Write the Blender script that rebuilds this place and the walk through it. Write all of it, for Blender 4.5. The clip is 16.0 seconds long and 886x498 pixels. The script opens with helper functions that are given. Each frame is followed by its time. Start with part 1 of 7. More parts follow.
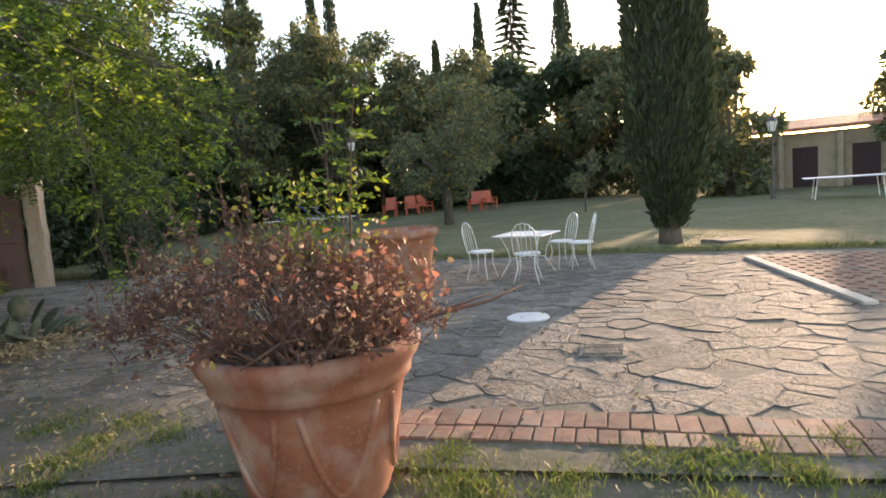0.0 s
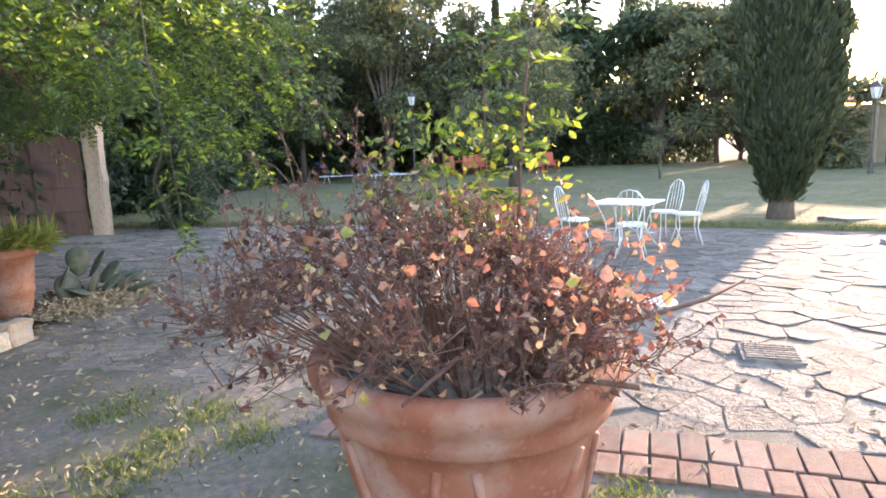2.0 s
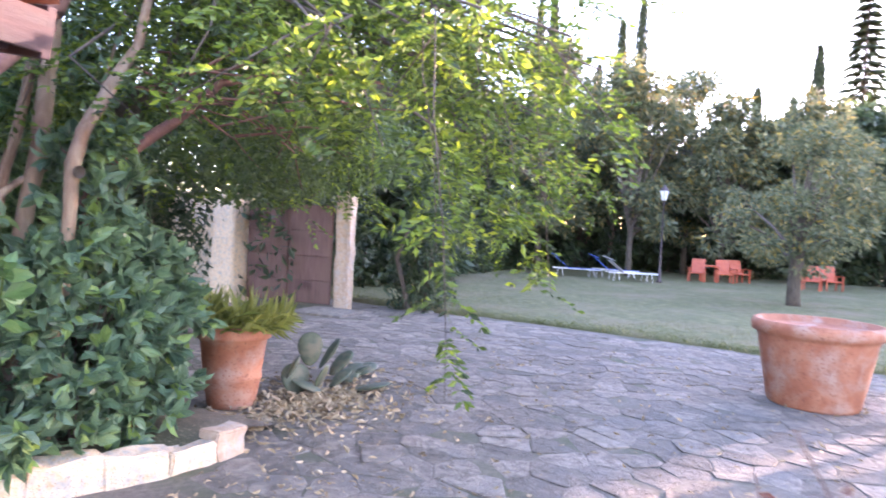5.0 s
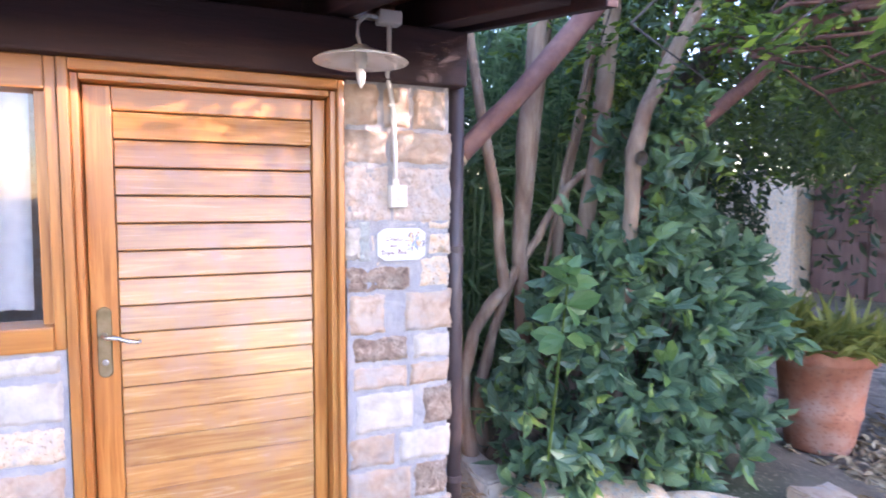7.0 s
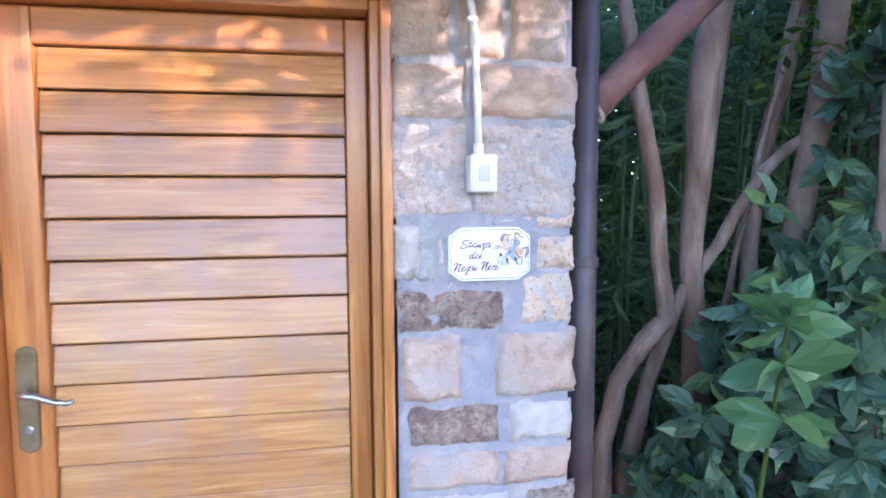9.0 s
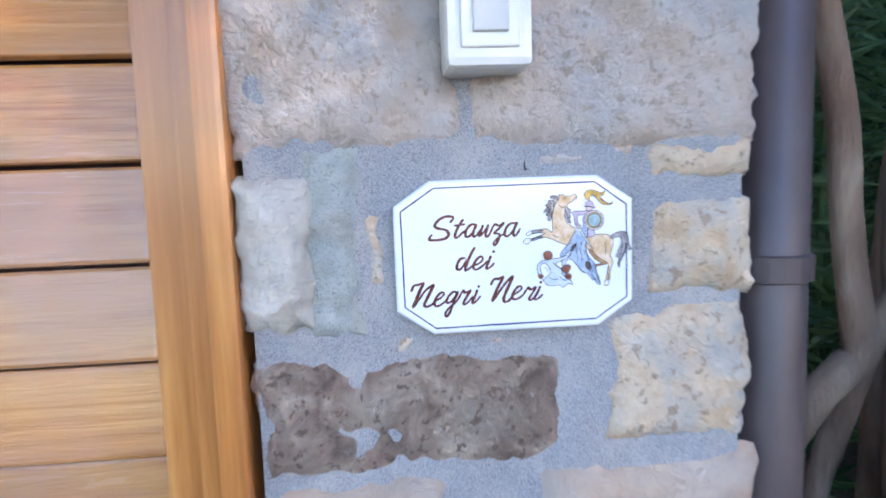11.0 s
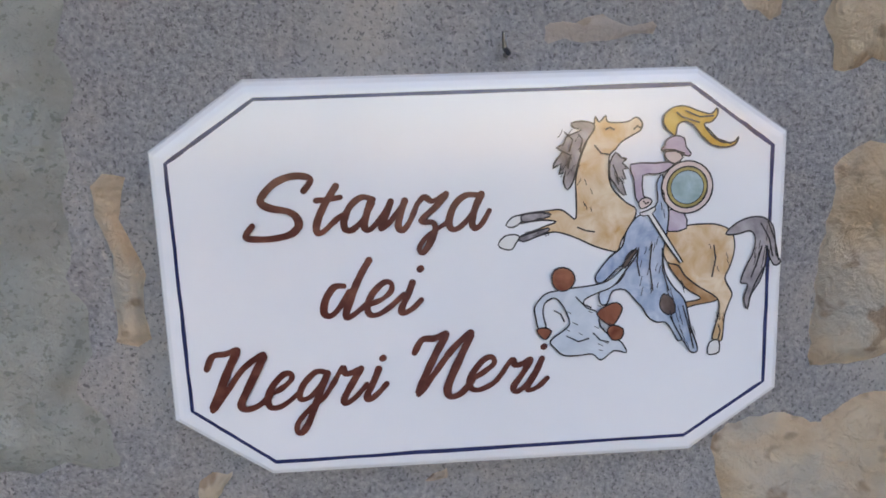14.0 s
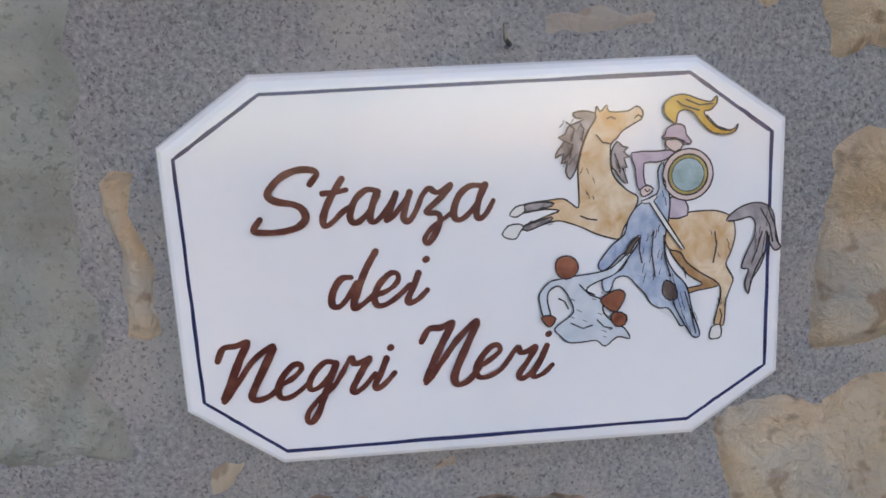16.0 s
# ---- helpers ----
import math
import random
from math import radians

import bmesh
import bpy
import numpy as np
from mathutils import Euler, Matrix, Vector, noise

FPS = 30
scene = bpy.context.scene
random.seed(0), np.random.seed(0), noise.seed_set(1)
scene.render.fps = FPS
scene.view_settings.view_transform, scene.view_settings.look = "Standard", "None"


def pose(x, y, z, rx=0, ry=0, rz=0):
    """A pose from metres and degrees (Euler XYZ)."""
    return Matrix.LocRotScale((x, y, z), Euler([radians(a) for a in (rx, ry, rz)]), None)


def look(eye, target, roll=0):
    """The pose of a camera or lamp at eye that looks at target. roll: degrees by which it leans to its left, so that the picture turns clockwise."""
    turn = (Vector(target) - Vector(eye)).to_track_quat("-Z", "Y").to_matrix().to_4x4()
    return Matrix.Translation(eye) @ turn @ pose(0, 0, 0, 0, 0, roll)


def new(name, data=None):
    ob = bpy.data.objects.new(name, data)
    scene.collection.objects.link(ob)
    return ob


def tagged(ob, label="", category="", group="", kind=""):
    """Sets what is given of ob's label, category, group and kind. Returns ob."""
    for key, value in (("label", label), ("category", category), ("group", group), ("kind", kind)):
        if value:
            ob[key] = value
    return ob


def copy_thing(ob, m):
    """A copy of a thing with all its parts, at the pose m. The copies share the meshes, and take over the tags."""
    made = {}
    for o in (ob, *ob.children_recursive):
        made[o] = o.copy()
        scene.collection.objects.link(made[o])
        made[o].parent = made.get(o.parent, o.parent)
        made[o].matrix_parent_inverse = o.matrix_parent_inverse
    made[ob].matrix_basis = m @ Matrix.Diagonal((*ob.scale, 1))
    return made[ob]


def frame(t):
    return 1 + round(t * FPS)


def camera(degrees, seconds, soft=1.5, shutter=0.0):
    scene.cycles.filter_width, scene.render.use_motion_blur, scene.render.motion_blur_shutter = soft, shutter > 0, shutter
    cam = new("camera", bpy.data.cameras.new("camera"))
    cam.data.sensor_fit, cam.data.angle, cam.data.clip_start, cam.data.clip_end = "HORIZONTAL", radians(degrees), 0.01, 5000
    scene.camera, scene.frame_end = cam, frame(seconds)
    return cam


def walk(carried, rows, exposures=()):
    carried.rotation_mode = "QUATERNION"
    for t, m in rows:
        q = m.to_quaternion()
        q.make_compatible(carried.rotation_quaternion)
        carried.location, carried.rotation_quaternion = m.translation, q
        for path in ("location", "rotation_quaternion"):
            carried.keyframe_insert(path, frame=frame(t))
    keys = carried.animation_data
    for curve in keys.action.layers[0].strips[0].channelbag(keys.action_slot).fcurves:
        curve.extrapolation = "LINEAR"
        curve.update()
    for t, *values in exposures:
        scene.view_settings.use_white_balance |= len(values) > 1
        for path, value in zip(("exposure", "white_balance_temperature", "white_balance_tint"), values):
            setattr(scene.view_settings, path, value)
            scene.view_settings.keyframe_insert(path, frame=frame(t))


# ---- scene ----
cam = camera(70.6, 16.0, soft=1.7, shutter=0.3)
PATH = [
    (0.0, (-4.137, -4.739, 1.586), (-2.193, -4.872, 1.379), -4.20),
    (0.5, (-3.899, -4.562, 1.594), (-1.960, -4.711, 1.354), -4.00),
    (1.0, (-3.664, -4.382, 1.571), (-1.733, -4.531, 1.270), -1.80),
    (1.5, (-3.373, -4.274, 1.581), (-1.427, -4.288, 1.357), -3.40),
    (2.0, (-3.122, -4.162, 1.558), (-1.190, -4.155, 1.237), -2.10),
    (2.5, (-2.863, -4.031, 1.576), (-0.928, -4.235, 1.334), -3.10),
    (3.0, (-2.557, -3.914, 1.556), (-0.616, -4.080, 1.337), -2.90),
    (3.5, (-2.246, -3.764, 1.533), (-0.298, -3.674, 1.337), -0.30),
    (3.7, (-2.120, -3.710, 1.585), (-0.178, -3.540, 1.381), -0.40),
    (5.8, (-1.202, -2.923, 1.624), (0.424, -1.763, 1.530), 3.90),
    (6.0, (-1.159, -2.857, 1.611), (0.322, -1.523, 1.455), 1.80),
    (6.5, (-0.979, -2.648, 1.605), (0.112, -0.979, 1.448), 0.80),
    (7.0, (-0.876, -2.426, 1.651), (-0.075, -0.601, 1.489), 0.30),
    (7.5, (-0.775, -2.173, 1.629), (-0.104, -0.290, 1.597), -2.10),
    (8.0, (-0.596, -1.971, 1.622), (-0.028, -0.058, 1.497), -1.50),
    (8.5, (-0.446, -1.796, 1.633), (-0.109, 0.165, 1.431), -0.10),
    (9.0, (-0.380, -1.506, 1.599), (-0.035, 0.457, 1.436), -0.30),
    (9.2, (-0.321, -1.440, 1.581), (-0.037, 0.533, 1.412), -2.20),
    (11.3, (-0.080, -0.423, 1.520), (0.034, 1.563, 1.305), -1.80),
    (11.5, (-0.058, -0.366, 1.517), (-0.009, 1.624, 1.329), -2.10),
    (11.8, (-0.045, -0.296, 1.528), (0.078, 1.691, 1.335), -1.00),
    (12.0, (-0.025, -0.260, 1.521), (0.016, 1.730, 1.324), -1.47),
    (12.5, (-0.019, -0.215, 1.514), (0.107, 1.764, 1.260), -1.53),
    (13.0, (-0.013, -0.214, 1.508), (0.100, 1.764, 1.232), -1.50),
    (13.5, (-0.020, -0.216, 1.505), (0.109, 1.760, 1.223), -1.56),
    (14.0, (-0.022, -0.214, 1.501), (0.078, 1.761, 1.199), -2.00),
    (14.5, (-0.022, -0.216, 1.502), (0.096, 1.756, 1.186), -2.71),
    (15.0, (-0.019, -0.215, 1.502), (0.103, 1.758, 1.197), -3.05),
    (15.5, (-0.019, -0.215, 1.500), (0.067, 1.759, 1.189), -2.86),
    (16.0, (-0.024, -0.217, 1.501), (0.076, 1.754, 1.174), -2.92),
]
EXPOSURES = [(0, 2.4, 8000, 24), (1.5, 2.85, 7300, 27), (2.0, 3.4, 7000, 29), (2.5, 2.75, 6300, 35), (3.5, 3.4, 5700, 36), (5.8, 4.25, 6900, 50), (6.5, 4.0, 6300, 48), (7.5, 3.7, 5600, 37), (9.2, 3.5, 5250, 33), (11.3, 3.15, 5400, 26), (12.0, 2.75, 5900, 26), (12.5, 2.55, 5900, 27), (13, 2.4, 6300, 28), (16, 2.37, 6600, 29)]
walk(cam, [(t, look(eye, target, roll)) for t, eye, target, roll in PATH], EXPOSURES)
SKY_STRENGTH, SUN_STRENGTH = 0.15, 1.75

# world, sun
SUN_AZ, SUN_EL = radians(-38.8), radians(8.3)
to_sun = Vector((math.cos(SUN_AZ) * math.cos(SUN_EL), math.sin(SUN_AZ) * math.cos(SUN_EL), math.sin(SUN_EL)))
world = bpy.data.worlds.new("world")
scene.world = world
world.use_nodes = True
sky = world.node_tree.nodes.new("ShaderNodeTexSky")
sky.sky_type, sky.sun_disc = "NISHITA", False
sky.sun_elevation, sky.sun_rotation = SUN_EL, radians(90) - SUN_AZ
sky.air_density, sky.dust_density, sky.ozone_density = 1.0, 0.6, 1.6
world.node_tree.links.new(sky.outputs[0], world.node_tree.nodes["Background"].inputs[0])
world.node_tree.nodes["Background"].inputs[1].default_value = SKY_STRENGTH
sun = new("sun", bpy.data.lights.new("sun", "SUN"))
sun.data.energy, sun.data.angle, sun.data.color = SUN_STRENGTH, radians(0.5), (1.0, 0.82, 0.6)
sun.matrix_world = look(to_sun * 100, (0, 0, 0))


# materials
def ramp(nt, fac, cols):
    r = nt.nodes.new("ShaderNodeValToRGB")
    e = r.color_ramp.elements
    while len(e) < len(cols):
        e.new(0.5)
    for i, c in enumerate(cols):
        e[i].position = 0.28 + 0.44 * i / max(1, len(cols) - 1)
        e[i].color = (*c, 1)
    nt.links.new(fac, r.inputs[0])
    return r.outputs[0]


def mixed(nt, a, b, fac, mode="MIX"):
    m = nt.nodes.new("ShaderNodeMix")
    m.data_type, m.blend_type = "RGBA", mode
    for sock, val in ((m.inputs[6], a), (m.inputs[7], b), (m.inputs[0], fac)):
        if hasattr(val, "is_output"):
            nt.links.new(val, sock)
        elif isinstance(val, (int, float)):
            sock.default_value = val
        else:
            sock.default_value = (*val, 1)
    return m.outputs[2]


def noisy(nt, scale, stretch=(1, 1, 1), detail=5.0, distort=0.0, rough=0.55, turn=(0, 0, 0)):
    geo = nt.nodes.new("ShaderNodeNewGeometry")
    mp = nt.nodes.new("ShaderNodeMapping")
    mp.inputs["Scale"].default_value = stretch
    mp.inputs["Rotation"].default_value = turn
    nt.links.new(geo.outputs["Position"], mp.inputs[0])
    n = nt.nodes.new("ShaderNodeTexNoise")
    n.inputs["Scale"].default_value, n.inputs["Detail"].default_value = scale, detail
    n.inputs["Distortion"].default_value, n.inputs["Roughness"].default_value = distort, rough
    nt.links.new(mp.outputs[0], n.inputs["Vector"])
    return n.outputs[0]


def mat(name, cols, scale=6.0, stain=None, stain_scale=1.3, rough=0.8, bump=0.3, bump_scale=60.0, deep=0.01, metal=0.0,
        vary=0.0, stretch=(1, 1, 1), distort=0.0, speck=None, speck_scale=180.0, rough_var=0.15, coat=0.0, turn=(0, 0, 0), island=False):
    m = bpy.data.materials.new(name)
    m.use_nodes = True
    nt = m.node_tree
    b = nt.nodes["Principled BSDF"]
    grain = noisy(nt, scale, stretch, 7.0, distort, turn=turn)
    col = ramp(nt, grain, cols)
    if stain:
        r = nt.nodes.new("ShaderNodeMapRange")
        r.inputs[1].default_value, r.inputs[2].default_value, r.inputs[4].default_value = 0.48, 0.68, 0.85
        nt.links.new(noisy(nt, stain_scale, (1, 1, 1), 6.0), r.inputs[0])
        col = mixed(nt, col, stain, r.outputs[0])
    if speck:
        r = nt.nodes.new("ShaderNodeMapRange")
        r.inputs[1].default_value, r.inputs[2].default_value, r.inputs[4].default_value = 0.58, 0.66, 0.8
        nt.links.new(noisy(nt, speck_scale, (1, 1, 1), 2.0), r.inputs[0])
        col = mixed(nt, col, speck, r.outputs[0])
    if vary:
        if island:
            rnd = nt.nodes.new("ShaderNodeNewGeometry").outputs["Random Per Island"]
        else:
            rnd = nt.nodes.new("ShaderNodeObjectInfo").outputs["Random"]
        r = nt.nodes.new("ShaderNodeMapRange")
        r.inputs[3].default_value, r.inputs[4].default_value = 1 - vary, 1 + vary
        nt.links.new(rnd, r.inputs[0])
        hsv = nt.nodes.new("ShaderNodeHueSaturation")
        nt.links.new(r.outputs[0], hsv.inputs["Value"])
        nt.links.new(col, hsv.inputs["Color"])
        col = hsv.outputs[0]
    nt.links.new(col, b.inputs["Base Color"])
    rr = nt.nodes.new("ShaderNodeMapRange")
    rr.inputs[3].default_value, rr.inputs[4].default_value = max(0.03, rough - rough_var), min(1, rough + rough_var)
    nt.links.new(grain, rr.inputs[0])
    nt.links.new(rr.outputs[0], b.inputs["Roughness"])
    b.inputs["Metallic"].default_value = metal
    b.inputs["Coat Weight"].default_value = coat
    b.inputs["Coat Roughness"].default_value = 0.12
    if bump:
        bp = nt.nodes.new("ShaderNodeBump")
        bp.inputs["Strength"].default_value, bp.inputs["Distance"].default_value = bump, deep
        nt.links.new(noisy(nt, bump_scale, stretch, 8.0, distort, 0.65, turn), bp.inputs["Height"])
        nt.links.new(bp.outputs[0], b.inputs["Normal"])
    return m


def leaf_mat(name, dark, light, translucency=0.45, rough=0.45, odd=None):
    m = bpy.data.materials.new(name)
    m.use_nodes = True
    nt = m.node_tree
    b = nt.nodes["Principled BSDF"]
    rnd = nt.nodes.new("ShaderNodeNewGeometry").outputs["Random Per Island"]
    r = nt.nodes.new("ShaderNodeValToRGB")
    e = r.color_ramp.elements
    e[0].position, e[0].color = 0.0, (*dark, 1)
    e[1].position, e[1].color = (0.8 if odd else 1.0), (*light, 1)
    if odd:
        x = e.new(0.97)
        x.color = (*odd, 1)
    nt.links.new(rnd, r.inputs[0])
    col = mixed(nt, r.outputs[0], (0.5, 0.5, 0.5), noisy(nt, 1.1, detail=3.0), "OVERLAY")
    nt.links.new(col, b.inputs["Base Color"])
    b.inputs["Roughness"].default_value = rough
    tr = nt.nodes.new("ShaderNodeBsdfTranslucent")
    lit = nt.nodes.new("ShaderNodeHueSaturation")
    lit.inputs["Hue"].default_value, lit.inputs["Saturation"].default_value, lit.inputs["Value"].default_value = 0.48, 1.1, 1.7
    nt.links.new(col, lit.inputs["Color"])
    nt.links.new(lit.outputs[0], tr.inputs[0])
    mx = nt.nodes.new("ShaderNodeMixShader")
    mx.inputs[0].default_value = translucency
    nt.links.new(b.outputs[0], mx.inputs[1])
    nt.links.new(tr.outputs[0], mx.inputs[2])
    nt.links.new(mx.outputs[0], nt.nodes["Material Output"].inputs[0])
    return m


M_EARTH = mat("packed_earth", [(0.088, 0.0733, 0.0538), (0.1662, 0.1368, 0.0978), (0.2346, 0.1955, 0.1466)], 3.0, (0.07, 0.075, 0.03), 0.9, 0.95, 0.7, 35, 0.03, speck=(0.3, 0.24, 0.16), speck_scale=38)
M_LAWN = mat("lawn_soil", [(0.105, 0.115, 0.045), (0.16, 0.165, 0.07), (0.25, 0.225, 0.115)], 5.0, (0.24, 0.2, 0.12), 0.5, 0.95, 0.9, 45, 0.05)
M_FLAG = mat("flagstone", [(0.114, 0.0939, 0.0739), (0.2146, 0.1797, 0.1409), (0.3353, 0.2817, 0.2214)], 9.0, (0.17, 0.155, 0.135), 2.6, 0.82, 1.0, 16, 0.05, vary=0.28, distort=0.7, speck=(0.28, 0.25, 0.2), speck_scale=60)
M_JOINT = mat("joint_earth", [(0.1056, 0.0894, 0.0696), (0.1615, 0.1391, 0.1093), (0.2236, 0.1926, 0.149)], 22.0, (0.07, 0.085, 0.035), 1.6, 0.95, 0.8, 60, 0.012)
M_FLAG_FAR = mat("flagstone_far", [(0.114, 0.0939, 0.0739), (0.2146, 0.1797, 0.1409), (0.3353, 0.2817, 0.2214)], 9.0, (0.17, 0.155, 0.135), 2.6, 0.82, 1.0, 16, 0.05, vary=0.28, distort=0.7, island=True)
M_BRICK = mat("old_brick", [(0.17, 0.09, 0.065), (0.27, 0.145, 0.1), (0.34, 0.21, 0.15)], 9.0, (0.2, 0.17, 0.13), 3.0, 0.88, 0.6, 60, 0.01, vary=0.3)
M_TERRA = mat("terracotta", [(0.29, 0.095, 0.05), (0.38, 0.14, 0.075), (0.44, 0.2, 0.12)], 6.0, (0.42, 0.29, 0.23), 4.0, 0.82, 0.3, 70, 0.007, speck=(0.24, 0.09, 0.055), speck_scale=45)
M_STONE = mat("pier_stone", [(0.418, 0.2808, 0.1862), (0.539, 0.39, 0.2793), (0.605, 0.4784, 0.3626)], 17.0, (0.47, 0.43, 0.39), 8.0, 0.9, 0.8, 75, 0.014, vary=0.1, distort=0.9)
M_STONE_BROWN = mat("brown_stone", [(0.203, 0.1377, 0.1015), (0.435, 0.3045, 0.2248), (0.725, 0.58, 0.4495)], 26.0, (0.47, 0.38, 0.29), 12.0, 0.9, 1.0, 90, 0.022, distort=0.8, speck=(0.2, 0.13, 0.095), speck_scale=120)
M_STONE_PALE = mat("pale_stone", [(0.4788, 0.4218, 0.3534), (0.5814, 0.5244, 0.4446), (0.6498, 0.5928, 0.513)], 16.0, (0.48, 0.4, 0.31), 9.0, 0.92, 0.7, 110, 0.011, vary=0.06, distort=0.8)
M_STONE_MOSS = mat("smooth_grey_green_stone", [(0.3689, 0.3894, 0.3553), (0.4646, 0.4809, 0.4372), (0.5602, 0.5644, 0.5124)], 30.0, (0.36, 0.34, 0.29), 30.0, 0.9, 0.9, 260, 0.006, distort=0.4, speck=(0.29, 0.3, 0.26), speck_scale=420)
M_STONE_TAN = mat("tan_stone", [(0.6926, 0.4719, 0.2792), (0.8081, 0.6292, 0.4396), (0.8337, 0.711, 0.5584)], 34.0, (0.47, 0.455, 0.425), 17.0, 0.9, 0.9, 140, 0.012, distort=0.35, speck=(0.45, 0.3, 0.19), speck_scale=85)
M_STONE_GREEN = mat("washed_beige_stone", [(0.5376, 0.4012, 0.2915), (0.6272, 0.5082, 0.4134), (0.672, 0.5885, 0.5194)], 28.0, (0.49, 0.475, 0.465), 11.0, 0.9, 0.85, 140, 0.012, distort=0.35, speck=(0.45, 0.35, 0.26), speck_scale=100)
M_MORTAR = mat("grey_mortar", [(0.25, 0.24, 0.245), (0.38, 0.367, 0.37), (0.54, 0.52, 0.505)], 600.0, (0.52, 0.48, 0.435), 15.0, 0.95, 0.8, 600, 0.004, speck=(0.15, 0.14, 0.145), speck_scale=760)
M_WOOD = mat("varnished_pine", [(0.3234, 0.105, 0.017), (0.4704, 0.18, 0.0306), (0.5684, 0.25, 0.051)], 9.0, (0.42, 0.17, 0.05), 3.0, 0.36, 0.18, 30, 0.004, stretch=(0.25, 3.0, 5.0), distort=0.5, coat=0.35, vary=0.1)
M_WOOD_UP = mat("varnished_pine_upright", [(0.29, 0.095, 0.018), (0.46, 0.18, 0.036), (0.6, 0.28, 0.07)], 11.0, (0.42, 0.17, 0.05), 3.0, 0.36, 0.18, 30, 0.004, stretch=(5.0, 3.0, 0.25), distort=0.5, coat=0.35, vary=0.1)
M_SLAT = mat("weathered_slat", [(0.3038, 0.1185, 0.0274), (0.4508, 0.206, 0.0517), (0.5488, 0.2987, 0.0874)], 10.0, (0.4, 0.2, 0.1), 6.0, 0.24, 0.3, 34, 0.004, stretch=(0.3, 3.0, 5.0), distort=0.9, coat=0.55, vary=0.12)
# also stands in for shade behind the door slats and in far openings
M_DARKWOOD = mat("dark_timber_and_gap_shade", [(0.0274, 0.013, 0.0158), (0.0451, 0.0207, 0.0245), (0.0657, 0.0311, 0.0317)], 8.0, None, 1, 0.7, 0.35, 30, 0.006, stretch=(0.3, 3, 3))
M_TILECEIL = mat("terracotta_boards", [(0.405, 0.189, 0.135), (0.513, 0.2565, 0.189), (0.567, 0.324, 0.243)], 7.0, None, 1, 0.85, 0.3, 50, 0.005)
M_WHITE = mat("white_enamel", [(0.72, 0.71, 0.68), (0.78, 0.77, 0.74), (0.8, 0.79, 0.77)], 12.0, (0.66, 0.62, 0.55), 9.0, 0.3, 0.05, 60, 0.002)
M_GLAZE = mat("white_glaze", [(0.76, 0.76, 0.79), (0.8, 0.8, 0.83), (0.82, 0.82, 0.84)], 8.0, None, 1, 0.16, 0.03, 40, 0.001, rough_var=0.03, coat=0.3)
M_PLASTIC = mat("ivory_plastic", [(0.68, 0.65, 0.59), (0.72, 0.69, 0.63), (0.75, 0.72, 0.66)], 20.0, None, 1, 0.4, 0.05, 90, 0.002)
M_PIPE = mat("brown_drainpipe", [(0.05, 0.035, 0.035), (0.07, 0.05, 0.05), (0.09, 0.065, 0.06)], 9.0, None, 1, 0.45, 0.1, 60, 0.003)
M_BARK = mat("smooth_bark", [(0.1651, 0.0968, 0.0601), (0.3199, 0.215, 0.1474), (0.4644, 0.3547, 0.2566)], 7.0, (0.22, 0.12, 0.075), 3.5, 0.85, 0.8, 45, 0.014, stretch=(2.2, 2.2, 0.5), distort=0.5)
M_REDBARK = mat("reddish_branch", [(0.1, 0.042, 0.032), (0.17, 0.075, 0.055), (0.25, 0.13, 0.095)], 8.0, None, 1, 0.8, 0.6, 40, 0.012, stretch=(1, 2, 1))
M_DARKBARK = mat("dark_bark", [(0.06, 0.045, 0.035), (0.11, 0.085, 0.065), (0.16, 0.13, 0.1)], 9.0, None, 1, 0.9, 0.8, 35, 0.02, stretch=(3, 3, 0.6))
M_CUT = mat("cut_wood", [(0.4, 0.3, 0.2), (0.5, 0.4, 0.28), (0.55, 0.45, 0.33)], 25.0, None, 1, 0.85, 0.3, 80, 0.004)
M_IRONWHITE = mat("white_painted_iron", [(0.7, 0.7, 0.68), (0.78, 0.78, 0.76), (0.82, 0.81, 0.79)], 20.0, (0.5, 0.42, 0.34), 9.0, 0.45, 0.1, 80, 0.002)
M_LIT = mat("dry_litter", [(0.2, 0.13, 0.07), (0.36, 0.26, 0.15), (0.52, 0.42, 0.28)], 12.0, None, 1, 0.9, 0.2, 60, 0.004, vary=0.3, island=True)
L_BROWN = leaf_mat("withered_leaf", (0.08, 0.036, 0.026), (0.2, 0.095, 0.062), 0.2, 0.6, (0.5, 0.36, 0.2))
L_TWIG = mat("thin_twigs", [(0.0748, 0.036, 0.0251), (0.136, 0.0713, 0.0495), (0.1972, 0.1147, 0.0792)], 12.0, None, 1, 0.85, 0.3, 60, 0.003)
L_GREEN = leaf_mat("fresh_leaf", (0.018, 0.036, 0.01), (0.11, 0.185, 0.035), 0.5, 0.42, (0.22, 0.3, 0.045))
L_DARK = leaf_mat("dark_leaf", (0.02, 0.042, 0.02), (0.065, 0.1, 0.045), 0.3, 0.38)
# duller leaf colour, toned for the shaded inside of the canopy
L_SHADE = leaf_mat("shaded_canopy_leaf", (0.035, 0.065, 0.024), (0.1, 0.155, 0.05), 0.4, 0.42)
L_GLOSSY = leaf_mat("laurel_leaf", (0.055, 0.11, 0.07), (0.15, 0.25, 0.14), 0.3, 0.34, (0.19, 0.31, 0.09))
L_OLIVE = leaf_mat("olive_leaf", (0.05, 0.07, 0.035), (0.15, 0.17, 0.09), 0.35, 0.5, (0.28, 0.22, 0.06))
L_CYPRESS = leaf_mat("cypress_spray", (0.018, 0.03, 0.012), (0.055, 0.075, 0.03), 0.15, 0.6)
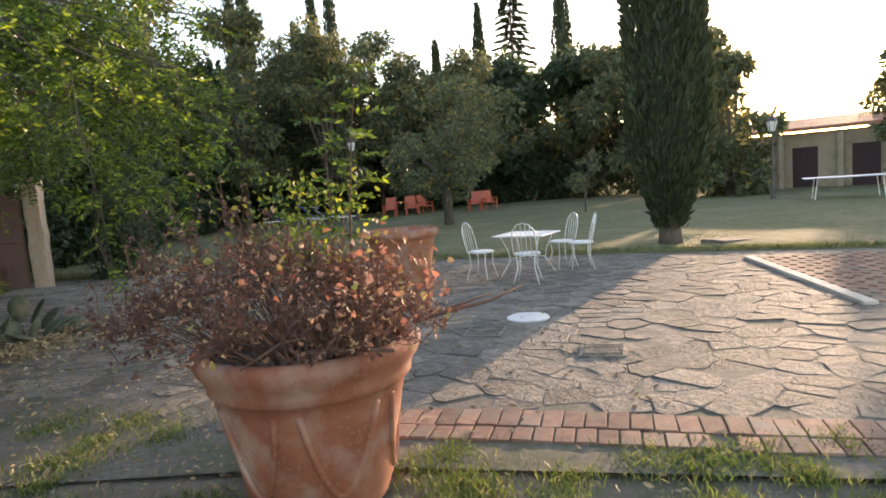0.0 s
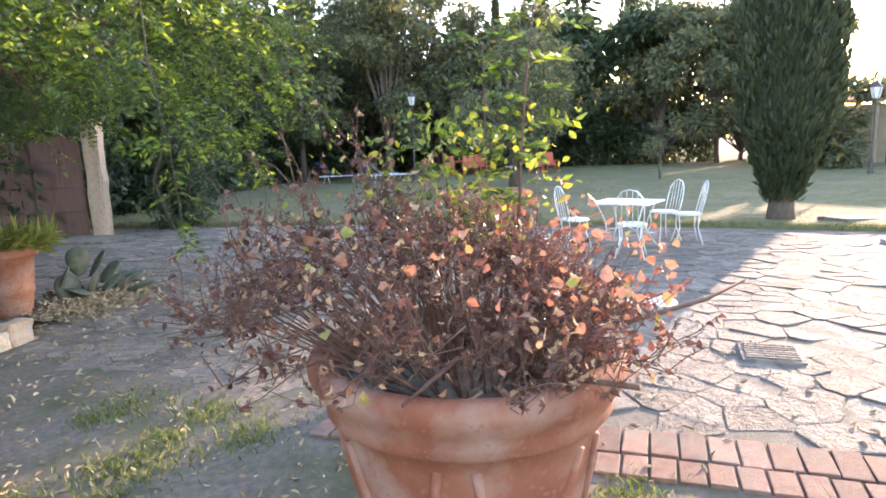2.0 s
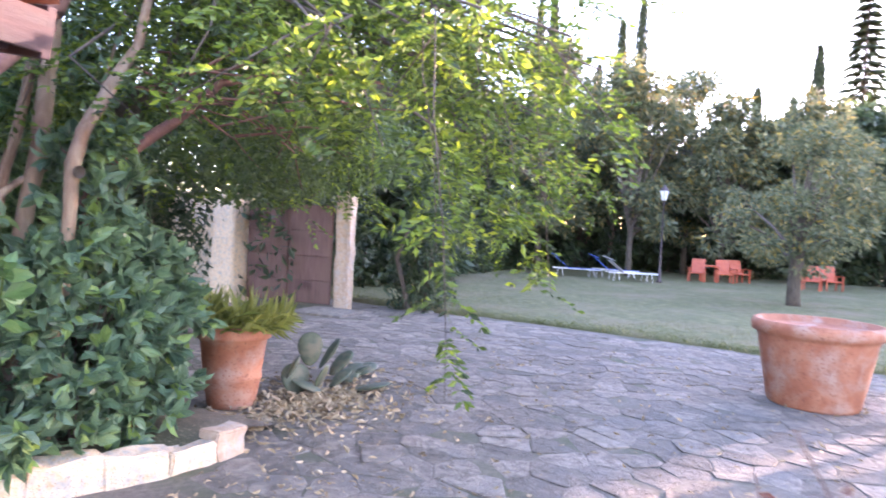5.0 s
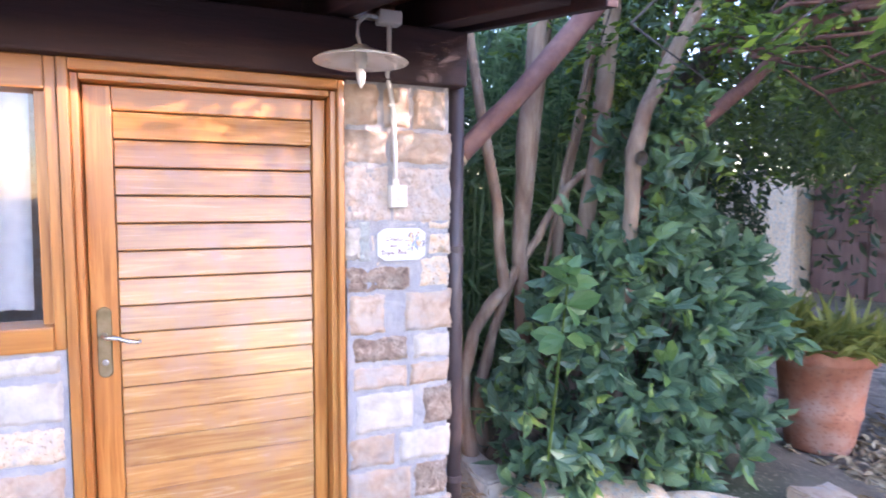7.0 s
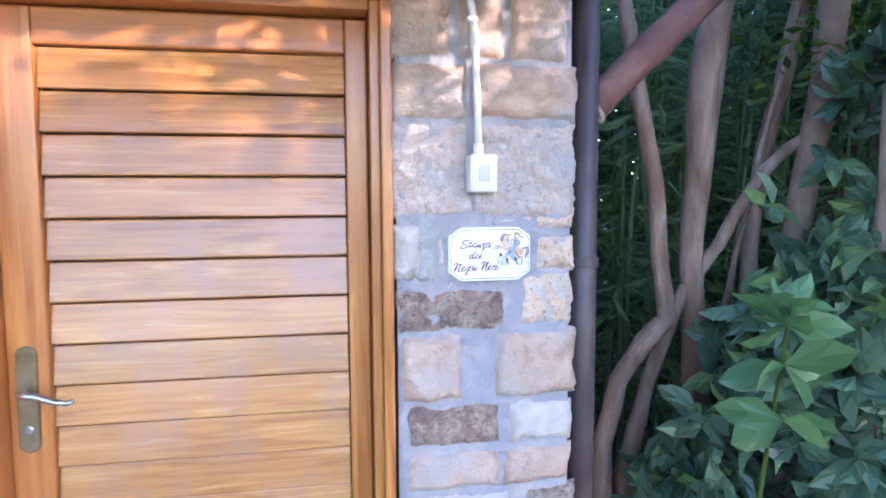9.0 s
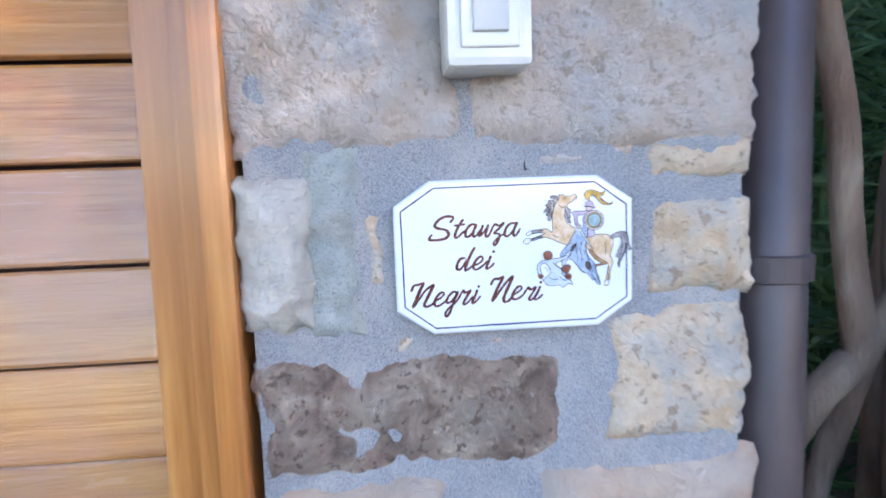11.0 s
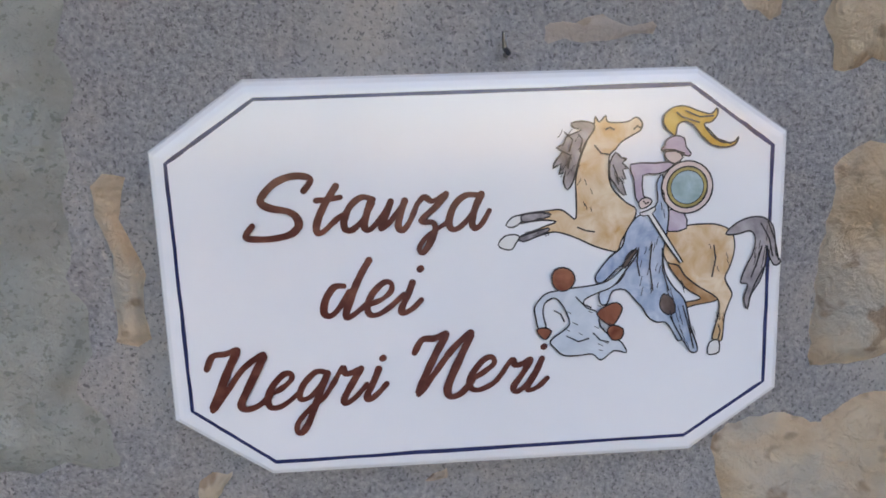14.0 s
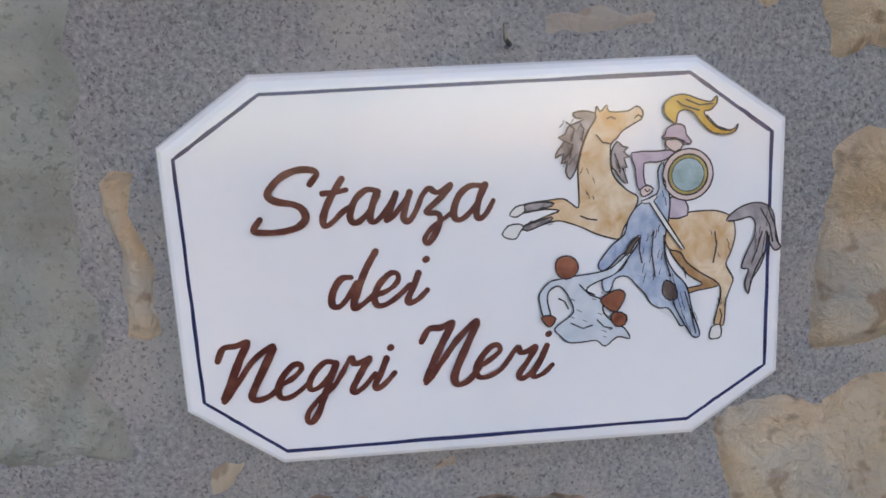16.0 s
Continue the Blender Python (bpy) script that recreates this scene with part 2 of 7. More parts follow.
L_GRASS = leaf_mat("grass_blade", (0.07, 0.088, 0.03), (0.175, 0.195, 0.075), 0.4, 0.5, (0.36, 0.3, 0.13))
L_TUFT = leaf_mat("green_tuft_blade", (0.05, 0.085, 0.02), (0.14, 0.2, 0.05), 0.35, 0.5, (0.3, 0.27, 0.11))
L_BAMBOO = leaf_mat("cane_leaf", (0.065, 0.14, 0.065), (0.19, 0.3, 0.14), 0.45, 0.35)
L_CACTUS = mat("cactus_pad", [(0.05, 0.07, 0.045), (0.085, 0.105, 0.065), (0.125, 0.135, 0.085)], 14.0, (0.17, 0.14, 0.09), 7.0, 0.6, 0.3, 60, 0.004)


# geometry
class Geo:
    """Vertices and faces gathered in lists."""

    def __init__(self):
        self.v, self.f = [], []

    def add(self, verts, faces):
        k = len(self.v)
        self.v.extend(tuple(p) for p in verts)
        self.f.extend(tuple(i + k for i in f) for f in faces)
        return self

    def box(self, x0, x1, y0, y1, z0, z1, ch=0.0, m=None):
        bm = bmesh.new()
        bmesh.ops.create_cube(bm, size=1, matrix=Matrix.LocRotScale(((x0 + x1) / 2, (y0 + y1) / 2, (z0 + z1) / 2), None, (x1 - x0, y1 - y0, z1 - z0)))
        if ch:
            bmesh.ops.bevel(bm, geom=bm.edges[:], offset=ch, segments=2, affect="EDGES", profile=0.6)
        if m:
            bm.transform(m)
        bm.verts.index_update()
        self.add([v.co for v in bm.verts], [[v.index for v in f.verts] for f in bm.faces])
        bm.free()
        return self

    def tube(self, pts, radii, n=8, cap=True):
        pts = [Vector(p) for p in pts]
        if isinstance(radii, (int, float)):
            radii = [radii] * len(pts)
        rings, ref = [], Vector((0.31, 0.2, 0.93))
        for i, p in enumerate(pts):
            d = (pts[min(i + 1, len(pts) - 1)] - pts[max(i - 1, 0)]).normalized()
            if abs(d.dot(ref)) > 0.97:
                ref = Vector((1, 0.1, 0))
            a = d.cross(ref).normalized()
            b = d.cross(a)
            rings.append([p + (a * math.cos(6.2832 * k / n) + b * math.sin(6.2832 * k / n)) * radii[i] for k in range(n)])
        faces = []
        for i in range(len(pts) - 1):
            for k in range(n):
                faces.append((i * n + k, i * n + (k + 1) % n, (i + 1) * n + (k + 1) % n, (i + 1) * n + k))
        if cap:
            faces += [tuple(range(n))[::-1], tuple(range((len(pts) - 1) * n, len(pts) * n))]
        return self.add([p for r in rings for p in r], faces)

    def lathe(self, prof, n=32, at=(0, 0, 0), wob=0.0):
        vs = [(at[0] + r * math.cos(6.28319 * k / n) * (1 + wob * math.sin(2.1 * k + 9 * z)), at[1] + r * math.sin(6.28319 * k / n), at[2] + z) for r, z in prof for k in range(n)]
        fs = [(i * n + k, i * n + (k + 1) % n, (i + 1) * n + (k + 1) % n, (i + 1) * n + k) for i in range(len(prof) - 1) for k in range(n)]
        return self.add(vs, fs)

    def arrays(self, verts, faces):
        """numpy vertices (n, k, 3) with the same faces for each of the n."""
        n, k, _ = verts.shape
        base = len(self.v)
        self.v.extend(map(tuple, verts.reshape(-1, 3).tolist()))
        for f in faces:
            idx = np.arange(n)[:, None] * k + np.array(f)[None] + base
            self.f.extend(map(tuple, idx.tolist()))
        return self


def mesh_of(g, name, smooth=False):
    me = bpy.data.meshes.new(name)
    me.from_pydata(g.v, [], g.f)
    if smooth:
        me.polygons.foreach_set("use_smooth", [True] * len(me.polygons))
    me.update()
    return me


def part(name, g, material, parent=None, label="", smooth=False):
    me = g if isinstance(g, bpy.types.Mesh) else mesh_of(g, name, smooth)
    if material and not me.materials:
        me.materials.append(material)
    ob = new(name, me)
    ob.parent = parent
    return tagged(ob, label) if label else ob


def thing(name, label, category, at=(0, 0, 0), group="", kind=""):
    ob = new(name)
    ob.location = at
    ob.empty_display_size = 0.1
    return tagged(ob, label, category, group, kind)


def unit(a):
    return a / np.maximum(np.linalg.norm(a, axis=-1, keepdims=True), 1e-9)


def leaf_blades(g, pos, along, size, width=0.45, fold=0.18, rng=None, droop=0.15):
    """Pointed leaves of two folded halves, six triangles' worth of outline, at pos growing along."""
    n = len(pos)
    along = unit(along)
    side = unit(np.cross(along, rng.normal(size=(n, 3))))
    up = np.cross(side, along)
    s = (np.ones(n) * size)[:, None]
    a, b, u = along * s, side * s * width, up * s
    v = np.stack([pos, pos + a * 0.38 + b * 0.5 + u * fold * 0.5, pos + a * 0.75 + b * 0.36 + u * (fold * 0.4 - droop * 0.4),
                  pos + a - u * droop, pos + a * 0.75 - b * 0.36 + u * (fold * 0.4 - droop * 0.4), pos + a * 0.38 - b * 0.5 + u * fold * 0.5, pos + a * 0.45], 1)
    return g.arrays(v, [(0, 6, 2, 1), (6, 3, 2), (0, 5, 4, 6), (6, 4, 3)])


def quad_leaves(g, pos, along, size, width=0.5, rng=None):
    """Cheap leaves: one folded diamond each."""
    n = len(pos)
    along = unit(along)
    side = unit(np.cross(along, rng.normal(size=(n, 3))))
    up = np.cross(side, along)
    s = (np.ones(n) * size)[:, None]
    v = np.stack([pos, pos + along * s * 0.5 + side * s * width * 0.5 + up * s * 0.08, pos + along * s, pos + along * s * 0.5 - side * s * width * 0.5 + up * s * 0.08], 1)
    return g.arrays(v, [(0, 1, 2), (0, 2, 3)])


def pinnate(g, pos, along, length, pairs=7, leaflet=0.28, width=0.4, rng=None, droop=0.35):
    """Feather-like compound leaves: leaflets in pairs along a drooping rachis."""
    n = len(pos)
    along = unit(along)
    side = unit(np.cross(along, np.array([0, 0, 1.0]) + rng.normal(size=(n, 3)) * 0.35))
    L = (np.ones(n) * length)[:, None]
    down = np.array([0, 0, -1.0])
    for i in range(pairs):
        f = (i + 1) / pairs
        base = pos + along * L * f + down * L * droop * f * f
        d0 = unit(along + down * droop * 2 * f)
        ll = leaflet * (1 - 0.35 * abs(f - 0.5))
        for sg in (-1, 1):
            quad_leaves(g, base, unit(side * sg + d0 * 0.55 + rng.normal(size=(n, 3)) * 0.12), L[:, 0] * ll, width, rng)
    quad_leaves(g, pos + along * L + down * L * droop, along, L[:, 0] * leaflet, width, rng)
    return g


def ball(rng, n, rad, hollow=0.0):
    d = unit(rng.normal(size=(n, 3)))
    r = (hollow + (1 - hollow) * rng.random(n) ** (1 / 3))[:, None]
    return d * r * np.array(rad)

# ---- ground, paving ----
U = Vector((-0.33, -0.944, 0)).normalized()      # along the brick strip
V = Vector((0.944, -0.33, 0)).normalized()       # from the strip to the lawn
O = Vector((-0.24, -5.0, 0))                     # a point in the strip
LAWN_EDGE = [(12.2, 9.0), (10.7, 2.9), (10.2, 0.0), (9.4, -3.7), (7.7, -8.2), (6.2, -11.3), (3.6, -16.0), (0, -23)]


def lawn_x(y):
    for (x1, y1), (x0, y0) in zip(LAWN_EDGE, LAWN_EDGE[1:]):
        if y0 <= y <= y1:
            return x0 + (x1 - x0) * (y - y0) / (y1 - y0)
    return LAWN_EDGE[0][0] if y > 0 else LAWN_EDGE[-1][0]


def build_ground():
    g = Geo()
    xs = [-400, -60, -20] + [-10 + 0.5 * i for i in range(60)] + [25, 30, 40, 60, 120, 400]
    ys = [-400, -60, -30] + [-20 + 0.5 * i for i in range(70)] + [20, 30, 60, 400]
    vs = [(x, y, (-0.03 + 0.022 * noise.noise((x * 0.9, y * 0.9, 0))) if abs(x) < 25 and abs(y) < 25 else -0.03) for y in ys for x in xs]
    w = len(xs)
    g.add(vs, [(j * w + i, j * w + i + 1, (j + 1) * w + i + 1, (j + 1) * w + i) for j in range(len(ys) - 1) for i in range(w - 1)])
    ob = part("ground", g, M_EARTH, None, "packed grey-brown earth with sparse grass and dry leaves", True)
    tagged(ob, category="ground", kind="structure")
    g = Geo()
    ys = [9.0 - 0.4 * i for i in range(80)]
    cols = 26
    vs = []
    for y in ys:
        x0 = lawn_x(y) + 0.08 * noise.noise((0, y * 1.3, 3))
        for i in range(cols):
            f = i / (cols - 1)
            x = x0 + (70 - x0) * f ** 2.2
            vs.append((x, y * (1 + 1.2 * f), 0.02 + 0.05 * min(1, f * 25) + 0.03 * noise.noise((x * 0.5, y * 0.5, 1))))
    n = len(vs)
    g.add(vs, [(j * cols + i, (j + 1) * cols + i, (j + 1) * cols + i + 1, j * cols + i + 1) for j in range(len(ys) - 1) for i in range(cols - 1)])
    g.add([(v[0], v[1], -0.06) for v in vs[::cols]], [])
    g.f += [(j * cols, n + j, n + j + 1, (j + 1) * cols) for j in range(len(ys) - 1)]
    tagged(part("lawn", g, M_LAWN, None, "patchy mown lawn behind the paving", True), category="lawn", kind="structure")


build_ground()

# ---- house wall with door and window ----
PIER_L, PIER_R = -0.24, 0.225
HEAD = 2.11


def stone_block(x0, x1, z0, z1, seed, depth=0.007, nx=9, nz=7, y=0.0, ragged=1.0):
    """A rough face of stone, domed and worn at its edges, standing proud of the mortar."""
    g = Geo()
    vs = []
    step = 0.0045 if x0 > -0.3 and 1.2 < z0 < 1.6 else 0.012
    nx = max(5, int((x1 - x0) / step))
    nz = max(5, int((z1 - z0) / step))
    for j in range(nz + 1):
        for i in range(nx + 1):
            a, b = i / nx, j / nz
            e = min(min(a, 1 - a) * (x1 - x0), min(b, 1 - b) * (z1 - z0))
            k = min(1, e / 0.03)
            px, pz = x0 + (x1 - x0) * a, z0 + (z1 - z0) * b
            jx = 0.013 * noise.noise((pz * 17, seed, 0)) + 0.007 * noise.noise((pz * 60, seed + a, 4)) + 0.003 * noise.noise((pz * 170, seed, 4))
            jz = 0.011 * noise.noise((px * 15, seed, 7)) + 0.007 * noise.noise((px * 60, seed + b, 9)) + 0.003 * noise.noise((px * 170, seed, 9))
            rough = 0.012 * noise.noise((px * 9, pz * 9, seed)) + 0.006 * noise.noise((px * 30, pz * 30, seed)) + 0.004 * noise.noise((px * 75, pz * 60, seed)) - 0.006 * max(0, noise.noise((px * 14, pz * 40, seed + 5)) - 0.25) * 2
            vs.append((px + jx * ragged, y + 0.014 - (0.014 + depth + rough) * (k * (2 - k)) ** 0.7, pz + jz * ragged))
    w = nx + 1
    return g.add(vs, [(j * w + i, j * w + i + 1, (j + 1) * w + i + 1, (j + 1) * w + i) for j in range(nz) for i in range(nx)])


def build_house():
    # the masonry behind the stones: pier, and the wall under the window
    g = Geo().box(PIER_L + 0.012, PIER_R - 0.012, 0.014, 0.42, -0.1, HEAD)
    # uneven mortar face between the stones
    nx, nz = 46, 212
    vs = [(PIER_L + 0.012 + (PIER_R - PIER_L - 0.024) * i / nx, 0.003 + 0.006 * noise.noise((i * 0.16, j * 0.16, 2)) + 0.003 * noise.noise((i * 0.5, j * 0.5, 6)) if 0 < i < nx else 0.006, -0.1 + (HEAD + 0.1) * j / nz) for j in range(nz + 1) for i in range(nx + 1)]
    g.add(vs, [(j * (nx + 1) + i, j * (nx + 1) + i + 1, (j + 1) * (nx + 1) + i + 1, (j + 1) * (nx + 1) + i) for j in range(nz) for i in range(nx)])
    pier = part("wall_pier", g, M_MORTAR, None, "pier of rough beige stone in grey mortar")
    tagged(pier, category="wall", kind="structure")
    rows = [(1.93, 2.1, (-0.24, -0.09), (-0.075, 0.045), (0.05, 0.2)), (1.785, 1.925, (-0.235, -0.055), (-0.045, 0.215)),
            (1.55, 1.78, (-0.238, -0.045), (-0.042, 0.215)), (1.262, 1.372, (-0.225, 0.045)), (1.275, 1.409, (0.084, 0.218)),
            (1.09, 1.262, (-0.215, -0.065), (0.015, 0.215)), (0.97, 1.08, (-0.205, 0.03), (0.05, 0.215)), (0.86, 0.96, (-0.2, 0.035), (0.04, 0.22)),
            (0.68, 0.85, (-0.19, 0.06), (0.1, 0.22)), (0.53, 0.67, (-0.215, -0.02), (-0.01, 0.22)), (0.36, 0.52, (-0.22, 0.05), (0.06, 0.215)),
            (0.2, 0.35, (-0.21, -0.07), (-0.06, 0.22)), (0.0, 0.19, (-0.22, 0.08), (0.09, 0.22))]
    brown = {(1.262, -0.225), (0.97, -0.205), (0.68, 0.1), (0.36, 0.06)}
    pale = {(0.68, -0.19), (0.53, -0.01), (0.97, 0.05)}
    k = 0
    for z0, z1, *stones in rows:
        for x0, x1 in stones:
            k += 1
            m = M_STONE_GREEN if z0 == 1.55 else M_STONE_TAN if z0 == 1.275 else M_STONE_BROWN if (z0, x0) in brown else M_STONE_PALE if (z0, x0) in pale else M_STONE
            bulge = 0.007 if 1.2 < z0 < 1.6 else 0.016
            part("stone", stone_block(x0 - (0.008 if x0 < -0.15 else 0), x1 + (0.004 + 0.014 * (k % 3) / 2 if x1 > 0.19 else 0), z0, z1, k * 1.7, bulge), m, pier, smooth=True)
    part("stone", stone_block(-0.24, -0.17, 1.398, 1.535, 51, 0.018), M_STONE_PALE, pier, smooth=True)
    part("stone", stone_block(-0.1315, -0.11, 1.432, 1.503, 53, 0.012, ragged=0.5), M_STONE_TAN, pier, smooth=True)
    part("stone", stone_block(-0.186, -0.125, 1.388, 1.562, 60, 0.003, ragged=0.7), M_STONE_MOSS, pier, smooth=True)
    part("stone", stone_block(0.119, 0.226, 1.413, 1.505, 55, 0.007, ragged=0.8), M_STONE_TAN, pier, smooth=True)
    part("stone", stone_block(0.121, 0.222, 1.519, 1.556, 61, 0.006, ragged=0.6), M_STONE_TAN, pier, smooth=True)
    part("stone", stone_block(-0.034, -0.008, 1.374, 1.389, 62, 0.005, ragged=0.4), M_STONE_BROWN, pier, smooth=True)
    part("stone", stone_block(0.02, 0.072, 1.532, 1.549, 57, 0.004), M_STONE_GREEN, pier, smooth=True)
    part("stone", stone_block(0.07, 0.113, 1.536, 1.552, 58, 0.006), M_STONE_TAN, pier, smooth=True)
    part("stone", stone_block(-0.115, -0.092, 1.373, 1.394, 59, 0.006), M_STONE_TAN, pier, smooth=True)

    low = part("wall_low", Geo().box(-3.6, -1.205, 0.005, 0.36, -0.1, 1.13), M_MORTAR, None, "low wall of pale rough stone below the window")
    tagged(low, category="wall", kind="structure")
    rng = random.Random(4)
    z = 0.0
    while z < 1.08:
        h = min(rng.uniform(0.11, 0.19), 1.12 - z)
        x = -3.58
        while x < -1.23:
            w = rng.uniform(0.16, 0.34)
            if x + w > -1.31:
                w = -1.212 - x
            if h > 0.06:
                part("stone", stone_block(x + 0.008, x + w - 0.008, z + 0.006, z + h - 0.006, x * 3 + z * 7, 0.008), rng.choice([M_STONE, M_STONE_PALE, M_STONE_PALE, M_STONE_TAN]), low, smooth=True)
            x += w
        z += h
    # plain walls that close the house
    g = Geo().box(-6.5, -3.6, 0.0, 0.36, -0.1, 2.6).box(-6.5, 0.2, 4.0, 4.2, -0.1, 2.6).box(0.02, 0.2, 0.42, 4.0, -0.1, 2.6).box(-6.5, -6.3, 0.36, 4.0, -0.1, 2.6).box(-6.3, 0.02, 0.1, 4.0, -0.08, 0.0)
    tagged(part("wall_house", g, M_STONE, None, "rough stone house wall"), category="wall", kind="structure")


build_house()


def build_door():
    d = thing("door_1", "varnished orange pine door with horizontal slats, closed, in a stepped frame", "door", (-0.715, 0.06, 0), kind="structure")
    L, Rr = -0.425, 0.425          # leaf edges from the door's middle

    def P(name, x0, x1, y0, y1, z0, z1, m, par=d, ch=0.006, label=""):
        return part(name, Geo().box(x0, x1, y0, y1, z0, z1, ch), m, par, label)
    # frame: outer and inner steps
    P("frame_jamb", -0.485, -0.452, -0.075, 0.1, 0.0, 2.108, M_WOOD_UP)
    P("frame_jamb", 0.452, 0.478, -0.07, 0.1, 0.0, 2.108, M_WOOD_UP)
    P("frame_stop", -0.452, -0.428, -0.04, 0.1, 0.0, 2.065, M_WOOD_UP, ch=0.004)
    P("frame_stop", 0.428, 0.452, -0.04, 0.1, 0.0, 2.065, M_WOOD_UP, ch=0.004)
    P("frame_head", -0.452, 0.452, -0.072, 0.1, 2.068, 2.108, M_WOOD)
    P("frame_head_stop", -0.426, 0.426, -0.038, 0.1, 2.043, 2.066, M_WOOD, ch=0.004)
    # leaf
    P("stile", -0.425, -0.335, 0.03, 0.075, 0.09, 2.04, M_WOOD_UP)
    P("stile", 0.372, 0.425, 0.03, 0.075, 0.09, 2.04, M_WOOD_UP)
    P("top_rail", -0.334, 0.371, 0.032, 0.075, 1.955, 2.04, M_WOOD)
    P("bottom_rail", -0.334, 0.371, 0.032, 0.075, 0.09, 0.3, M_WOOD)
    # near-black sheet stands in for the shade in the gaps between slats
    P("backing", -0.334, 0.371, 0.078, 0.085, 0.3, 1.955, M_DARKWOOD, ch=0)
    z, i = 1.955, 0
    while z > 0.34:
        h = 0.1006 if z > 0.45 else z - 0.3
        g = Geo()
        g.box(-0.333, 0.37, -0.009, 0.009, -h / 2 + 0.002, h / 2 - 0.002, 0.004)
        s = part("slat", g, M_SLAT, d)
        s.location, s.rotation_euler = (0, 0.056, z - h / 2), (radians(-8.5), 0, 0)
        z -= h
        i += 1
    brass = mat("worn_brass", [(0.16, 0.12, 0.06), (0.26, 0.2, 0.11), (0.33, 0.27, 0.17)], 18.0, None, 1, 0.45, 0.2, 80, 0.002, metal=0.7)
    ring = [(0.024 * math.cos(a * math.pi / 10), 0.105 + 0.024 * math.sin(a * math.pi / 10)) for a in range(11)]
    ring += [(-x, -z) for x, z in ring]
    n = len(ring)
    g = Geo().add([(-0.382 + x * k, y, 1.128 + z * (1 - (1 - k) * 0.2)) for y, k in ((0.03, 1.0), (0.026, 1.0), (0.0235, 0.9)) for x, z in ring], [(r0 * n + a, r0 * n + (a + 1) % n, (r0 + 1) * n + (a + 1) % n, (r0 + 1) * n + a) for r0 in (0, 1) for a in range(n)] + [tuple(range(2 * n, 3 * n))])
    plate = part("lock_plate", g, brass, d, "worn brass lock plate with rounded ends")
    steel = mat("satin_steel", [(0.5, 0.48, 0.45), (0.6, 0.58, 0.55), (0.66, 0.64, 0.6)], 30.0, None, 1, 0.3, 0.05, 80, 0.001, metal=0.9)
    g = Geo().tube([(-0.382, 0.026, 1.155), (-0.382, -0.012, 1.155), (-0.374, -0.028, 1.155), (-0.34, -0.034, 1.152), (-0.3, -0.034, 1.136), (-0.275, -0.032, 1.132), (-0.262, -0.03, 1.136)], [0.009, 0.009, 0.009, 0.0085, 0.0075, 0.007, 0.006], 10)
    part("lever", g, steel, plate, "curved steel lever handle", True)
    part("keyhole", Geo().lathe([(0.0, 0), (0.011, 0), (0.011, 0.003), (0.008, 0.005), (0.0, 0.005)], 16), steel, plate).matrix_local = pose(-0.382, 0.025, 1.055, 90)
    P("threshold", -0.485, 0.478, -0.12, 0.12, 0.0, 0.085, M_STONE_PALE, ch=0.012, label="pale stone door sill")


build_door()


def build_window():
    w = thing("window_1", "orange pine window beside the door with a white curtain behind the glass", "window", (-2.0, 0.06, 1.13), kind="structure")

    def P(name, x0, x1, y0, y1, z0, z1, m, ch=0.006, label=""):
        return part(name, Geo().box(x0, x1, y0, y1, z0, z1, ch), m, w, label)
    P("window_frame", 0.762, 0.797, -0.06, 0.09, 0.0, 0.98, M_WOOD_UP)
    P("window_frame", -1.2, -1.1, -0.06, 0.09, 0.0, 0.98, M_WOOD_UP)
    P("window_sill", -1.1, 0.762, -0.075, 0.09, 0.0, 0.085, M_WOOD)
    P("window_frame", -1.1, 0.762, -0.06, 0.09, 0.87, 0.98, M_WOOD)
    P("sash", 0.725, 0.762, -0.02, 0.04, 0.085, 0.87, M_WOOD_UP, 0.004)
    P("sash", -0.26, -0.2, -0.02, 0.04, 0.085, 0.87, M_WOOD_UP, 0.004)
    glass = bpy.data.materials.new("window_glass")
    glass.use_nodes = True
    b = glass.node_tree.nodes["Principled BSDF"]
    b.inputs["Transmission Weight"].default_value, b.inputs["Roughness"].default_value, b.inputs["Base Color"].default_value = 1.0, 0.02, (0.95, 0.97, 0.97, 1)
    for x0, x1 in ((-0.2, 0.725), (-1.1, -0.26)):
        p = P("pane", x0, x1, 0.006, 0.012, 0.085, 0.87, glass, 0)
        p.visible_shadow = False
    curtain = thing("curtain", "plain white curtain hanging behind the window glass", "curtain", (-1.95, 0.17, 1.13))
    g = Geo()
    n = 90
    vs = []
    for i in range(n + 1):
        x = -0.9 + 1.53 * i / n
        for z in (0.12, 0.9):
            vs.append((x + (0.012 if z > 0.5 else 0), 0.022 * math.sin(i * 0.9) + 0.01 * math.sin(i * 0.37), z))
    g.add(vs, [(2 * i, 2 * i + 2, 2 * i + 3, 2 * i + 1) for i in range(n)])
    cloth = mat("white_cotton", [(0.56, 0.57, 0.61), (0.62, 0.63, 0.67), (0.67, 0.68, 0.71)], 30.0, None, 1, 0.9, 0.2, 300, 0.002)
    part("cloth", g, cloth, curtain, smooth=True)
    part("rod", Geo().tube([(-1.0, 0, 0.9), (0.68, 0, 0.9)], 0.008), M_DARKWOOD, curtain)


build_window()


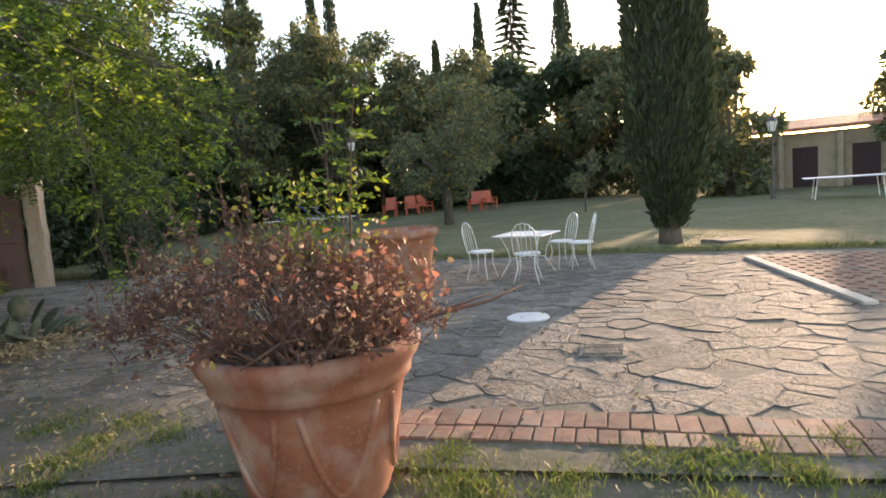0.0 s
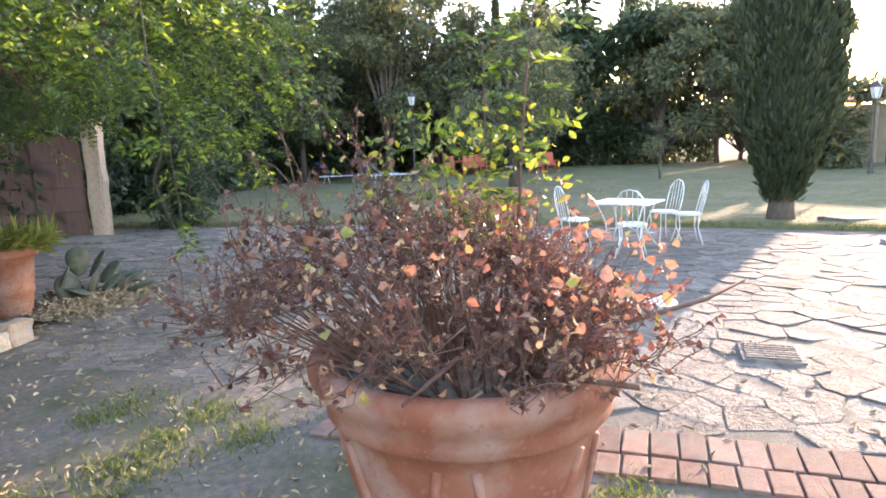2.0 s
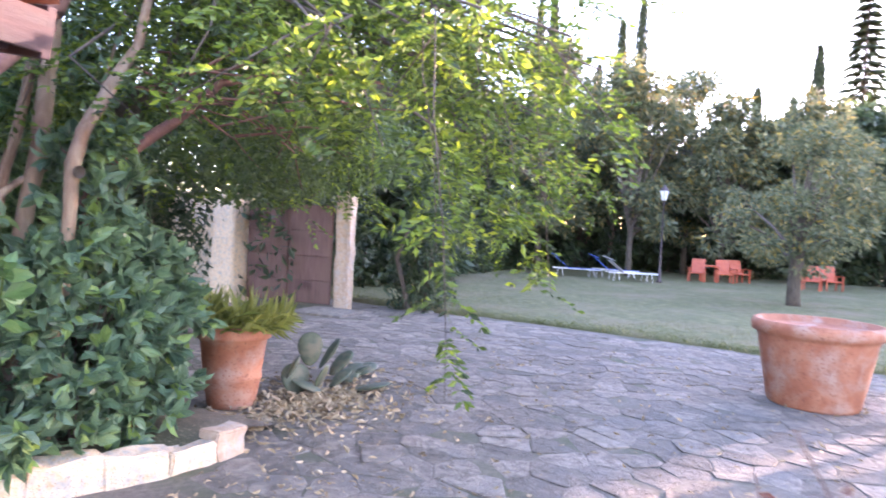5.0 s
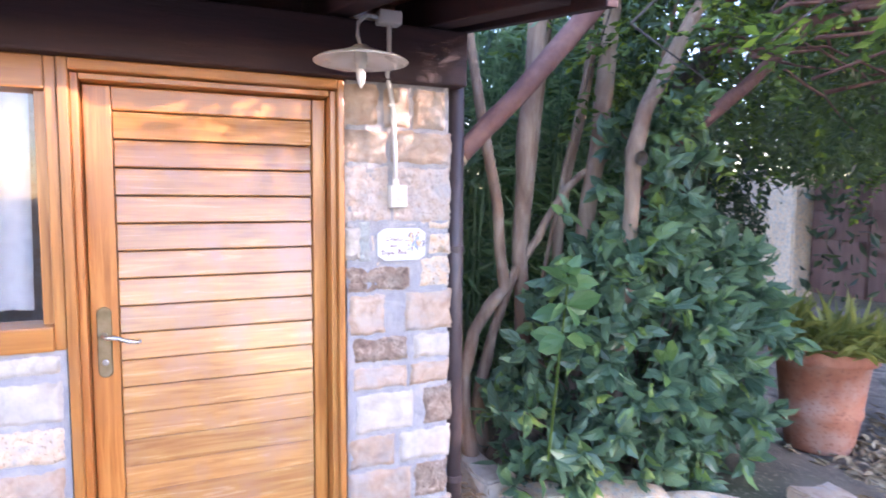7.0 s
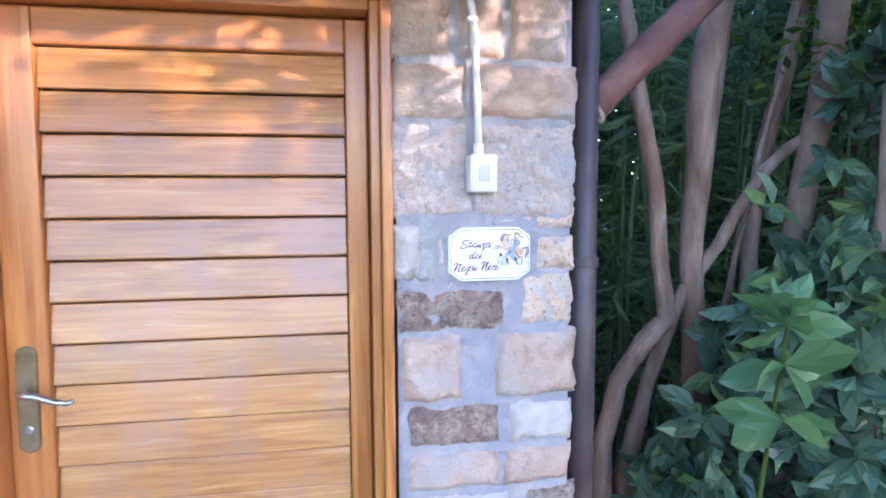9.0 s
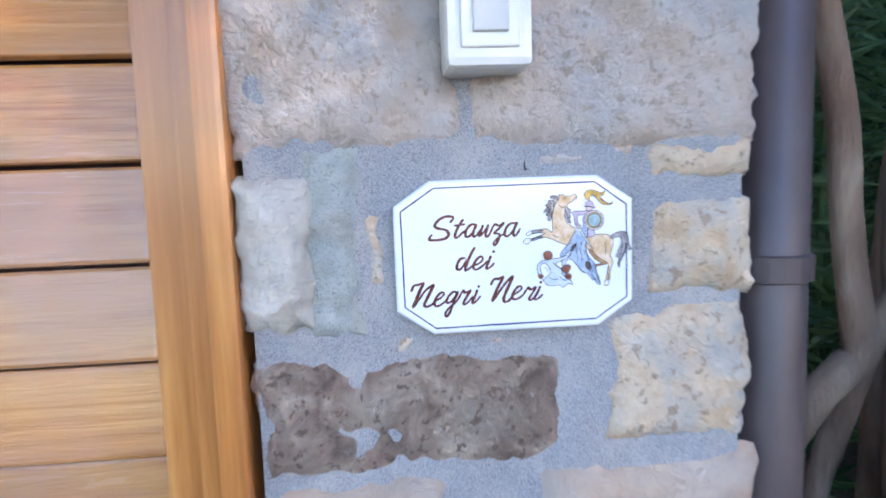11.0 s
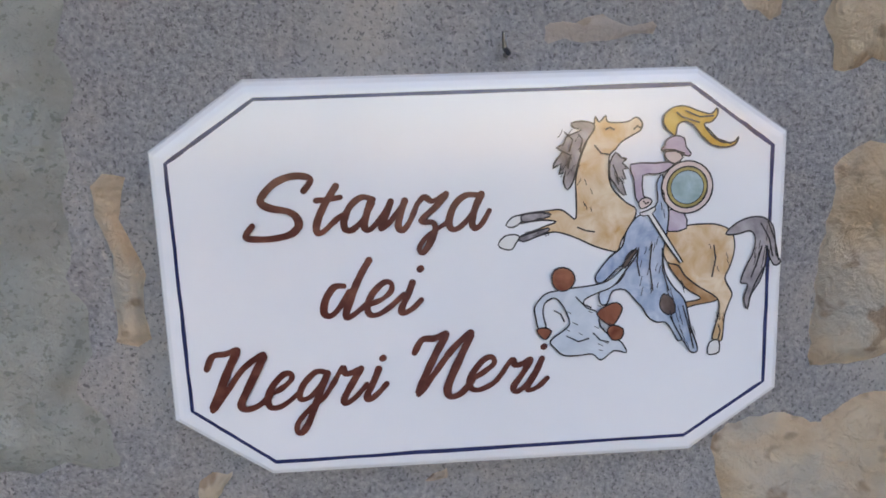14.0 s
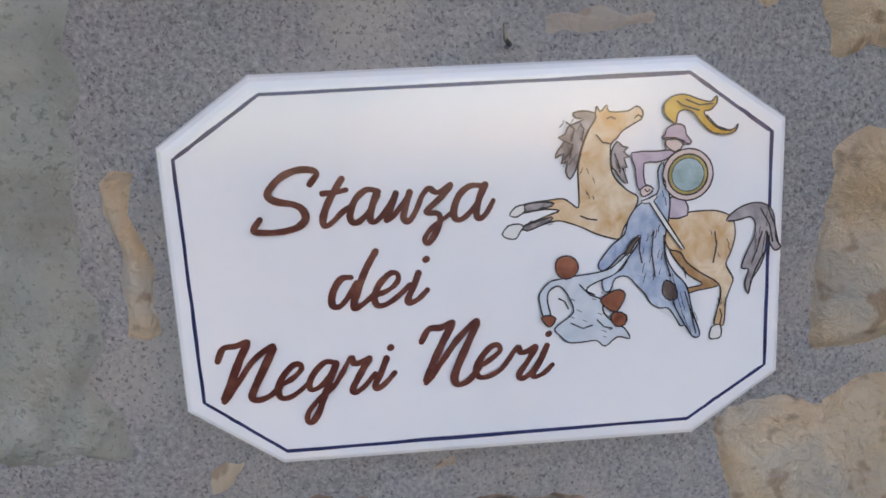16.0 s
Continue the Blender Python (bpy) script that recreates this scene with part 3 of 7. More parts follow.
def build_eaves():
    g = Geo().box(-6.5, 0.27, -0.06, 0.36, HEAD, HEAD + 0.22, 0.01)
    tagged(part("wall_plate", g, M_DARKWOOD, None, "dark stained timber beam above the door"), category="beam", kind="structure")
    # overhang lengthened out of view to shade the door and pier
    r = thing("roof", "tiled eaves on dark rafters, lengthened to shade the door", "roof", (0, 0, 0), kind="structure")
    for i in range(16):
        x = 0.17 - 0.42 * i
        m = Matrix.Translation((x, -0.25, 2.375)) @ Matrix.Rotation(radians(9), 4, "X")
        part("rafter", Geo().box(-0.05, 0.05, -0.62, 0.75, -0.065, 0.065, 0.008, m), M_DARKWOOD, r)
    m = Matrix.Translation((-3.1, -0.25, 2.46)) @ Matrix.Rotation(radians(9), 4, "X")
    part("soffit", Geo().box(-3.4, 3.38, -0.67, 0.78, -0.016, 0.016, 0, m), M_TILECEIL, r, "pinkish terracotta boards between the rafters")
    m2 = Matrix.Translation((-3.1, -0.25, 2.46)) @ Matrix.Rotation(radians(9), 4, "X")
    part("fascia", Geo().box(-3.42, 3.4, -0.71, -0.67, -0.13, 0.03, 0.006, m2), M_DARKWOOD, r)
    part("barge_board", Geo().box(3.39, 3.43, -0.71, 0.78, -0.15, 0.05, 0.006, m2), M_DARKWOOD, r)
    g = Geo()
    for i in range(38):
        x = -3.35 + i * 0.18
        for j in range(4):
            vs, n = [], 6
            for e, yy in enumerate((-0.76 + j * 0.36, -0.76 + j * 0.36 + 0.42)):
                for k in range(n + 1):
                    a = math.pi * k / n
                    rr = 0.088 - 0.012 * e
                    vs.append(m2 @ Vector((x + rr * math.cos(a), yy, 0.03 + rr * math.sin(a) * 0.8 + (0.03 if e == 0 else 0.0))))
            g.add(vs, [(k, k + 1, n + 2 + k, n + 1 + k) for k in range(n)])
    part("roof_tiles", g, M_TERRA, r, "curved terracotta roof tiles")
    g = Geo().box(-6.6, 0.25, 0.6, 4.3, 2.62, 2.75)
    tagged(part("ceiling", g, M_DARKWOOD, None, "dark boarded ceiling of the house"), category="ceiling", kind="structure")


build_eaves()

# ---- fixtures on the pier ----
from mathutils import geometry

INK = mat("dark_brown_paint", [(0.075, 0.02, 0.016), (0.115, 0.034, 0.026), (0.2, 0.07, 0.045)], 150.0, None, 1, 0.2, 0, coat=0.3)
OUTLINE = mat("black_paint", [(0.02, 0.02, 0.024), (0.03, 0.028, 0.03), (0.05, 0.045, 0.05)], 60.0, None, 1, 0.2, 0, coat=0.3)
BLUE = mat("navy_paint", [(0.02, 0.024, 0.075), (0.03, 0.036, 0.11), (0.05, 0.06, 0.16)], 90.0, None, 1, 0.2, 0, coat=0.3)


def wash(name, a, b):
    mid = tuple((x + y) / 2 for x, y in zip(a, b))
    return mat(name, [a, mid, b], 130.0, None, 1, 0.2, 0, coat=0.3, distort=0.6)


W_TAN = wash("tan_wash", (0.54, 0.29, 0.1), (0.79, 0.66, 0.5))
W_GREY = wash("grey_wash", (0.1, 0.085, 0.1), (0.5, 0.45, 0.47))
W_BLUE = wash("blue_wash", (0.2, 0.28, 0.46), (0.62, 0.68, 0.76))
W_PALE = wash("pale_blue_wash", (0.48, 0.54, 0.62), (0.66, 0.7, 0.76))
W_LILAC = wash("lilac_wash", (0.38, 0.28, 0.38), (0.6, 0.52, 0.6))
W_GOLD = wash("gold_wash", (0.5, 0.27, 0.03), (0.68, 0.45, 0.1))
W_BROWN = wash("russet_wash", (0.16, 0.04, 0.02), (0.34, 0.13, 0.07))
W_BROWN2 = wash("tawny_wash", (0.3, 0.14, 0.05), (0.62, 0.42, 0.24))
W_DARK = wash("umber_wash", (0.06, 0.035, 0.03), (0.2, 0.15, 0.13))
W_GOLD2 = wash("olive_gold_wash", (0.2, 0.17, 0.06), (0.5, 0.4, 0.16))
W_PINK = wash("pink_wash", (0.58, 0.44, 0.42), (0.7, 0.6, 0.56))
W_TEAL = wash("teal_wash", (0.2, 0.3, 0.28), (0.45, 0.58, 0.66))
W_BARE = wash("bare_glaze", (0.7, 0.68, 0.66), (0.76, 0.75, 0.75))


def octagon(w, h, cx, cz):
    return [(-w, h - cz), (-w + cx, h), (w - cx, h), (w, h - cz), (w, -h + cz), (w - cx, -h), (-w + cx, -h), (-w, -h + cz)]


def smooth_loop(pts, steps=3):
    """A closed curve through pts."""
    out, n = [], len(pts)
    for i in range(n):
        p0, p1, p2, p3 = (Vector(pts[(i + k) % n]) for k in (-1, 0, 1, 2))
        for s in range(steps):
            t = s / steps
            out.append(0.5 * ((2 * p1) + (p2 - p0) * t + (2 * p0 - 5 * p1 + 4 * p2 - p3) * t * t + (3 * p1 - p0 - 3 * p2 + p3) * t ** 3))
    return out


def band(pts, width, y, closed=True):
    """A painted line of that width along pts, in the plane y."""
    g, n = Geo(), len(pts)
    vs = []
    for i, p in enumerate(pts):
        a, b = Vector(pts[i - 1] if closed or i else pts[0]), Vector(pts[(i + 1) % n] if closed or i < n - 1 else pts[-1])
        d = (b - a).normalized()
        nn = Vector((-d.y, d.x))
        w = width * (0.75 + 0.5 * abs(noise.noise((i * 0.31, width * 900, y * 50))))
        q = Vector(p)
        vs += [(q.x + nn.x * w, y, q.y + nn.y * w), (q.x - nn.x * w, y, q.y - nn.y * w)]
    m = n if closed else n - 1
    return g.add(vs, [(2 * i, 2 * ((i + 1) % n), 2 * ((i + 1) % n) + 1, 2 * i + 1) for i in range(m)])


def build_sign():
    s = thing("ceramic_sign", "white glazed ceramic sign with painted horse and brown lettering", "sign", (0, 0.0, 1.46))
    bm = bmesh.new()
    loop = [bm.verts.new((x, 0.009, z)) for x, z in octagon(0.1042, 0.0663, 0.0313, 0.0215)]
    f = bm.faces.new(loop)
    ext = bmesh.ops.extrude_face_region(bm, geom=[f])
    bmesh.ops.translate(bm, verts=[v for v in ext["geom"] if isinstance(v, bmesh.types.BMVert)], vec=(0, -0.021, 0))
    front = [e for e in bm.edges if all(v.co.y < -0.01 for v in e.verts)]
    bmesh.ops.bevel(bm, geom=front, offset=0.0045, segments=4, affect="EDGES", profile=0.55)
    corner = [e for e in bm.edges if abs(e.verts[0].co.y - e.verts[1].co.y) > 0.008]
    bmesh.ops.bevel(bm, geom=corner, offset=0.004, segments=3, affect="EDGES")
    bmesh.ops.recalc_face_normals(bm, faces=bm.faces[:])
    me = bpy.data.meshes.new("plate")
    bm.to_mesh(me)
    bm.free()
    part("plate", me, M_GLAZE, s)
    Y = -0.01215
    rim = []
    base = [Vector(p) * 0.001 for p in ((-97.8, 40.7), (-69.2, 59.6), (69.7, 60.3), (97.8, 40.0), (97.9, -41.1), (70.1, -59.3), (-70.9, -60.4), (-97.0, -40.8))]
    for i, p in enumerate(base):
        q = base[(i + 1) % 8]
        rim += [p.lerp(q, k / 12) + Vector((0.00025 * noise.noise((i, k * 0.7, 0)), 0.00025 * noise.noise((i, k * 0.7, 5)))) for k in range(12)]
    part("border_line", band(rim, 0.0007, Y), BLUE, s, "thin navy border line")

    layer = [0]

    def shape(name, pts, m, steps=3, line=0.3):
        layer[0] += 1
        y = Y - 0.00004 * layer[0]
        loop2 = smooth_loop([Vector(p) * 0.001 for p in pts], steps)
        tris = geometry.tessellate_polygon([[(p.x, p.y, 0) for p in loop2]])
        me2 = mesh_of(Geo().add([(p.x, y, p.y) for p in loop2], [t for t in tris]), name)
        ob = part(name, me2, m, s)
        part("outline", band(loop2, line * 0.001, y - 0.00002), OUTLINE, ob)
        return ob
    # painted rider's group, traced through the camera's view, in millimetres from the plate's middle
    shape("painted_horse", [(38.1, 48.2), (38.6, 51), (39.9, 49.2), (42, 51.2), (42.9, 49.1), (49, 49), (51.9, 50.4), (53.9, 48.8), (53.6, 46.4), (51.5, 45.1), (47.2, 42.7), (45.4, 40.5), (43.4, 38.7), (43.1, 35.5), (43.3, 30.9), (44.7, 27.3), (48.8, 23.1), (52.4, 20.5), (50.6, 15.3), (47.6, 10.7), (46.3, 7.2), (43.9, 7.1), (38, 9.1), (33.3, 11.5), (28, 13.6), (24.4, 14.2), (19.1, 12.9), (14.3, 11.7), (12.6, 12.5), (14.4, 13.5), (18, 14.8), (22.1, 16.3), (25.7, 17.6), (21, 18.3), (16.3, 17.8), (13.3, 17.6), (12.8, 19.7), (15.8, 20.7), (21.7, 21.2), (27, 21.5), (29.9, 19.7), (32.2, 18.4), (32.3, 25.7), (32.2, 31.5), (33.7, 38.2), (36.1, 43.8)], W_TAN, 3)
    shape("painted_hoof", [(9, 17), (11.1, 19.6), (14.1, 20.1), (14.3, 18.2), (11.5, 16.3)], W_BARE, 2)
    shape("painted_hoof", [(6.3, 10.7), (8.5, 13.5), (12, 13.9), (13.5, 12.9), (12.2, 11), (10.9, 9), (8.3, 9.2)], W_BARE, 2)
    shape("painted_fetlock", [(14.1, 19.9), (16.9, 20.7), (23.1, 20.6), (23.4, 19.4), (19.2, 18.4), (14.8, 18)], W_GREY, 2)
    shape("painted_fetlock", [(13.4, 12.9), (18.5, 14.5), (22.9, 15.7), (22.9, 14.5), (18.5, 12.7), (14.6, 11.4)], W_GREY, 2)
    shape("painted_hind_leg", [(63.2, 2.1), (66.9, 1), (69.3, -2.5), (74.3, -6.5), (79.8, -9.3), (80.1, -11.5), (73.1, -12.6), (69.7, -13.4), (68.8, -11.7), (74.9, -10.5), (70.6, -7.5), (66.9, -3.6)], W_BROWN2, 3)
    shape("painted_hindquarter", [(61.4, 12.4), (68, 14.4), (75.2, 14.9), (80.6, 14.3), (84.9, 11.7), (86, 6.2), (84.6, 0.2), (83, -4), (85.6, -9), (84.8, -12.1), (83.3, -16.9), (82.9, -23.2), (82.2, -25.7), (79.5, -25.2), (79.4, -23), (81.2, -15.6), (80.5, -10.6), (74.3, -6.5), (69.3, -2.5), (66.9, 1.2), (63.2, 2.4), (61.4, 6.4)], W_TAN, 3)
    shape("painted_hoof", [(78.3, -26), (81.4, -25.3), (81.8, -29.4), (79.6, -30.3), (77.7, -29.8)], W_BARE, 2)
    shape("painted_tail", [(82.7, 11.2), (86.1, 14.6), (90.9, 16.5), (95.7, 16.2), (98.9, 13.3), (99.9, 7.8), (100.4, 3.6), (102.1, 1), (99.9, -0.1), (98, 3.1), (97, 6.8), (96.8, 0.7), (95.1, -5.3), (92.2, -10), (91.1, -14.9), (89.7, -11.1), (90.9, -6.3), (88.4, -5.5), (90.1, -0.1), (92.4, 4.6), (92.9, 9.4), (91, 11.9), (86.8, 11)], W_GREY, 3)
    shape("painted_mane", [(37.9, 48.8), (33.9, 49.7), (30.7, 49.1), (31.6, 47.6), (34.1, 47), (31, 45.7), (29, 44.7), (28, 42.5), (25.7, 41.5), (27.7, 40.2), (25.6, 37.5), (24.6, 35), (27.3, 36.3), (26.6, 32.9), (28.7, 33.9), (28, 30.5), (29.4, 27.9), (31.2, 30.4), (32.2, 33.7), (33.1, 37.1), (35.2, 42.7), (37.9, 46.5)], W_GREY, 2)
    shape("painted_mane", [(45.2, 39.4), (47.1, 37.6), (48.9, 37.3), (47.5, 35.9), (49.5, 34), (47.5, 33.9), (48.6, 30.6), (47.1, 30.7), (48.8, 25.4), (46.5, 26.7), (44.7, 29.7), (43.3, 31.5), (43.3, 36.1)], W_GREY, 2)
    shape("painted_tunic", [(63.1, 20), (68.2, 19.1), (69.2, 13.7), (63.2, 12.9), (61.7, 15.9)], W_LILAC, 2)
    shape("painted_cape", [(60.7, 31.7), (58.9, 28.9), (59.3, 23.1), (57.1, 19.9), (54.8, 19.2), (51.8, 17.6), (48.8, 13.1), (47.5, 8.4), (43.3, 5), (38.8, -0.7), (39.3, -3.4), (42, -2.7), (46.9, 1.8), (48.7, -0.1), (46.3, -3.6), (43.2, -5.2), (39.9, -6.9), (40.4, -10.6), (42.6, -10.7), (44.4, -6.5), (48.7, -6.2), (52.3, -10.1), (54.7, -12.7), (56.6, -15.9), (59.6, -17.9), (62.7, -18.1), (65.2, -21.4), (67.1, -24.7), (68.9, -24.8), (71.4, -28.7), (73.6, -29.1), (73.9, -27), (71.4, -19.9), (69.7, -12.4), (68.2, -9.2), (65.1, -5.9), (62.3, -0.9), (61.4, 5.2), (62.6, 12.3), (63.1, 19.4), (61.7, 25.3)], W_BLUE, 3)
    shape("painted_fold", [(60.8, -10), (62, -8.2), (65.1, -10.2), (66, -14.6), (63.3, -15.4), (60.8, -13.1)], W_DARK, 2)
    shape("painted_sleeve", [(50.1, 35.4), (58.3, 35.5), (64.8, 35.6), (61.9, 32.8), (58.3, 31.9), (54.2, 31.7), (54.5, 25.1), (56, 23.9), (53.6, 22.2), (51.8, 24.7), (51.2, 30.5)], W_LILAC, 2)
    # the rider's hand and face as plain pink shapes
    shape("painted_glove", [(53, 23.2), (55.4, 24.5), (57.4, 23.2), (56, 21.5), (53.6, 20.8)], W_PINK, 2)
    shape("painted_collar", [(61.8, 39.1), (61.4, 37.5), (62.6, 36.1), (64.8, 35.1), (67.4, 37), (65.4, 39.2)], W_PINK, 2)
    shape("painted_helmet", [(60.1, 39.8), (61.2, 40.9), (61.8, 42.8), (64.8, 44.1), (67.7, 43.2), (68.3, 40.5), (70.1, 38.2), (69.2, 37.4), (67.2, 38), (64.8, 39.2), (61.8, 39.1)], W_LILAC, 2)
    shape("painted_plume", [(64.4, 44.1), (61.2, 47.1), (60.9, 50.5), (63.5, 52.9), (67.6, 53.4), (72.3, 51.7), (76.4, 50.7), (78.2, 52.5), (78.4, 50.3), (76.5, 48.1), (74.1, 47.4), (77.1, 43.5), (80.7, 41.4), (84.3, 41.5), (85.7, 43.1), (84.9, 40.9), (81.9, 39.9), (77.2, 40.7), (73.6, 43.7), (70.6, 47.3), (67.7, 48.5), (65.5, 47.5), (64.9, 44.7)], W_GOLD, 3)
    circ = [(math.cos(a * 0.5236), math.sin(a * 0.5236)) for a in range(12)]
    shape("painted_shield", [(69 + 8.6 * c, 27.3 + 8.6 * d) for c, d in circ], W_PINK, 2)
    shape("painted_shield_boss", [(69 + 6.8 * c, 27.3 + 6.8 * d) for c, d in circ], W_GOLD2, 2)
    shape("painted_shield_boss", [(69 + 5.5 * c, 27.3 + 5.5 * d) for c, d in circ], W_TEAL, 2, 0.15)
    shape("painted_sword", [(53, 19.3), (56, 20.3), (58.3, 21.4), (58.5, 20.3), (57.4, 19.1), (62.2, 11.7), (68.1, 2.4), (67.1, 2.2), (61.4, 10), (56, 18.6), (54.2, 18.4)], W_BARE, 1)
    shape("painted_robe", [(25.8, -5.4), (31.8, -4.6), (36.6, -4.2), (42.6, -2.8), (47.5, 1.2), (49.9, 4.6), (52.3, 6.9), (52.1, 5.1), (48.7, 0.5), (44.4, -4.7), (39, -6.8), (34.7, -9), (35.3, -11.5), (39.5, -13.6), (40.1, -18), (43.7, -21.9), (47.3, -24), (49.2, -27.9), (44.9, -27), (40.5, -30.1), (37.5, -27.8), (32.6, -28.1), (27.7, -27.8), (24.7, -25.1), (23.2, -22.5), (27.9, -19), (29.8, -16.7), (28.6, -12.9), (26.9, -9.7), (24.5, -7.8), (21.5, -9.4), (20.8, -13), (21.8, -18.3), (19.4, -18.5), (18.3, -14.1), (18.1, -10.4), (21.5, -6.4)], W_PALE, 3)
    shape("painted_spot", [(23.8, -1.3), (24.7, 1.5), (27.7, 2.4), (30.7, 0.9), (31.6, -2.1), (30, -4.8), (27.2, -5.6), (24.8, -4.3)], W_BROWN, 2)
    shape("painted_spot", [(38.9, -13.9), (42, -11.3), (45.6, -10.3), (47.7, -12.3), (46.2, -15.9), (44.3, -18.2), (41.9, -17.1)], W_BROWN, 2)
    shape("painted_spot", [(42.5, -20), (44.3, -18), (48, -19.5), (47.4, -22.8), (44.3, -23.2)], W_BROWN, 2)
    shape("painted_spot", [(18.5, -18.4), (21.3, -17.8), (23.6, -19.1), (21.8, -21.8), (20, -21)], W_BROWN, 2)
    shape("painted_spot", [(47.5, 1.2), (48.7, 4.7), (50.5, 7), (52.6, 7.2), (51.1, 5.2), (49.3, 2.3)], W_DARK, 2)
    for pts in ([(41.4, 46.7), (42.9, 47.4), (44.5, 46.6)], [(50.7, 46.5), (51.9, 47.6), (53.4, 46.7)], [(37.9, 42), (40.1, 39.3), (43.3, 38.7)], [(32.2, 15.7), (35.1, 14.4), (38.1, 13.9)], [(28.1, 46.4), (30.9, 44), (29.7, 40.1)],
                [(27.4, 40.3), (30.2, 39), (29.2, 34.8)], [(32.7, 45.7), (34, 43.9), (33.2, 40)], [(44, 35.5), (45.3, 32.5), (45.9, 29)], [(94, 14.7), (97.2, 9.2), (98.6, 3.1)], [(96.4, 15.2), (99, 9.1), (100.8, 1.7)],
                [(91.4, -3.8), (93.1, 0.9), (94.8, 6.9)], [(91, -11.2), (92.7, -6.4), (95.6, -0.4)], [(52.9, 8.1), (52.3, 3.3), (53.3, -1.6)], [(57.2, 9), (56.6, 1.8), (57.8, -6.7)], [(60.8, 7.6), (61, 0.4), (63.3, -7.1)],
                [(68.2, -12.3), (70.1, -18.6), (72.3, -27.5)], [(63.9, -15.7), (65.8, -19.6), (68.3, -24.1)], [(46.9, 1.8), (49.9, 5.8), (52.3, 8.1)], [(40.5, -3.3), (42.9, -1.6), (45.7, 1.3)], [(78.3, 7.8), (79, 3), (77.9, -3)],
                [(24.4, -12), (26.6, -13.2), (27.9, -16)], [(31.7, -7.6), (34.1, -10.2), (37.1, -11.6)], [(28.5, -20.9), (32.7, -23.1), (36.3, -22.1)], [(37.6, -20.3), (40, -22.9), (43.1, -23.8)], [(64.7, 51.5), (66.5, 50), (72.4, 48)],
                [(67.6, 51.9), (72.3, 49.8), (77, 50)], [(74.7, 46.5), (78.3, 42.7), (83.1, 40.9)], [(80.6, -19.3), (81.4, -21.8), (80.7, -24.9)], [(54.2, 23.4), (55, 22.4), (56, 23)], [(60.7, 39.8), (64.2, 39.6), (67.7, 38.3)]):
        part("ink_stroke", band([Vector(p) * 0.001 for p in pts], 0.0003, Y - 0.0014, False), OUTLINE, s)
    hatch = random.Random(3)
    for x0, x1, z0, z1, dx, dz, k in ((51.8, 60.8, -5.7, 11.7, -0.8, -3.5, 14), (62, 68.2, -14.8, -3.3, 1.3, -4.4, 8), (67, 72, -25, -14.7, 1.5, -4.4, 8), (91.5, 98.7, 0.6, 14.3, -0.6, -4.3, 14), (27.5, 34.8, 31.3, 48.1, -1.6, -2.6, 18), (44, 47.7, 28.4, 37.2, 0.9, -2.6, 7), (79.3, 82.6, -24.4, -13, 0.4, -2, 7), (26.3, 43.6, -26.9, -9.7, 2.1, -1.1, 12), (33.7, 36.9, 19.6, 36, 0.9, -2.6, 5), (72.8, 84.6, -3.4, 11.7, 1, -2.9, 6), (16.9, 23.3, 17.8, 20.4, 1.9, 0.3, 5), (14.4, 22, 11.9, 15, 1.9, 0.7, 5), (58.9, 61.3, 19.5, 28.9, 0.4, -3, 5)):
        for i in range(k):
            a, b = hatch.uniform(x0, x1), hatch.uniform(z0, z1)
            f = hatch.uniform(0.5, 1.0)
            pts = [(a, b), (a + dx * f * 0.5 + hatch.uniform(-0.3, 0.3), b + dz * f * 0.5), (a + dx * f, b + dz * f)]
            part("ink_stroke", band([Vector(p) * 0.001 for p in pts], 0.00015, Y - 0.00142, False), OUTLINE, s)

    def brush(g, pts, half):
        """A brush stroke of round ends along pts, swelling and thinning a little."""
        ctrl = [Vector(p) * 0.001 for p in pts]
        line = []
        for i in range(len(ctrl) - 1):
            p0, p1, p2, p3 = ctrl[max(0, i - 1)], ctrl[i], ctrl[i + 1], ctrl[min(len(ctrl) - 1, i + 2)]
            for k in range(5):
                t = k / 5
                line.append(0.5 * ((2 * p1) + (p2 - p0) * t + (2 * p0 - 5 * p1 + 4 * p2 - p3) * t * t + (3 * p1 - p0 - 3 * p2 + p3) * t ** 3))
        line.append(ctrl[-1])
        y, strip = Y - 0.00006, []
        for i, p in enumerate(line):
            d = (line[min(i + 1, len(line) - 1)] - line[max(i - 1, 0)]).normalized()
            # strokes that run down are broader than those that run up
            w = half * 0.00126 * (0.86 + 0.26 * max(0, -d.y) + 0.22 * noise.noise((p.x * 260, p.y * 260, 3)))
            yi = y - 0.000012 * i
            strip += [(p.x - d.y * w, yi, p.y + d.x * w), (p.x + d.y * w, yi, p.y - d.x * w)]
            if i % 5 == 0:
                n = 14
                g.add([(p.x + w * 0.98 * math.cos(6.2832 * k / n), yi + 0.000006, p.y + w * 0.98 * math.sin(6.2832 * k / n)) for k in range(n)], [tuple(range(n))])
        g.add(strip, [(2 * i, 2 * i + 1, 2 * i + 3, 2 * i + 2) for i in range(len(line) - 1)])

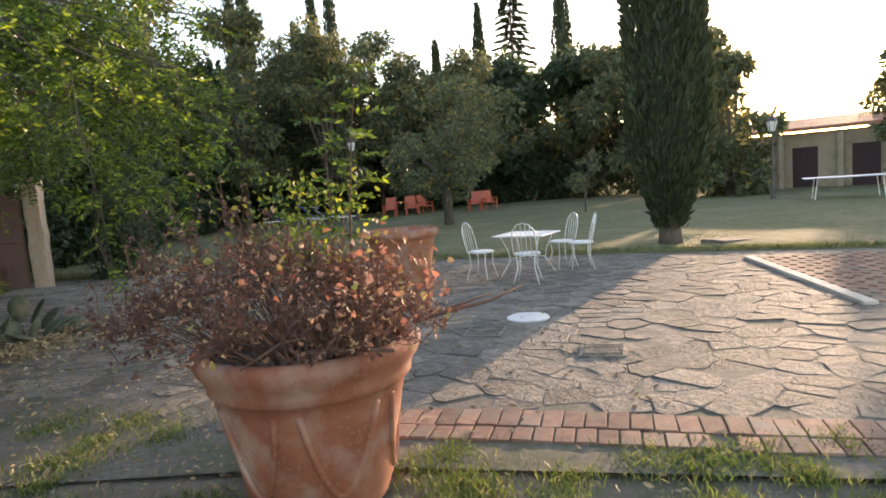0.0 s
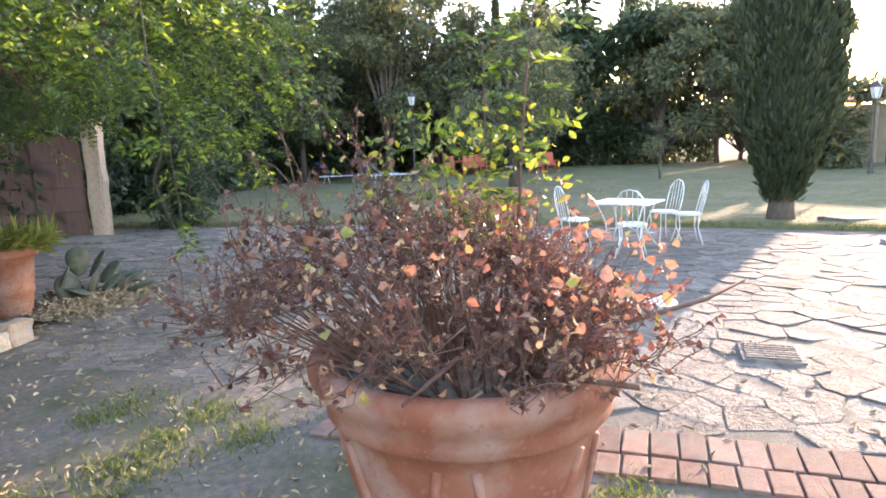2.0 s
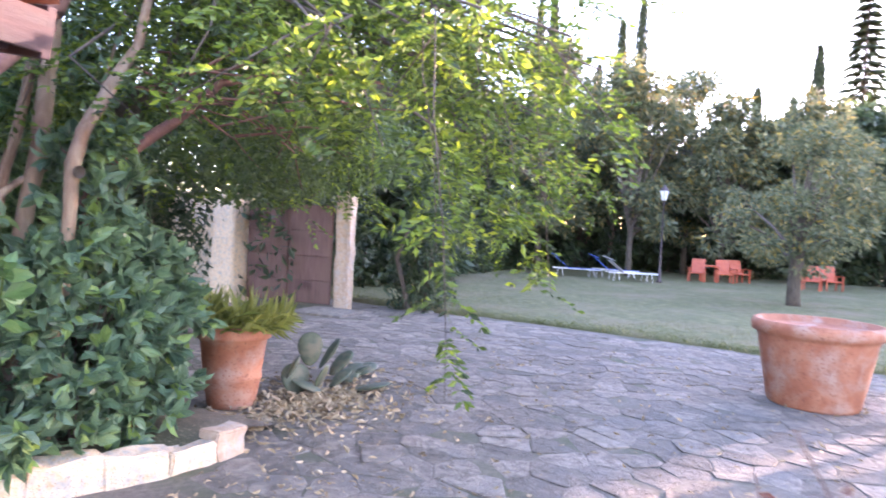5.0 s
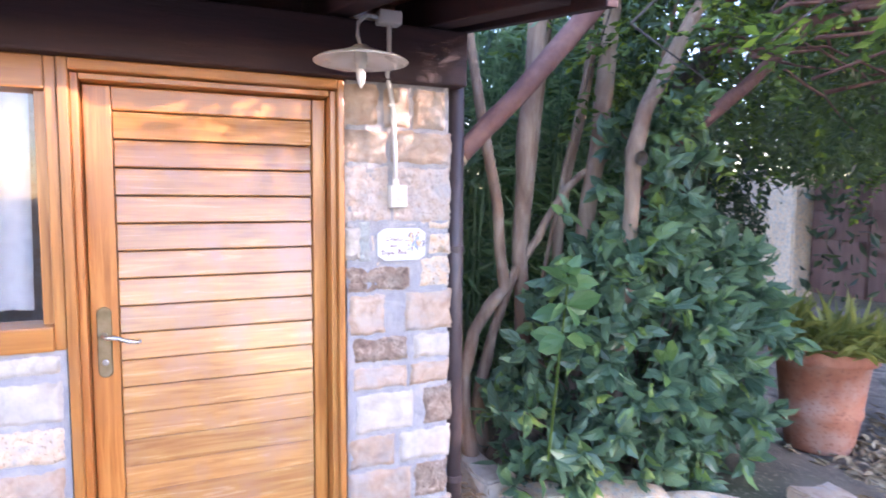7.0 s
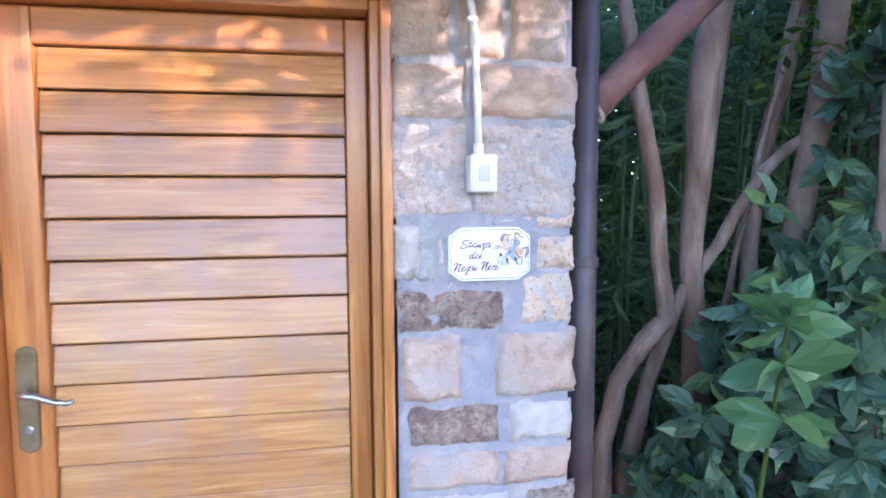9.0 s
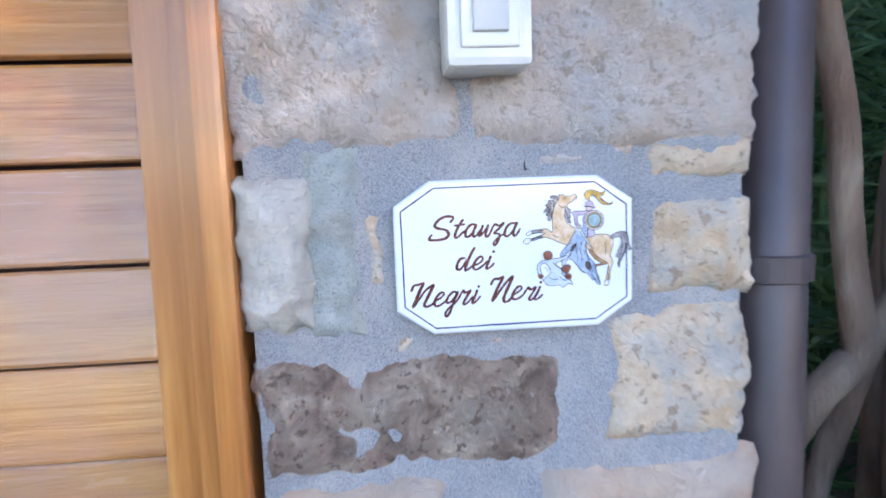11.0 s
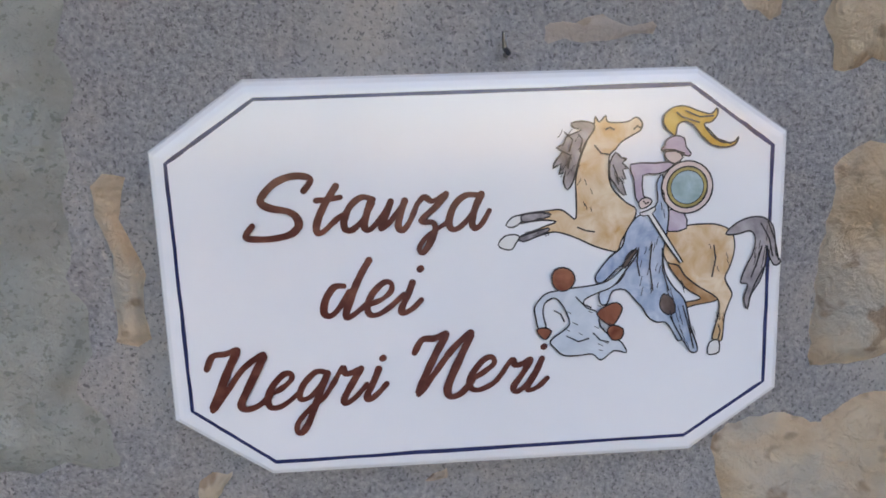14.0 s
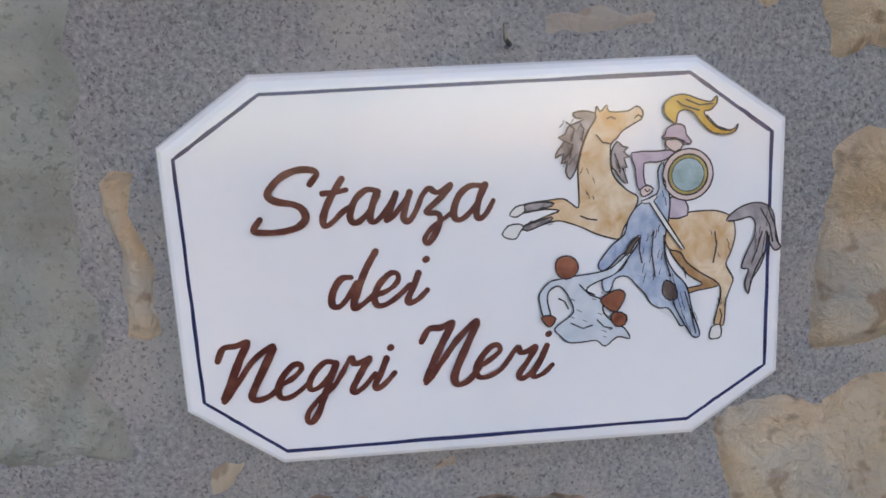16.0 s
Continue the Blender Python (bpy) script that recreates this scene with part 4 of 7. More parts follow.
    # brush lettering: each letter's strokes, traced in the camera's view, millimetres from plate middle
    for half, lines in (
            (0.95, [[(-55.6, 30.7), (-53.1, 34.1), (-55.6, 35.4), (-60, 35.3), (-64.8, 33.3), (-68.6, 29.6), (-69.1, 27.3), (-66.3, 25.6), (-61.2, 24.5), (-58.4, 22.6), (-57.8, 19.6), (-60.6, 17), (-66, 15.9), (-71.3, 15.9), (-74.7, 16.7), (-72.3, 20.2)]]),  # S
            (0.85, [[(-45.3, 31.9), (-48, 28), (-50.7, 23.4), (-52.2, 19.3), (-51.8, 16.9), (-49.4, 17.9), (-45.6, 21.3), (-42.7, 22.9)], [(-51.9, 27.5), (-48, 27.7), (-44.1, 28.3)]]),  # t
            (0.85, [[(-33.7, 27.2), (-37.4, 28), (-41.2, 25.2), (-43.3, 20.6), (-42.9, 17.9), (-40.5, 17.8), (-36.7, 21.4), (-34, 26)], [(-34.2, 27.2), (-36, 22.6), (-36.9, 18.5), (-35.2, 17.5), (-31.4, 21.1), (-28.1, 26.3)]]),  # a
            (0.85, [[(-28.1, 26.3), (-29.8, 22.2), (-31.5, 17.8), (-28.5, 19.8), (-23.6, 26.1)], [(-23.6, 26.4), (-25.3, 21.4), (-26, 18.2), (-24.5, 16.9), (-22, 20), (-19.6, 25.3)]]),  # n
            (0.8, [[(-19.6, 25), (-17.4, 27.3), (-14.5, 25.9), (-10.2, 28.1), (-13.4, 24.3), (-18.4, 19.8), (-14.8, 19), (-14.1, 16.6), (-16.1, 12.1), (-18.4, 9.3), (-19.5, 10.6), (-17.9, 13.4), (-14.2, 16.4), (-9.4, 19.3)]]),  # z
            (0.85, [[(0.7, 27.2), (-3.7, 27.4), (-7.4, 24.6), (-9.4, 19.9), (-9, 16.9), (-6.6, 16.8), (-2.8, 20.2), (0.4, 25.4)], [(1.2, 27.5), (-0.9, 23.1), (-2, 18.3), (-0.9, 16.5), (1.3, 18.2), (3.7, 22.2)]]),  # a
            (0.9, [[(-44.6, -0.7), (-47.9, -1), (-50.8, -5.1), (-51.5, -9.4), (-49.2, -10.4), (-46, -7.3), (-43, -2.5)], [(-36, 7.5), (-39.3, 2.2), (-42.4, -4.4), (-44.3, -9.6), (-43.9, -11.4), (-41.3, -10), (-37.2, -6.8)]]),  # d
            (0.85, [[(-36.9, -7.3), (-32.6, -5.8), (-29.4, -3.1), (-29.2, -0.5), (-31.6, -0.1), (-35.4, -3.6), (-37.3, -7.8), (-36.5, -10.6), (-33.5, -10.5), (-29.1, -7.7), (-25.2, -4.2)]]),  # e
            (0.85, [[(-22.2, -0.6), (-24, -4.9), (-26.1, -9.1), (-25.6, -10.6), (-22.5, -9.3), (-19.5, -6.4)]]),  # i
            (1, [[(-91, -26.7), (-88.7, -22.3), (-84.5, -21.7), (-80.8, -20.7), (-83.5, -26.2), (-87, -33.7), (-90.1, -40.8), (-84.5, -33.8), (-79, -26.8), (-72.3, -22.5), (-74.9, -28.1), (-78.6, -34.9), (-80.6, -39.3), (-78.9, -40.9), (-74.8, -39.7), (-70.9, -36.7)]]),  # N
            (0.85, [[(-70.8, -36.3), (-67, -34.4), (-63.7, -31.4), (-64.1, -29.4), (-66.6, -29.9), (-70, -33.5), (-71.8, -37.3), (-71.2, -40.6), (-68.2, -40.8), (-64.3, -38.5), (-60.6, -35.2)]]),  # e
            (0.85, [[(-52.5, -29.6), (-55.6, -29.4), (-59.5, -33), (-61.3, -36.7), (-60.6, -38.7), (-57.5, -37.6), (-54.1, -34), (-51.7, -29.9), (-54.3, -35.9), (-56.5, -41), (-58.8, -46.7), (-61.3, -50.1), (-62.8, -49.7), (-62.3, -46.5), (-58.5, -42.1), (-53.2, -37.9), (-49.7, -33)]]),  # g
            (0.85, [[(-49.8, -33.4), (-46.7, -28.4), (-45.9, -30.4), (-43.4, -30.2), (-40.5, -28.9), (-43, -32.8), (-46.5, -38.8), (-46, -40.7), (-42.8, -38.7), (-38.8, -34.4)]]),  # r
            (0.85, [[(-34.7, -29.5), (-36.9, -34.5), (-39, -38.5), (-38.3, -39.9), (-35.3, -37.9), (-32.2, -34.6)]]),  # i
            (1, [[(-22.5, -24.5), (-19.8, -20.2), (-15.7, -19.9), (-11.9, -18.5), (-15.3, -25), (-18.8, -31.9), (-21.7, -39.1), (-15.7, -31.4), (-9.7, -23.7), (-3.6, -18.5), (-6.7, -25.6), (-10.1, -32.5), (-11.9, -37.5), (-10.9, -40.2), (-7.3, -39.2), (-3.4, -34.9)]]),  # N
            (0.85, [[(-3.6, -34.8), (0.5, -32.5), (4.1, -29.5), (3.4, -27.3), (0.7, -28), (-2.6, -31.7), (-4.4, -35.4), (-3.5, -38.1), (-0.4, -38.3), (4.1, -36), (7.4, -32.1)]]),  # e
            (0.85, [[(6.7, -33.3), (10.2, -28.6), (11.2, -30.5), (13.7, -30.2), (16.3, -29), (13.6, -33.8), (10.6, -38), (11.6, -39.8), (14.8, -37.8), (18.1, -33.7)]]),  # r
            (0.85, [[(20.5, -28.7), (18.1, -33.7), (15.4, -38.1), (16, -39.7), (19.2, -38.4), (22.2, -35.6)]]),  # i
    ):
        g = Geo()
        for pts in lines:
            brush(g, pts, half)
        part("letter", g, INK, s, "slanted brown brush lettering")
    for x, z in ((-19.4, 3.9), (-33.1, -25.8), (21.2, -24.6)):
        g = Geo()
        brush(g, [(x - 0.2, z - 0.15), (x + 0.2, z + 0.15)], 1.05)
        part("letter_dot", g, INK, s)


build_sign()


def build_fixtures():
    h = thing("wall_hook", "small dark bent nail in the mortar above the sign", "nail", (0.0115, 0.012, 1.5345))
    part("nail", Geo().tube([(0.001, 0, -0.001), (0.001, -0.014, -0.0015), (-0.0004, -0.0155, 0.0), (-0.0008, -0.016, 0.005)], [0.001, 0.001, 0.0009, 0.0005], 6), OUTLINE, h)
    sw = thing("light_switch", "ivory plastic surface switch box on the stone pier", "switch", (-0.024, 0.0, 1.657))
    part("box", Geo().box(-0.034, 0.034, -0.05, 0.012, -0.045, 0.045, 0.007), M_PLASTIC, sw)
    part("bezel", Geo().box(-0.023, 0.023, -0.0535, -0.0495, -0.031, 0.031, 0.002), M_PLASTIC, sw)
    grey = mat("grey_plastic", [(0.46, 0.44, 0.4), (0.5, 0.48, 0.44), (0.54, 0.52, 0.48)], 20.0, None, 1, 0.4, 0.03, 90, 0.001)
    part("rocker", Geo().box(-0.014, 0.014, -0.057, -0.053, -0.02, 0.02, 0.0015), grey, sw, "grey rocker key")
    c = thing("cable_conduit", "ivory plastic cable pipe running up the pier to the lamp", "pipe", (-0.03, 0.0, 1.698))
    part("pipe", Geo().tube([(0, -0.022, 0.0), (-0.004, -0.022, 0.14), (-0.012, -0.022, 0.3), (-0.016, -0.022, 0.34), (-0.03, -0.03, 0.4), (-0.05, -0.06, 0.43), (-0.05, -0.085, 0.47), (-0.05, -0.09, 0.64)], 0.009, 10), M_PLASTIC, c, smooth=True)
    part("coupling", Geo().tube([(0, -0.022, -0.002), (-0.001, -0.022, 0.03)], 0.013, 12), M_PLASTIC, c)
    part("coupling", Geo().tube([(-0.009, -0.022, 0.25), (-0.0105, -0.022, 0.285)], 0.0125, 12), M_PLASTIC, c)
    part("clip", Geo().box(-0.03, -0.004, -0.034, 0.0, 0.315, 0.327, 0.003), M_PLASTIC, c)
    part("junction_box", Geo().box(-0.1, -0.01, -0.13, -0.062, 0.61, 0.66, 0.008), M_WHITE, c, "small white junction box under the rafters")
    lamp = thing("outdoor_lamp", "white enamelled flat lamp shade with a bare candle bulb", "lamp", (-0.24, -0.25, 2.14))
    part("shade", Geo().lathe([(0.022, 0.045), (0.035, 0.035), (0.09, 0.016), (0.15, -0.002), (0.167, -0.012), (0.166, -0.015), (0.15, -0.006), (0.09, 0.011), (0.035, 0.028), (0.02, 0.03)], 48), M_WHITE, lamp, smooth=True)
    part("socket", Geo().lathe([(0, 0.045), (0.02, 0.045), (0.022, 0.0), (0.024, -0.012), (0.019, -0.02), (0.016, -0.035), (0, -0.035)], 24), M_PLASTIC, lamp, smooth=True)
    part("bulb", Geo().lathe([(0, -0.033), (0.0135, -0.034), (0.017, -0.05), (0.0165, -0.065), (0.011, -0.087), (0.004, -0.102), (0, -0.104)], 20), M_WHITE, lamp, "white candle-shaped bulb", True)
    part("bracket", Geo().tube([(0, 0, 0.04), (-0.01, 0.01, 0.08), (0.0, 0.03, 0.13), (0.04, 0.07, 0.17), (0.1, 0.125, 0.185)], 0.007, 8), M_WHITE, lamp, smooth=True)
    dp = thing("drainpipe", "dark brown metal drainpipe beside the stone pier", "drainpipe", (0.268, 0.05, 0))
    part("pipe", Geo().tube([(0, 0, -0.02), (0, 0, 2.3)], 0.036, 16), M_PIPE, dp, smooth=True)
    for z in (0.4, 1.43):
        part("bracket", Geo().lathe([(0.036, -0.014), (0.041, -0.012), (0.041, 0.012), (0.036, 0.014)], 18, (0, 0, z)).box(-0.052, -0.036, -0.008, 0.008, z - 0.006, z + 0.006), M_PIPE, dp)


build_fixtures()

# ---- planted bed beside the pier ----
rng = np.random.default_rng(11)


def bent(p0, p1, n=7, wob=0.05, seed=0):
    p0, p1 = Vector(p0), Vector(p1)
    out = []
    for i in range(n):
        t = i / (n - 1)
        w = wob * math.sin(math.pi * min(1, t * 1.3))
        out.append(p0.lerp(p1, t) + Vector((w * noise.noise((t * 2.5, seed, 0)), w * noise.noise((t * 2.5, seed, 5)), 0)))
    return out


def build_kerb():
    k = thing("bed_edging", "low edging of pale rough stone blocks round the planted bed", "stone edging", (0, 0, 0))
    line = [(0.62, 1.1), (0.6, 0.75), (0.64, 0.28), (1.02, 0.06), (1.36, -0.14), (1.66, -0.32), (1.98, -0.4), (2.22, -0.44)]
    r = random.Random(8)
    for i, ((xa, ya), (xb, yb)) in enumerate(zip(line, line[1:])):
        L = math.hypot(xb - xa, yb - ya)
        h = r.uniform(0.17, 0.23) if i < 5 else r.uniform(0.12, 0.2)
        bm = bmesh.new()
        bmesh.ops.create_cube(bm, size=1, matrix=Matrix.Diagonal((L + 0.02, 0.18, h + 0.06, 1)))
        bmesh.ops.bevel(bm, geom=bm.edges[:], offset=0.014, segments=2, affect="EDGES")
        bmesh.ops.subdivide_edges(bm, edges=bm.edges[:], cuts=3, use_grid_fill=True)
        for v in bm.verts:
            v.co += Vector((noise.noise(v.co * 7 + Vector((i * 9, 0, 0))), noise.noise(v.co * 7 + Vector((i * 9, 4, 0))), noise.noise(v.co * 6 + Vector((i * 9, 8, 0))))) * 0.028
        me = bpy.data.meshes.new("block")
        bm.to_mesh(me)
        bm.free()
        ob = part("block", me, [M_STONE, M_STONE_PALE, M_STONE_TAN][i % 3] if i not in (3, 4) else M_STONE_TAN, k, smooth=True)
        ob.matrix_local = pose((xa + xb) / 2, (ya + yb) / 2, h / 2 - 0.03, 0, 0, math.degrees(math.atan2(yb - ya, xb - xa)))
    # soil in the bed
    g = Geo()
    xs = [0.62 + 0.12 * i for i in range(24)]
    vs = []
    for j in range(22):
        for x in xs:
            y0 = 0.34 - 0.58 * max(0, min(1, (x - 0.62) / 1.0)) if x < 1.7 else -0.3 - 0.1 * min(1, (x - 1.7) / 0.6)
            y = y0 + (3.4 - y0) * j / 21
            edge = min(1, max(0, (2.9 - x) / 0.6))
            vs.append((x, y, 0.0 + 0.13 * edge + 0.03 * noise.noise((x * 4, y * 4, 2))))
    w = len(xs)
    g.add(vs, [(j * w + i, j * w + i + 1, (j + 1) * w + i + 1, (j + 1) * w + i) for j in range(21) for i in range(w - 1)])
    tagged(part("bed_soil", g, M_EARTH, None, "dark soil of the planted bed strewn with dry leaves", True), category="soil", kind="structure")


build_kerb()


def build_stems():
    t = thing("laurel_tree", "many-stemmed tree with smooth pinkish-brown trunks rising from the bed", "tree", (0.9, 0.6, 0.1))
    o = Vector((0.9, 0.6, 0.1))

    def stem(name, pts, radii, m=M_BARK, n=12):
        fine, fr = [], []
        for i in range(len(pts) - 1):
            for s in range(4):
                f = s / 4
                p = Vector(pts[i]).lerp(Vector(pts[i + 1]), f)
                fine.append(p - o + Vector((noise.noise(p * 3.1), noise.noise(p * 3.1 + Vector((5, 0, 0))), 0)) * 0.009)
                fr.append((radii[i] * (1 - f) + radii[i + 1] * f) * (1 + 0.08 * noise.noise(p * 9)))
        fine.append(Vector(pts[-1]) - o)
        fr.append(radii[-1])
        return part(name, Geo().tube(fine, fr, n), m, t, smooth=True)
    stem("trunk", [(0.66, 0.6, 0.08), (0.6, 0.63, 0.42), (0.6, 0.64, 0.68), (0.66, 0.65, 0.91), (0.77, 0.65, 1.06), (0.86, 0.65, 1.14), (0.83, 0.65, 1.33), (0.8, 0.65, 1.6), (0.75, 0.65, 1.85), (0.71, 0.65, 2.05), (0.63, 0.66, 2.5), (0.56, 0.7, 3.0), (0.5, 0.75, 4.2)], [0.055, 0.042, 0.036, 0.035, 0.037, 0.036, 0.032, 0.031, 0.03, 0.029, 0.027, 0.024, 0.014])
    stem("trunk", [(0.78, 0.72, 0.08), (0.72, 0.7, 0.5), (0.78, 0.68, 0.85), (0.88, 0.66, 1.13), (0.93, 0.65, 1.25), (1.08, 0.65, 1.43), (1.14, 0.65, 1.54), (1.26, 0.66, 1.7), (1.37, 0.67, 1.79), (1.55, 0.68, 1.89), (1.76, 0.7, 2.08), (2.0, 0.75, 2.35), (2.3, 0.85, 3.2)], [0.05, 0.036, 0.031, 0.027, 0.026, 0.025, 0.024, 0.023, 0.022, 0.02, 0.02, 0.017, 0.01])
    stem("trunk", [(1.02, 0.7, 0.08), (0.99, 0.67, 0.7), (0.97, 0.65, 1.13), (0.95, 0.65, 1.33), (0.96, 0.65, 1.53), (0.97, 0.65, 1.76), (0.98, 0.65, 2.04), (1.03, 0.65, 2.32), (1.08, 0.68, 2.9), (1.12, 0.75, 4.2)], [0.07, 0.05, 0.042, 0.042, 0.045, 0.05, 0.054, 0.054, 0.05, 0.02])
    stem("trunk", [(1.34, 0.7, 0.08), (1.37, 0.65, 1.24), (1.39, 0.65, 1.4), (1.42, 0.65, 1.66), (1.48, 0.65, 1.96), (1.52, 0.65, 2.34), (1.58, 0.68, 2.8), (1.68, 0.8, 4.2)], [0.07, 0.052, 0.052, 0.05, 0.054, 0.055, 0.05, 0.02])
    stem("trunk", [(1.36, 0.92, 0.08), (1.37, 0.9, 1.16), (1.38, 0.9, 1.45), (1.43, 0.9, 1.78), (1.51, 0.9, 2.1), (1.58, 0.9, 2.42), (1.7, 0.95, 3.2), (1.8, 1.0, 4.0)], [0.05, 0.038, 0.036, 0.036, 0.035, 0.035, 0.03, 0.015])
    stem("trunk", [(1.14, 0.98, 0.08), (1.16, 0.95, 1.3), (1.2, 0.95, 1.78), (1.24, 0.95, 2.15), (1.3, 0.97, 2.45), (1.42, 1.0, 3.8)], [0.04, 0.028, 0.026, 0.026, 0.025, 0.014])
    stem("shoot", [(1.2, 0.82, 1.1), (1.3, 0.8, 1.6), (1.34, 0.8, 1.78), (1.44, 0.8, 2.18), (1.55, 0.82, 2.6)], [0.014, 0.012, 0.012, 0.011, 0.007], M_BARK, 8)
    stem("stump", [(0.82, 0.55, 0.06), (0.95, 0.52, 0.45), (1.08, 0.5, 0.78)], [0.16, 0.12, 0.07], M_DARKBARK)
    stem("stump", [(0.95, 0.45, 0.06), (1.12, 0.4, 0.5), (1.3, 0.42, 0.95)], [0.09, 0.055, 0.045], M_DARKBARK)
    lopped = stem("trunk", [(1.3, 0.3, 0.08), (1.34, 0.24, 0.9), (1.36, 0.2, 1.64), (1.37, 0.2, 1.91), (1.43, 0.2, 2.11), (1.58, 0.2, 2.36), (1.75, 0.22, 2.62), (1.84, 0.22, 2.75), (2.1, 0.3, 3.7)], [0.055, 0.045, 0.04, 0.046, 0.042, 0.04, 0.038, 0.036, 0.018])
    part("branch_scar", Geo().lathe([(0, 0.0), (0.022, 0.002), (0.034, 0.012), (0.04, 0.03)], 14), M_DARKBARK, lopped, "dark round scar of a sawn branch").matrix_local = Matrix.Translation(Vector((1.355, 0.155, 1.86)) - o) @ Matrix.Rotation(radians(90), 4, "X")
    stem("branch", [(1.42, 0.42, 0.9), (1.62, 0.34, 1.75), (1.8, 0.3, 2.0), (2.2, 0.25, 2.3), (2.65, 0.2, 2.7), (3.3, 0.0, 2.95), (4.4, -0.4, 3.1)], [0.05, 0.045, 0.042, 0.04, 0.036, 0.03, 0.015], M_REDBARK)
    red = stem("lopped_branch", [(0.302, 0.1, 1.825), (0.5, 0.13, 2.01), (0.69, 0.16, 2.19), (0.92, 0.2, 2.42), (1.2, 0.24, 2.7), (1.4, 0.3, 3.05), (1.45, 0.5, 3.8)], [0.043, 0.047, 0.05, 0.054, 0.055, 0.05, 0.03], M_REDBARK)
    d = (Vector((0.5, 0.13, 2.01)) - Vector((0.302, 0.1, 1.825))).normalized()
    part("sawn_end", Geo().lathe([(0, 0.012), (0.03, 0.011), (0.043, 0.0), (0.045, -0.01)], 16), M_CUT, red, "pale sawn end").matrix_local = Matrix.Translation(Vector((0.302, 0.1, 1.825)) - o) @ (-d).to_track_quat("Z", "Y").to_matrix().to_4x4()
    # twigs arching over to the right
    for i in range(26):
        a = Vector((rng.uniform(1.9, 3.4), rng.uniform(-0.3, 0.5), rng.uniform(2.25, 2.9)))
        b = a + Vector((rng.uniform(0.4, 1.5), rng.uniform(-0.8, 0.6), rng.uniform(-0.35, 0.35)))
        m = a.lerp(b, 0.5) + Vector((0, 0, rng.uniform(-0.1, 0.22)))
        stem("twig", [a, m, b], [rng.uniform(0.008, 0.018), 0.008, 0.004], M_REDBARK, 6)
    g = Geo()
    n = 1500
    p = np.stack([rng.uniform(0.3, 2.6, n), rng.uniform(0.3, 1.6, n), rng.uniform(2.5, 4.6, n)], 1) - np.array(o)
    leaf_blades(g, p, rng.normal(size=(n, 3)) + np.array([0, 0, -0.4]), rng.uniform(0.07, 0.13, n), 0.36, 0.15, rng)
    part("crown", g, L_GLOSSY, t)


build_stems()


def build_bush():
    b = thing("laurel_bush", "dense glossy dark green broad-leaved bush spilling over the bed edging", "bush", (1.55, 0.35, 0.12))
    g, tw = Geo(), Geo()
    tips = []
    for i in range(640):
        a = rng.uniform(0, 6.283)
        f = rng.random() ** 0.5
        h = rng.uniform(0.02, 1.0)
        wide = 1.0 - 0.35 * max(0, h - 0.55) / 0.45
        x = 0.98 * f * math.cos(a) * wide + (0.12 if h > 0.5 else 0)
        y = 0.52 * f * math.sin(a) * wide
        top = 1.6 - 0.4 * f + 0.1 * (x > 0) + 0.12 * noise.noise((x * 3, y * 3, 1))
        tips.append((x, y, max(0.04, h * top)))
    for i in range(80):
        z = rng.uniform(1.2, 2.05)
        w = 0.42 * (2.25 - z)
        tips.append((rng.normal() * w * 0.7 + 0.1, rng.uniform(-0.3, 0.2), z))
    for i, (x, y, z) in enumerate(tips):
        if i % 4 == 0:
            tw.tube([(x * 0.3, y * 0.3, max(0, z - 0.5)), (x * 0.75, y * 0.75, z - 0.15), (x, y, z)], [0.007, 0.005, 0.003], 5, False)
        k = rng.integers(7, 12)
        d = np.array([x * 1.1, y * 1.4 - 0.25, 0.35]) + rng.normal(size=3) * 0.25
        d = d / np.linalg.norm(d)
        pos = np.repeat(np.array([[x, y, z]]), k, 0) - d * np.linspace(0, 0.07, k)[:, None]
        spread = rng.normal(size=(k, 3)) + d * 0.7 + np.array([0, -0.25, -0.15])
        leaf_blades(g, pos, spread, rng.uniform(0.1, 0.17, k), 0.48, 0.16, rng, 0.22)
    part("foliage", g, L_GLOSSY, b)
    tagged(part("twig_mass", tw, M_DARKBARK, b), kind="stuff")
    # one bright young shoot
    s = thing("young_shoot", "bright green young laurel shoot at the front of the bush", "shoot", (0.72, -0.16, 0.36))
    part("stalk", Geo().tube([(0.04, 0.2, 0), (0.02, 0.1, 0.5), (0.0, 0.0, 0.96)], [0.007, 0.006, 0.004], 6), L_GREEN, s)
    g = Geo()
    for z, k, L in ((0.97, 6, 0.11), (0.92, 6, 0.145), (0.82, 6, 0.16), (0.68, 5, 0.16)):
        ang = np.arange(k) * 2.4 + z * 9
        dirs = np.stack([np.cos(ang), np.sin(ang) * 0.9 - 0.2, np.full(k, 0.3 if z > 0.95 else -0.15)], 1) + rng.normal(size=(k, 3)) * 0.22
        leaf_blades(g, np.repeat(np.array([[0, 0.01, z]]), k, 0), dirs, L * rng.uniform(0.8, 1.1, k), 0.54, 0.12, rng, 0.1)
    young = leaf_mat("young_leaf", (0.07, 0.16, 0.06), (0.13, 0.25, 0.1), 0.35, 0.32)
    part("leaves", g, young, s)


build_bush()


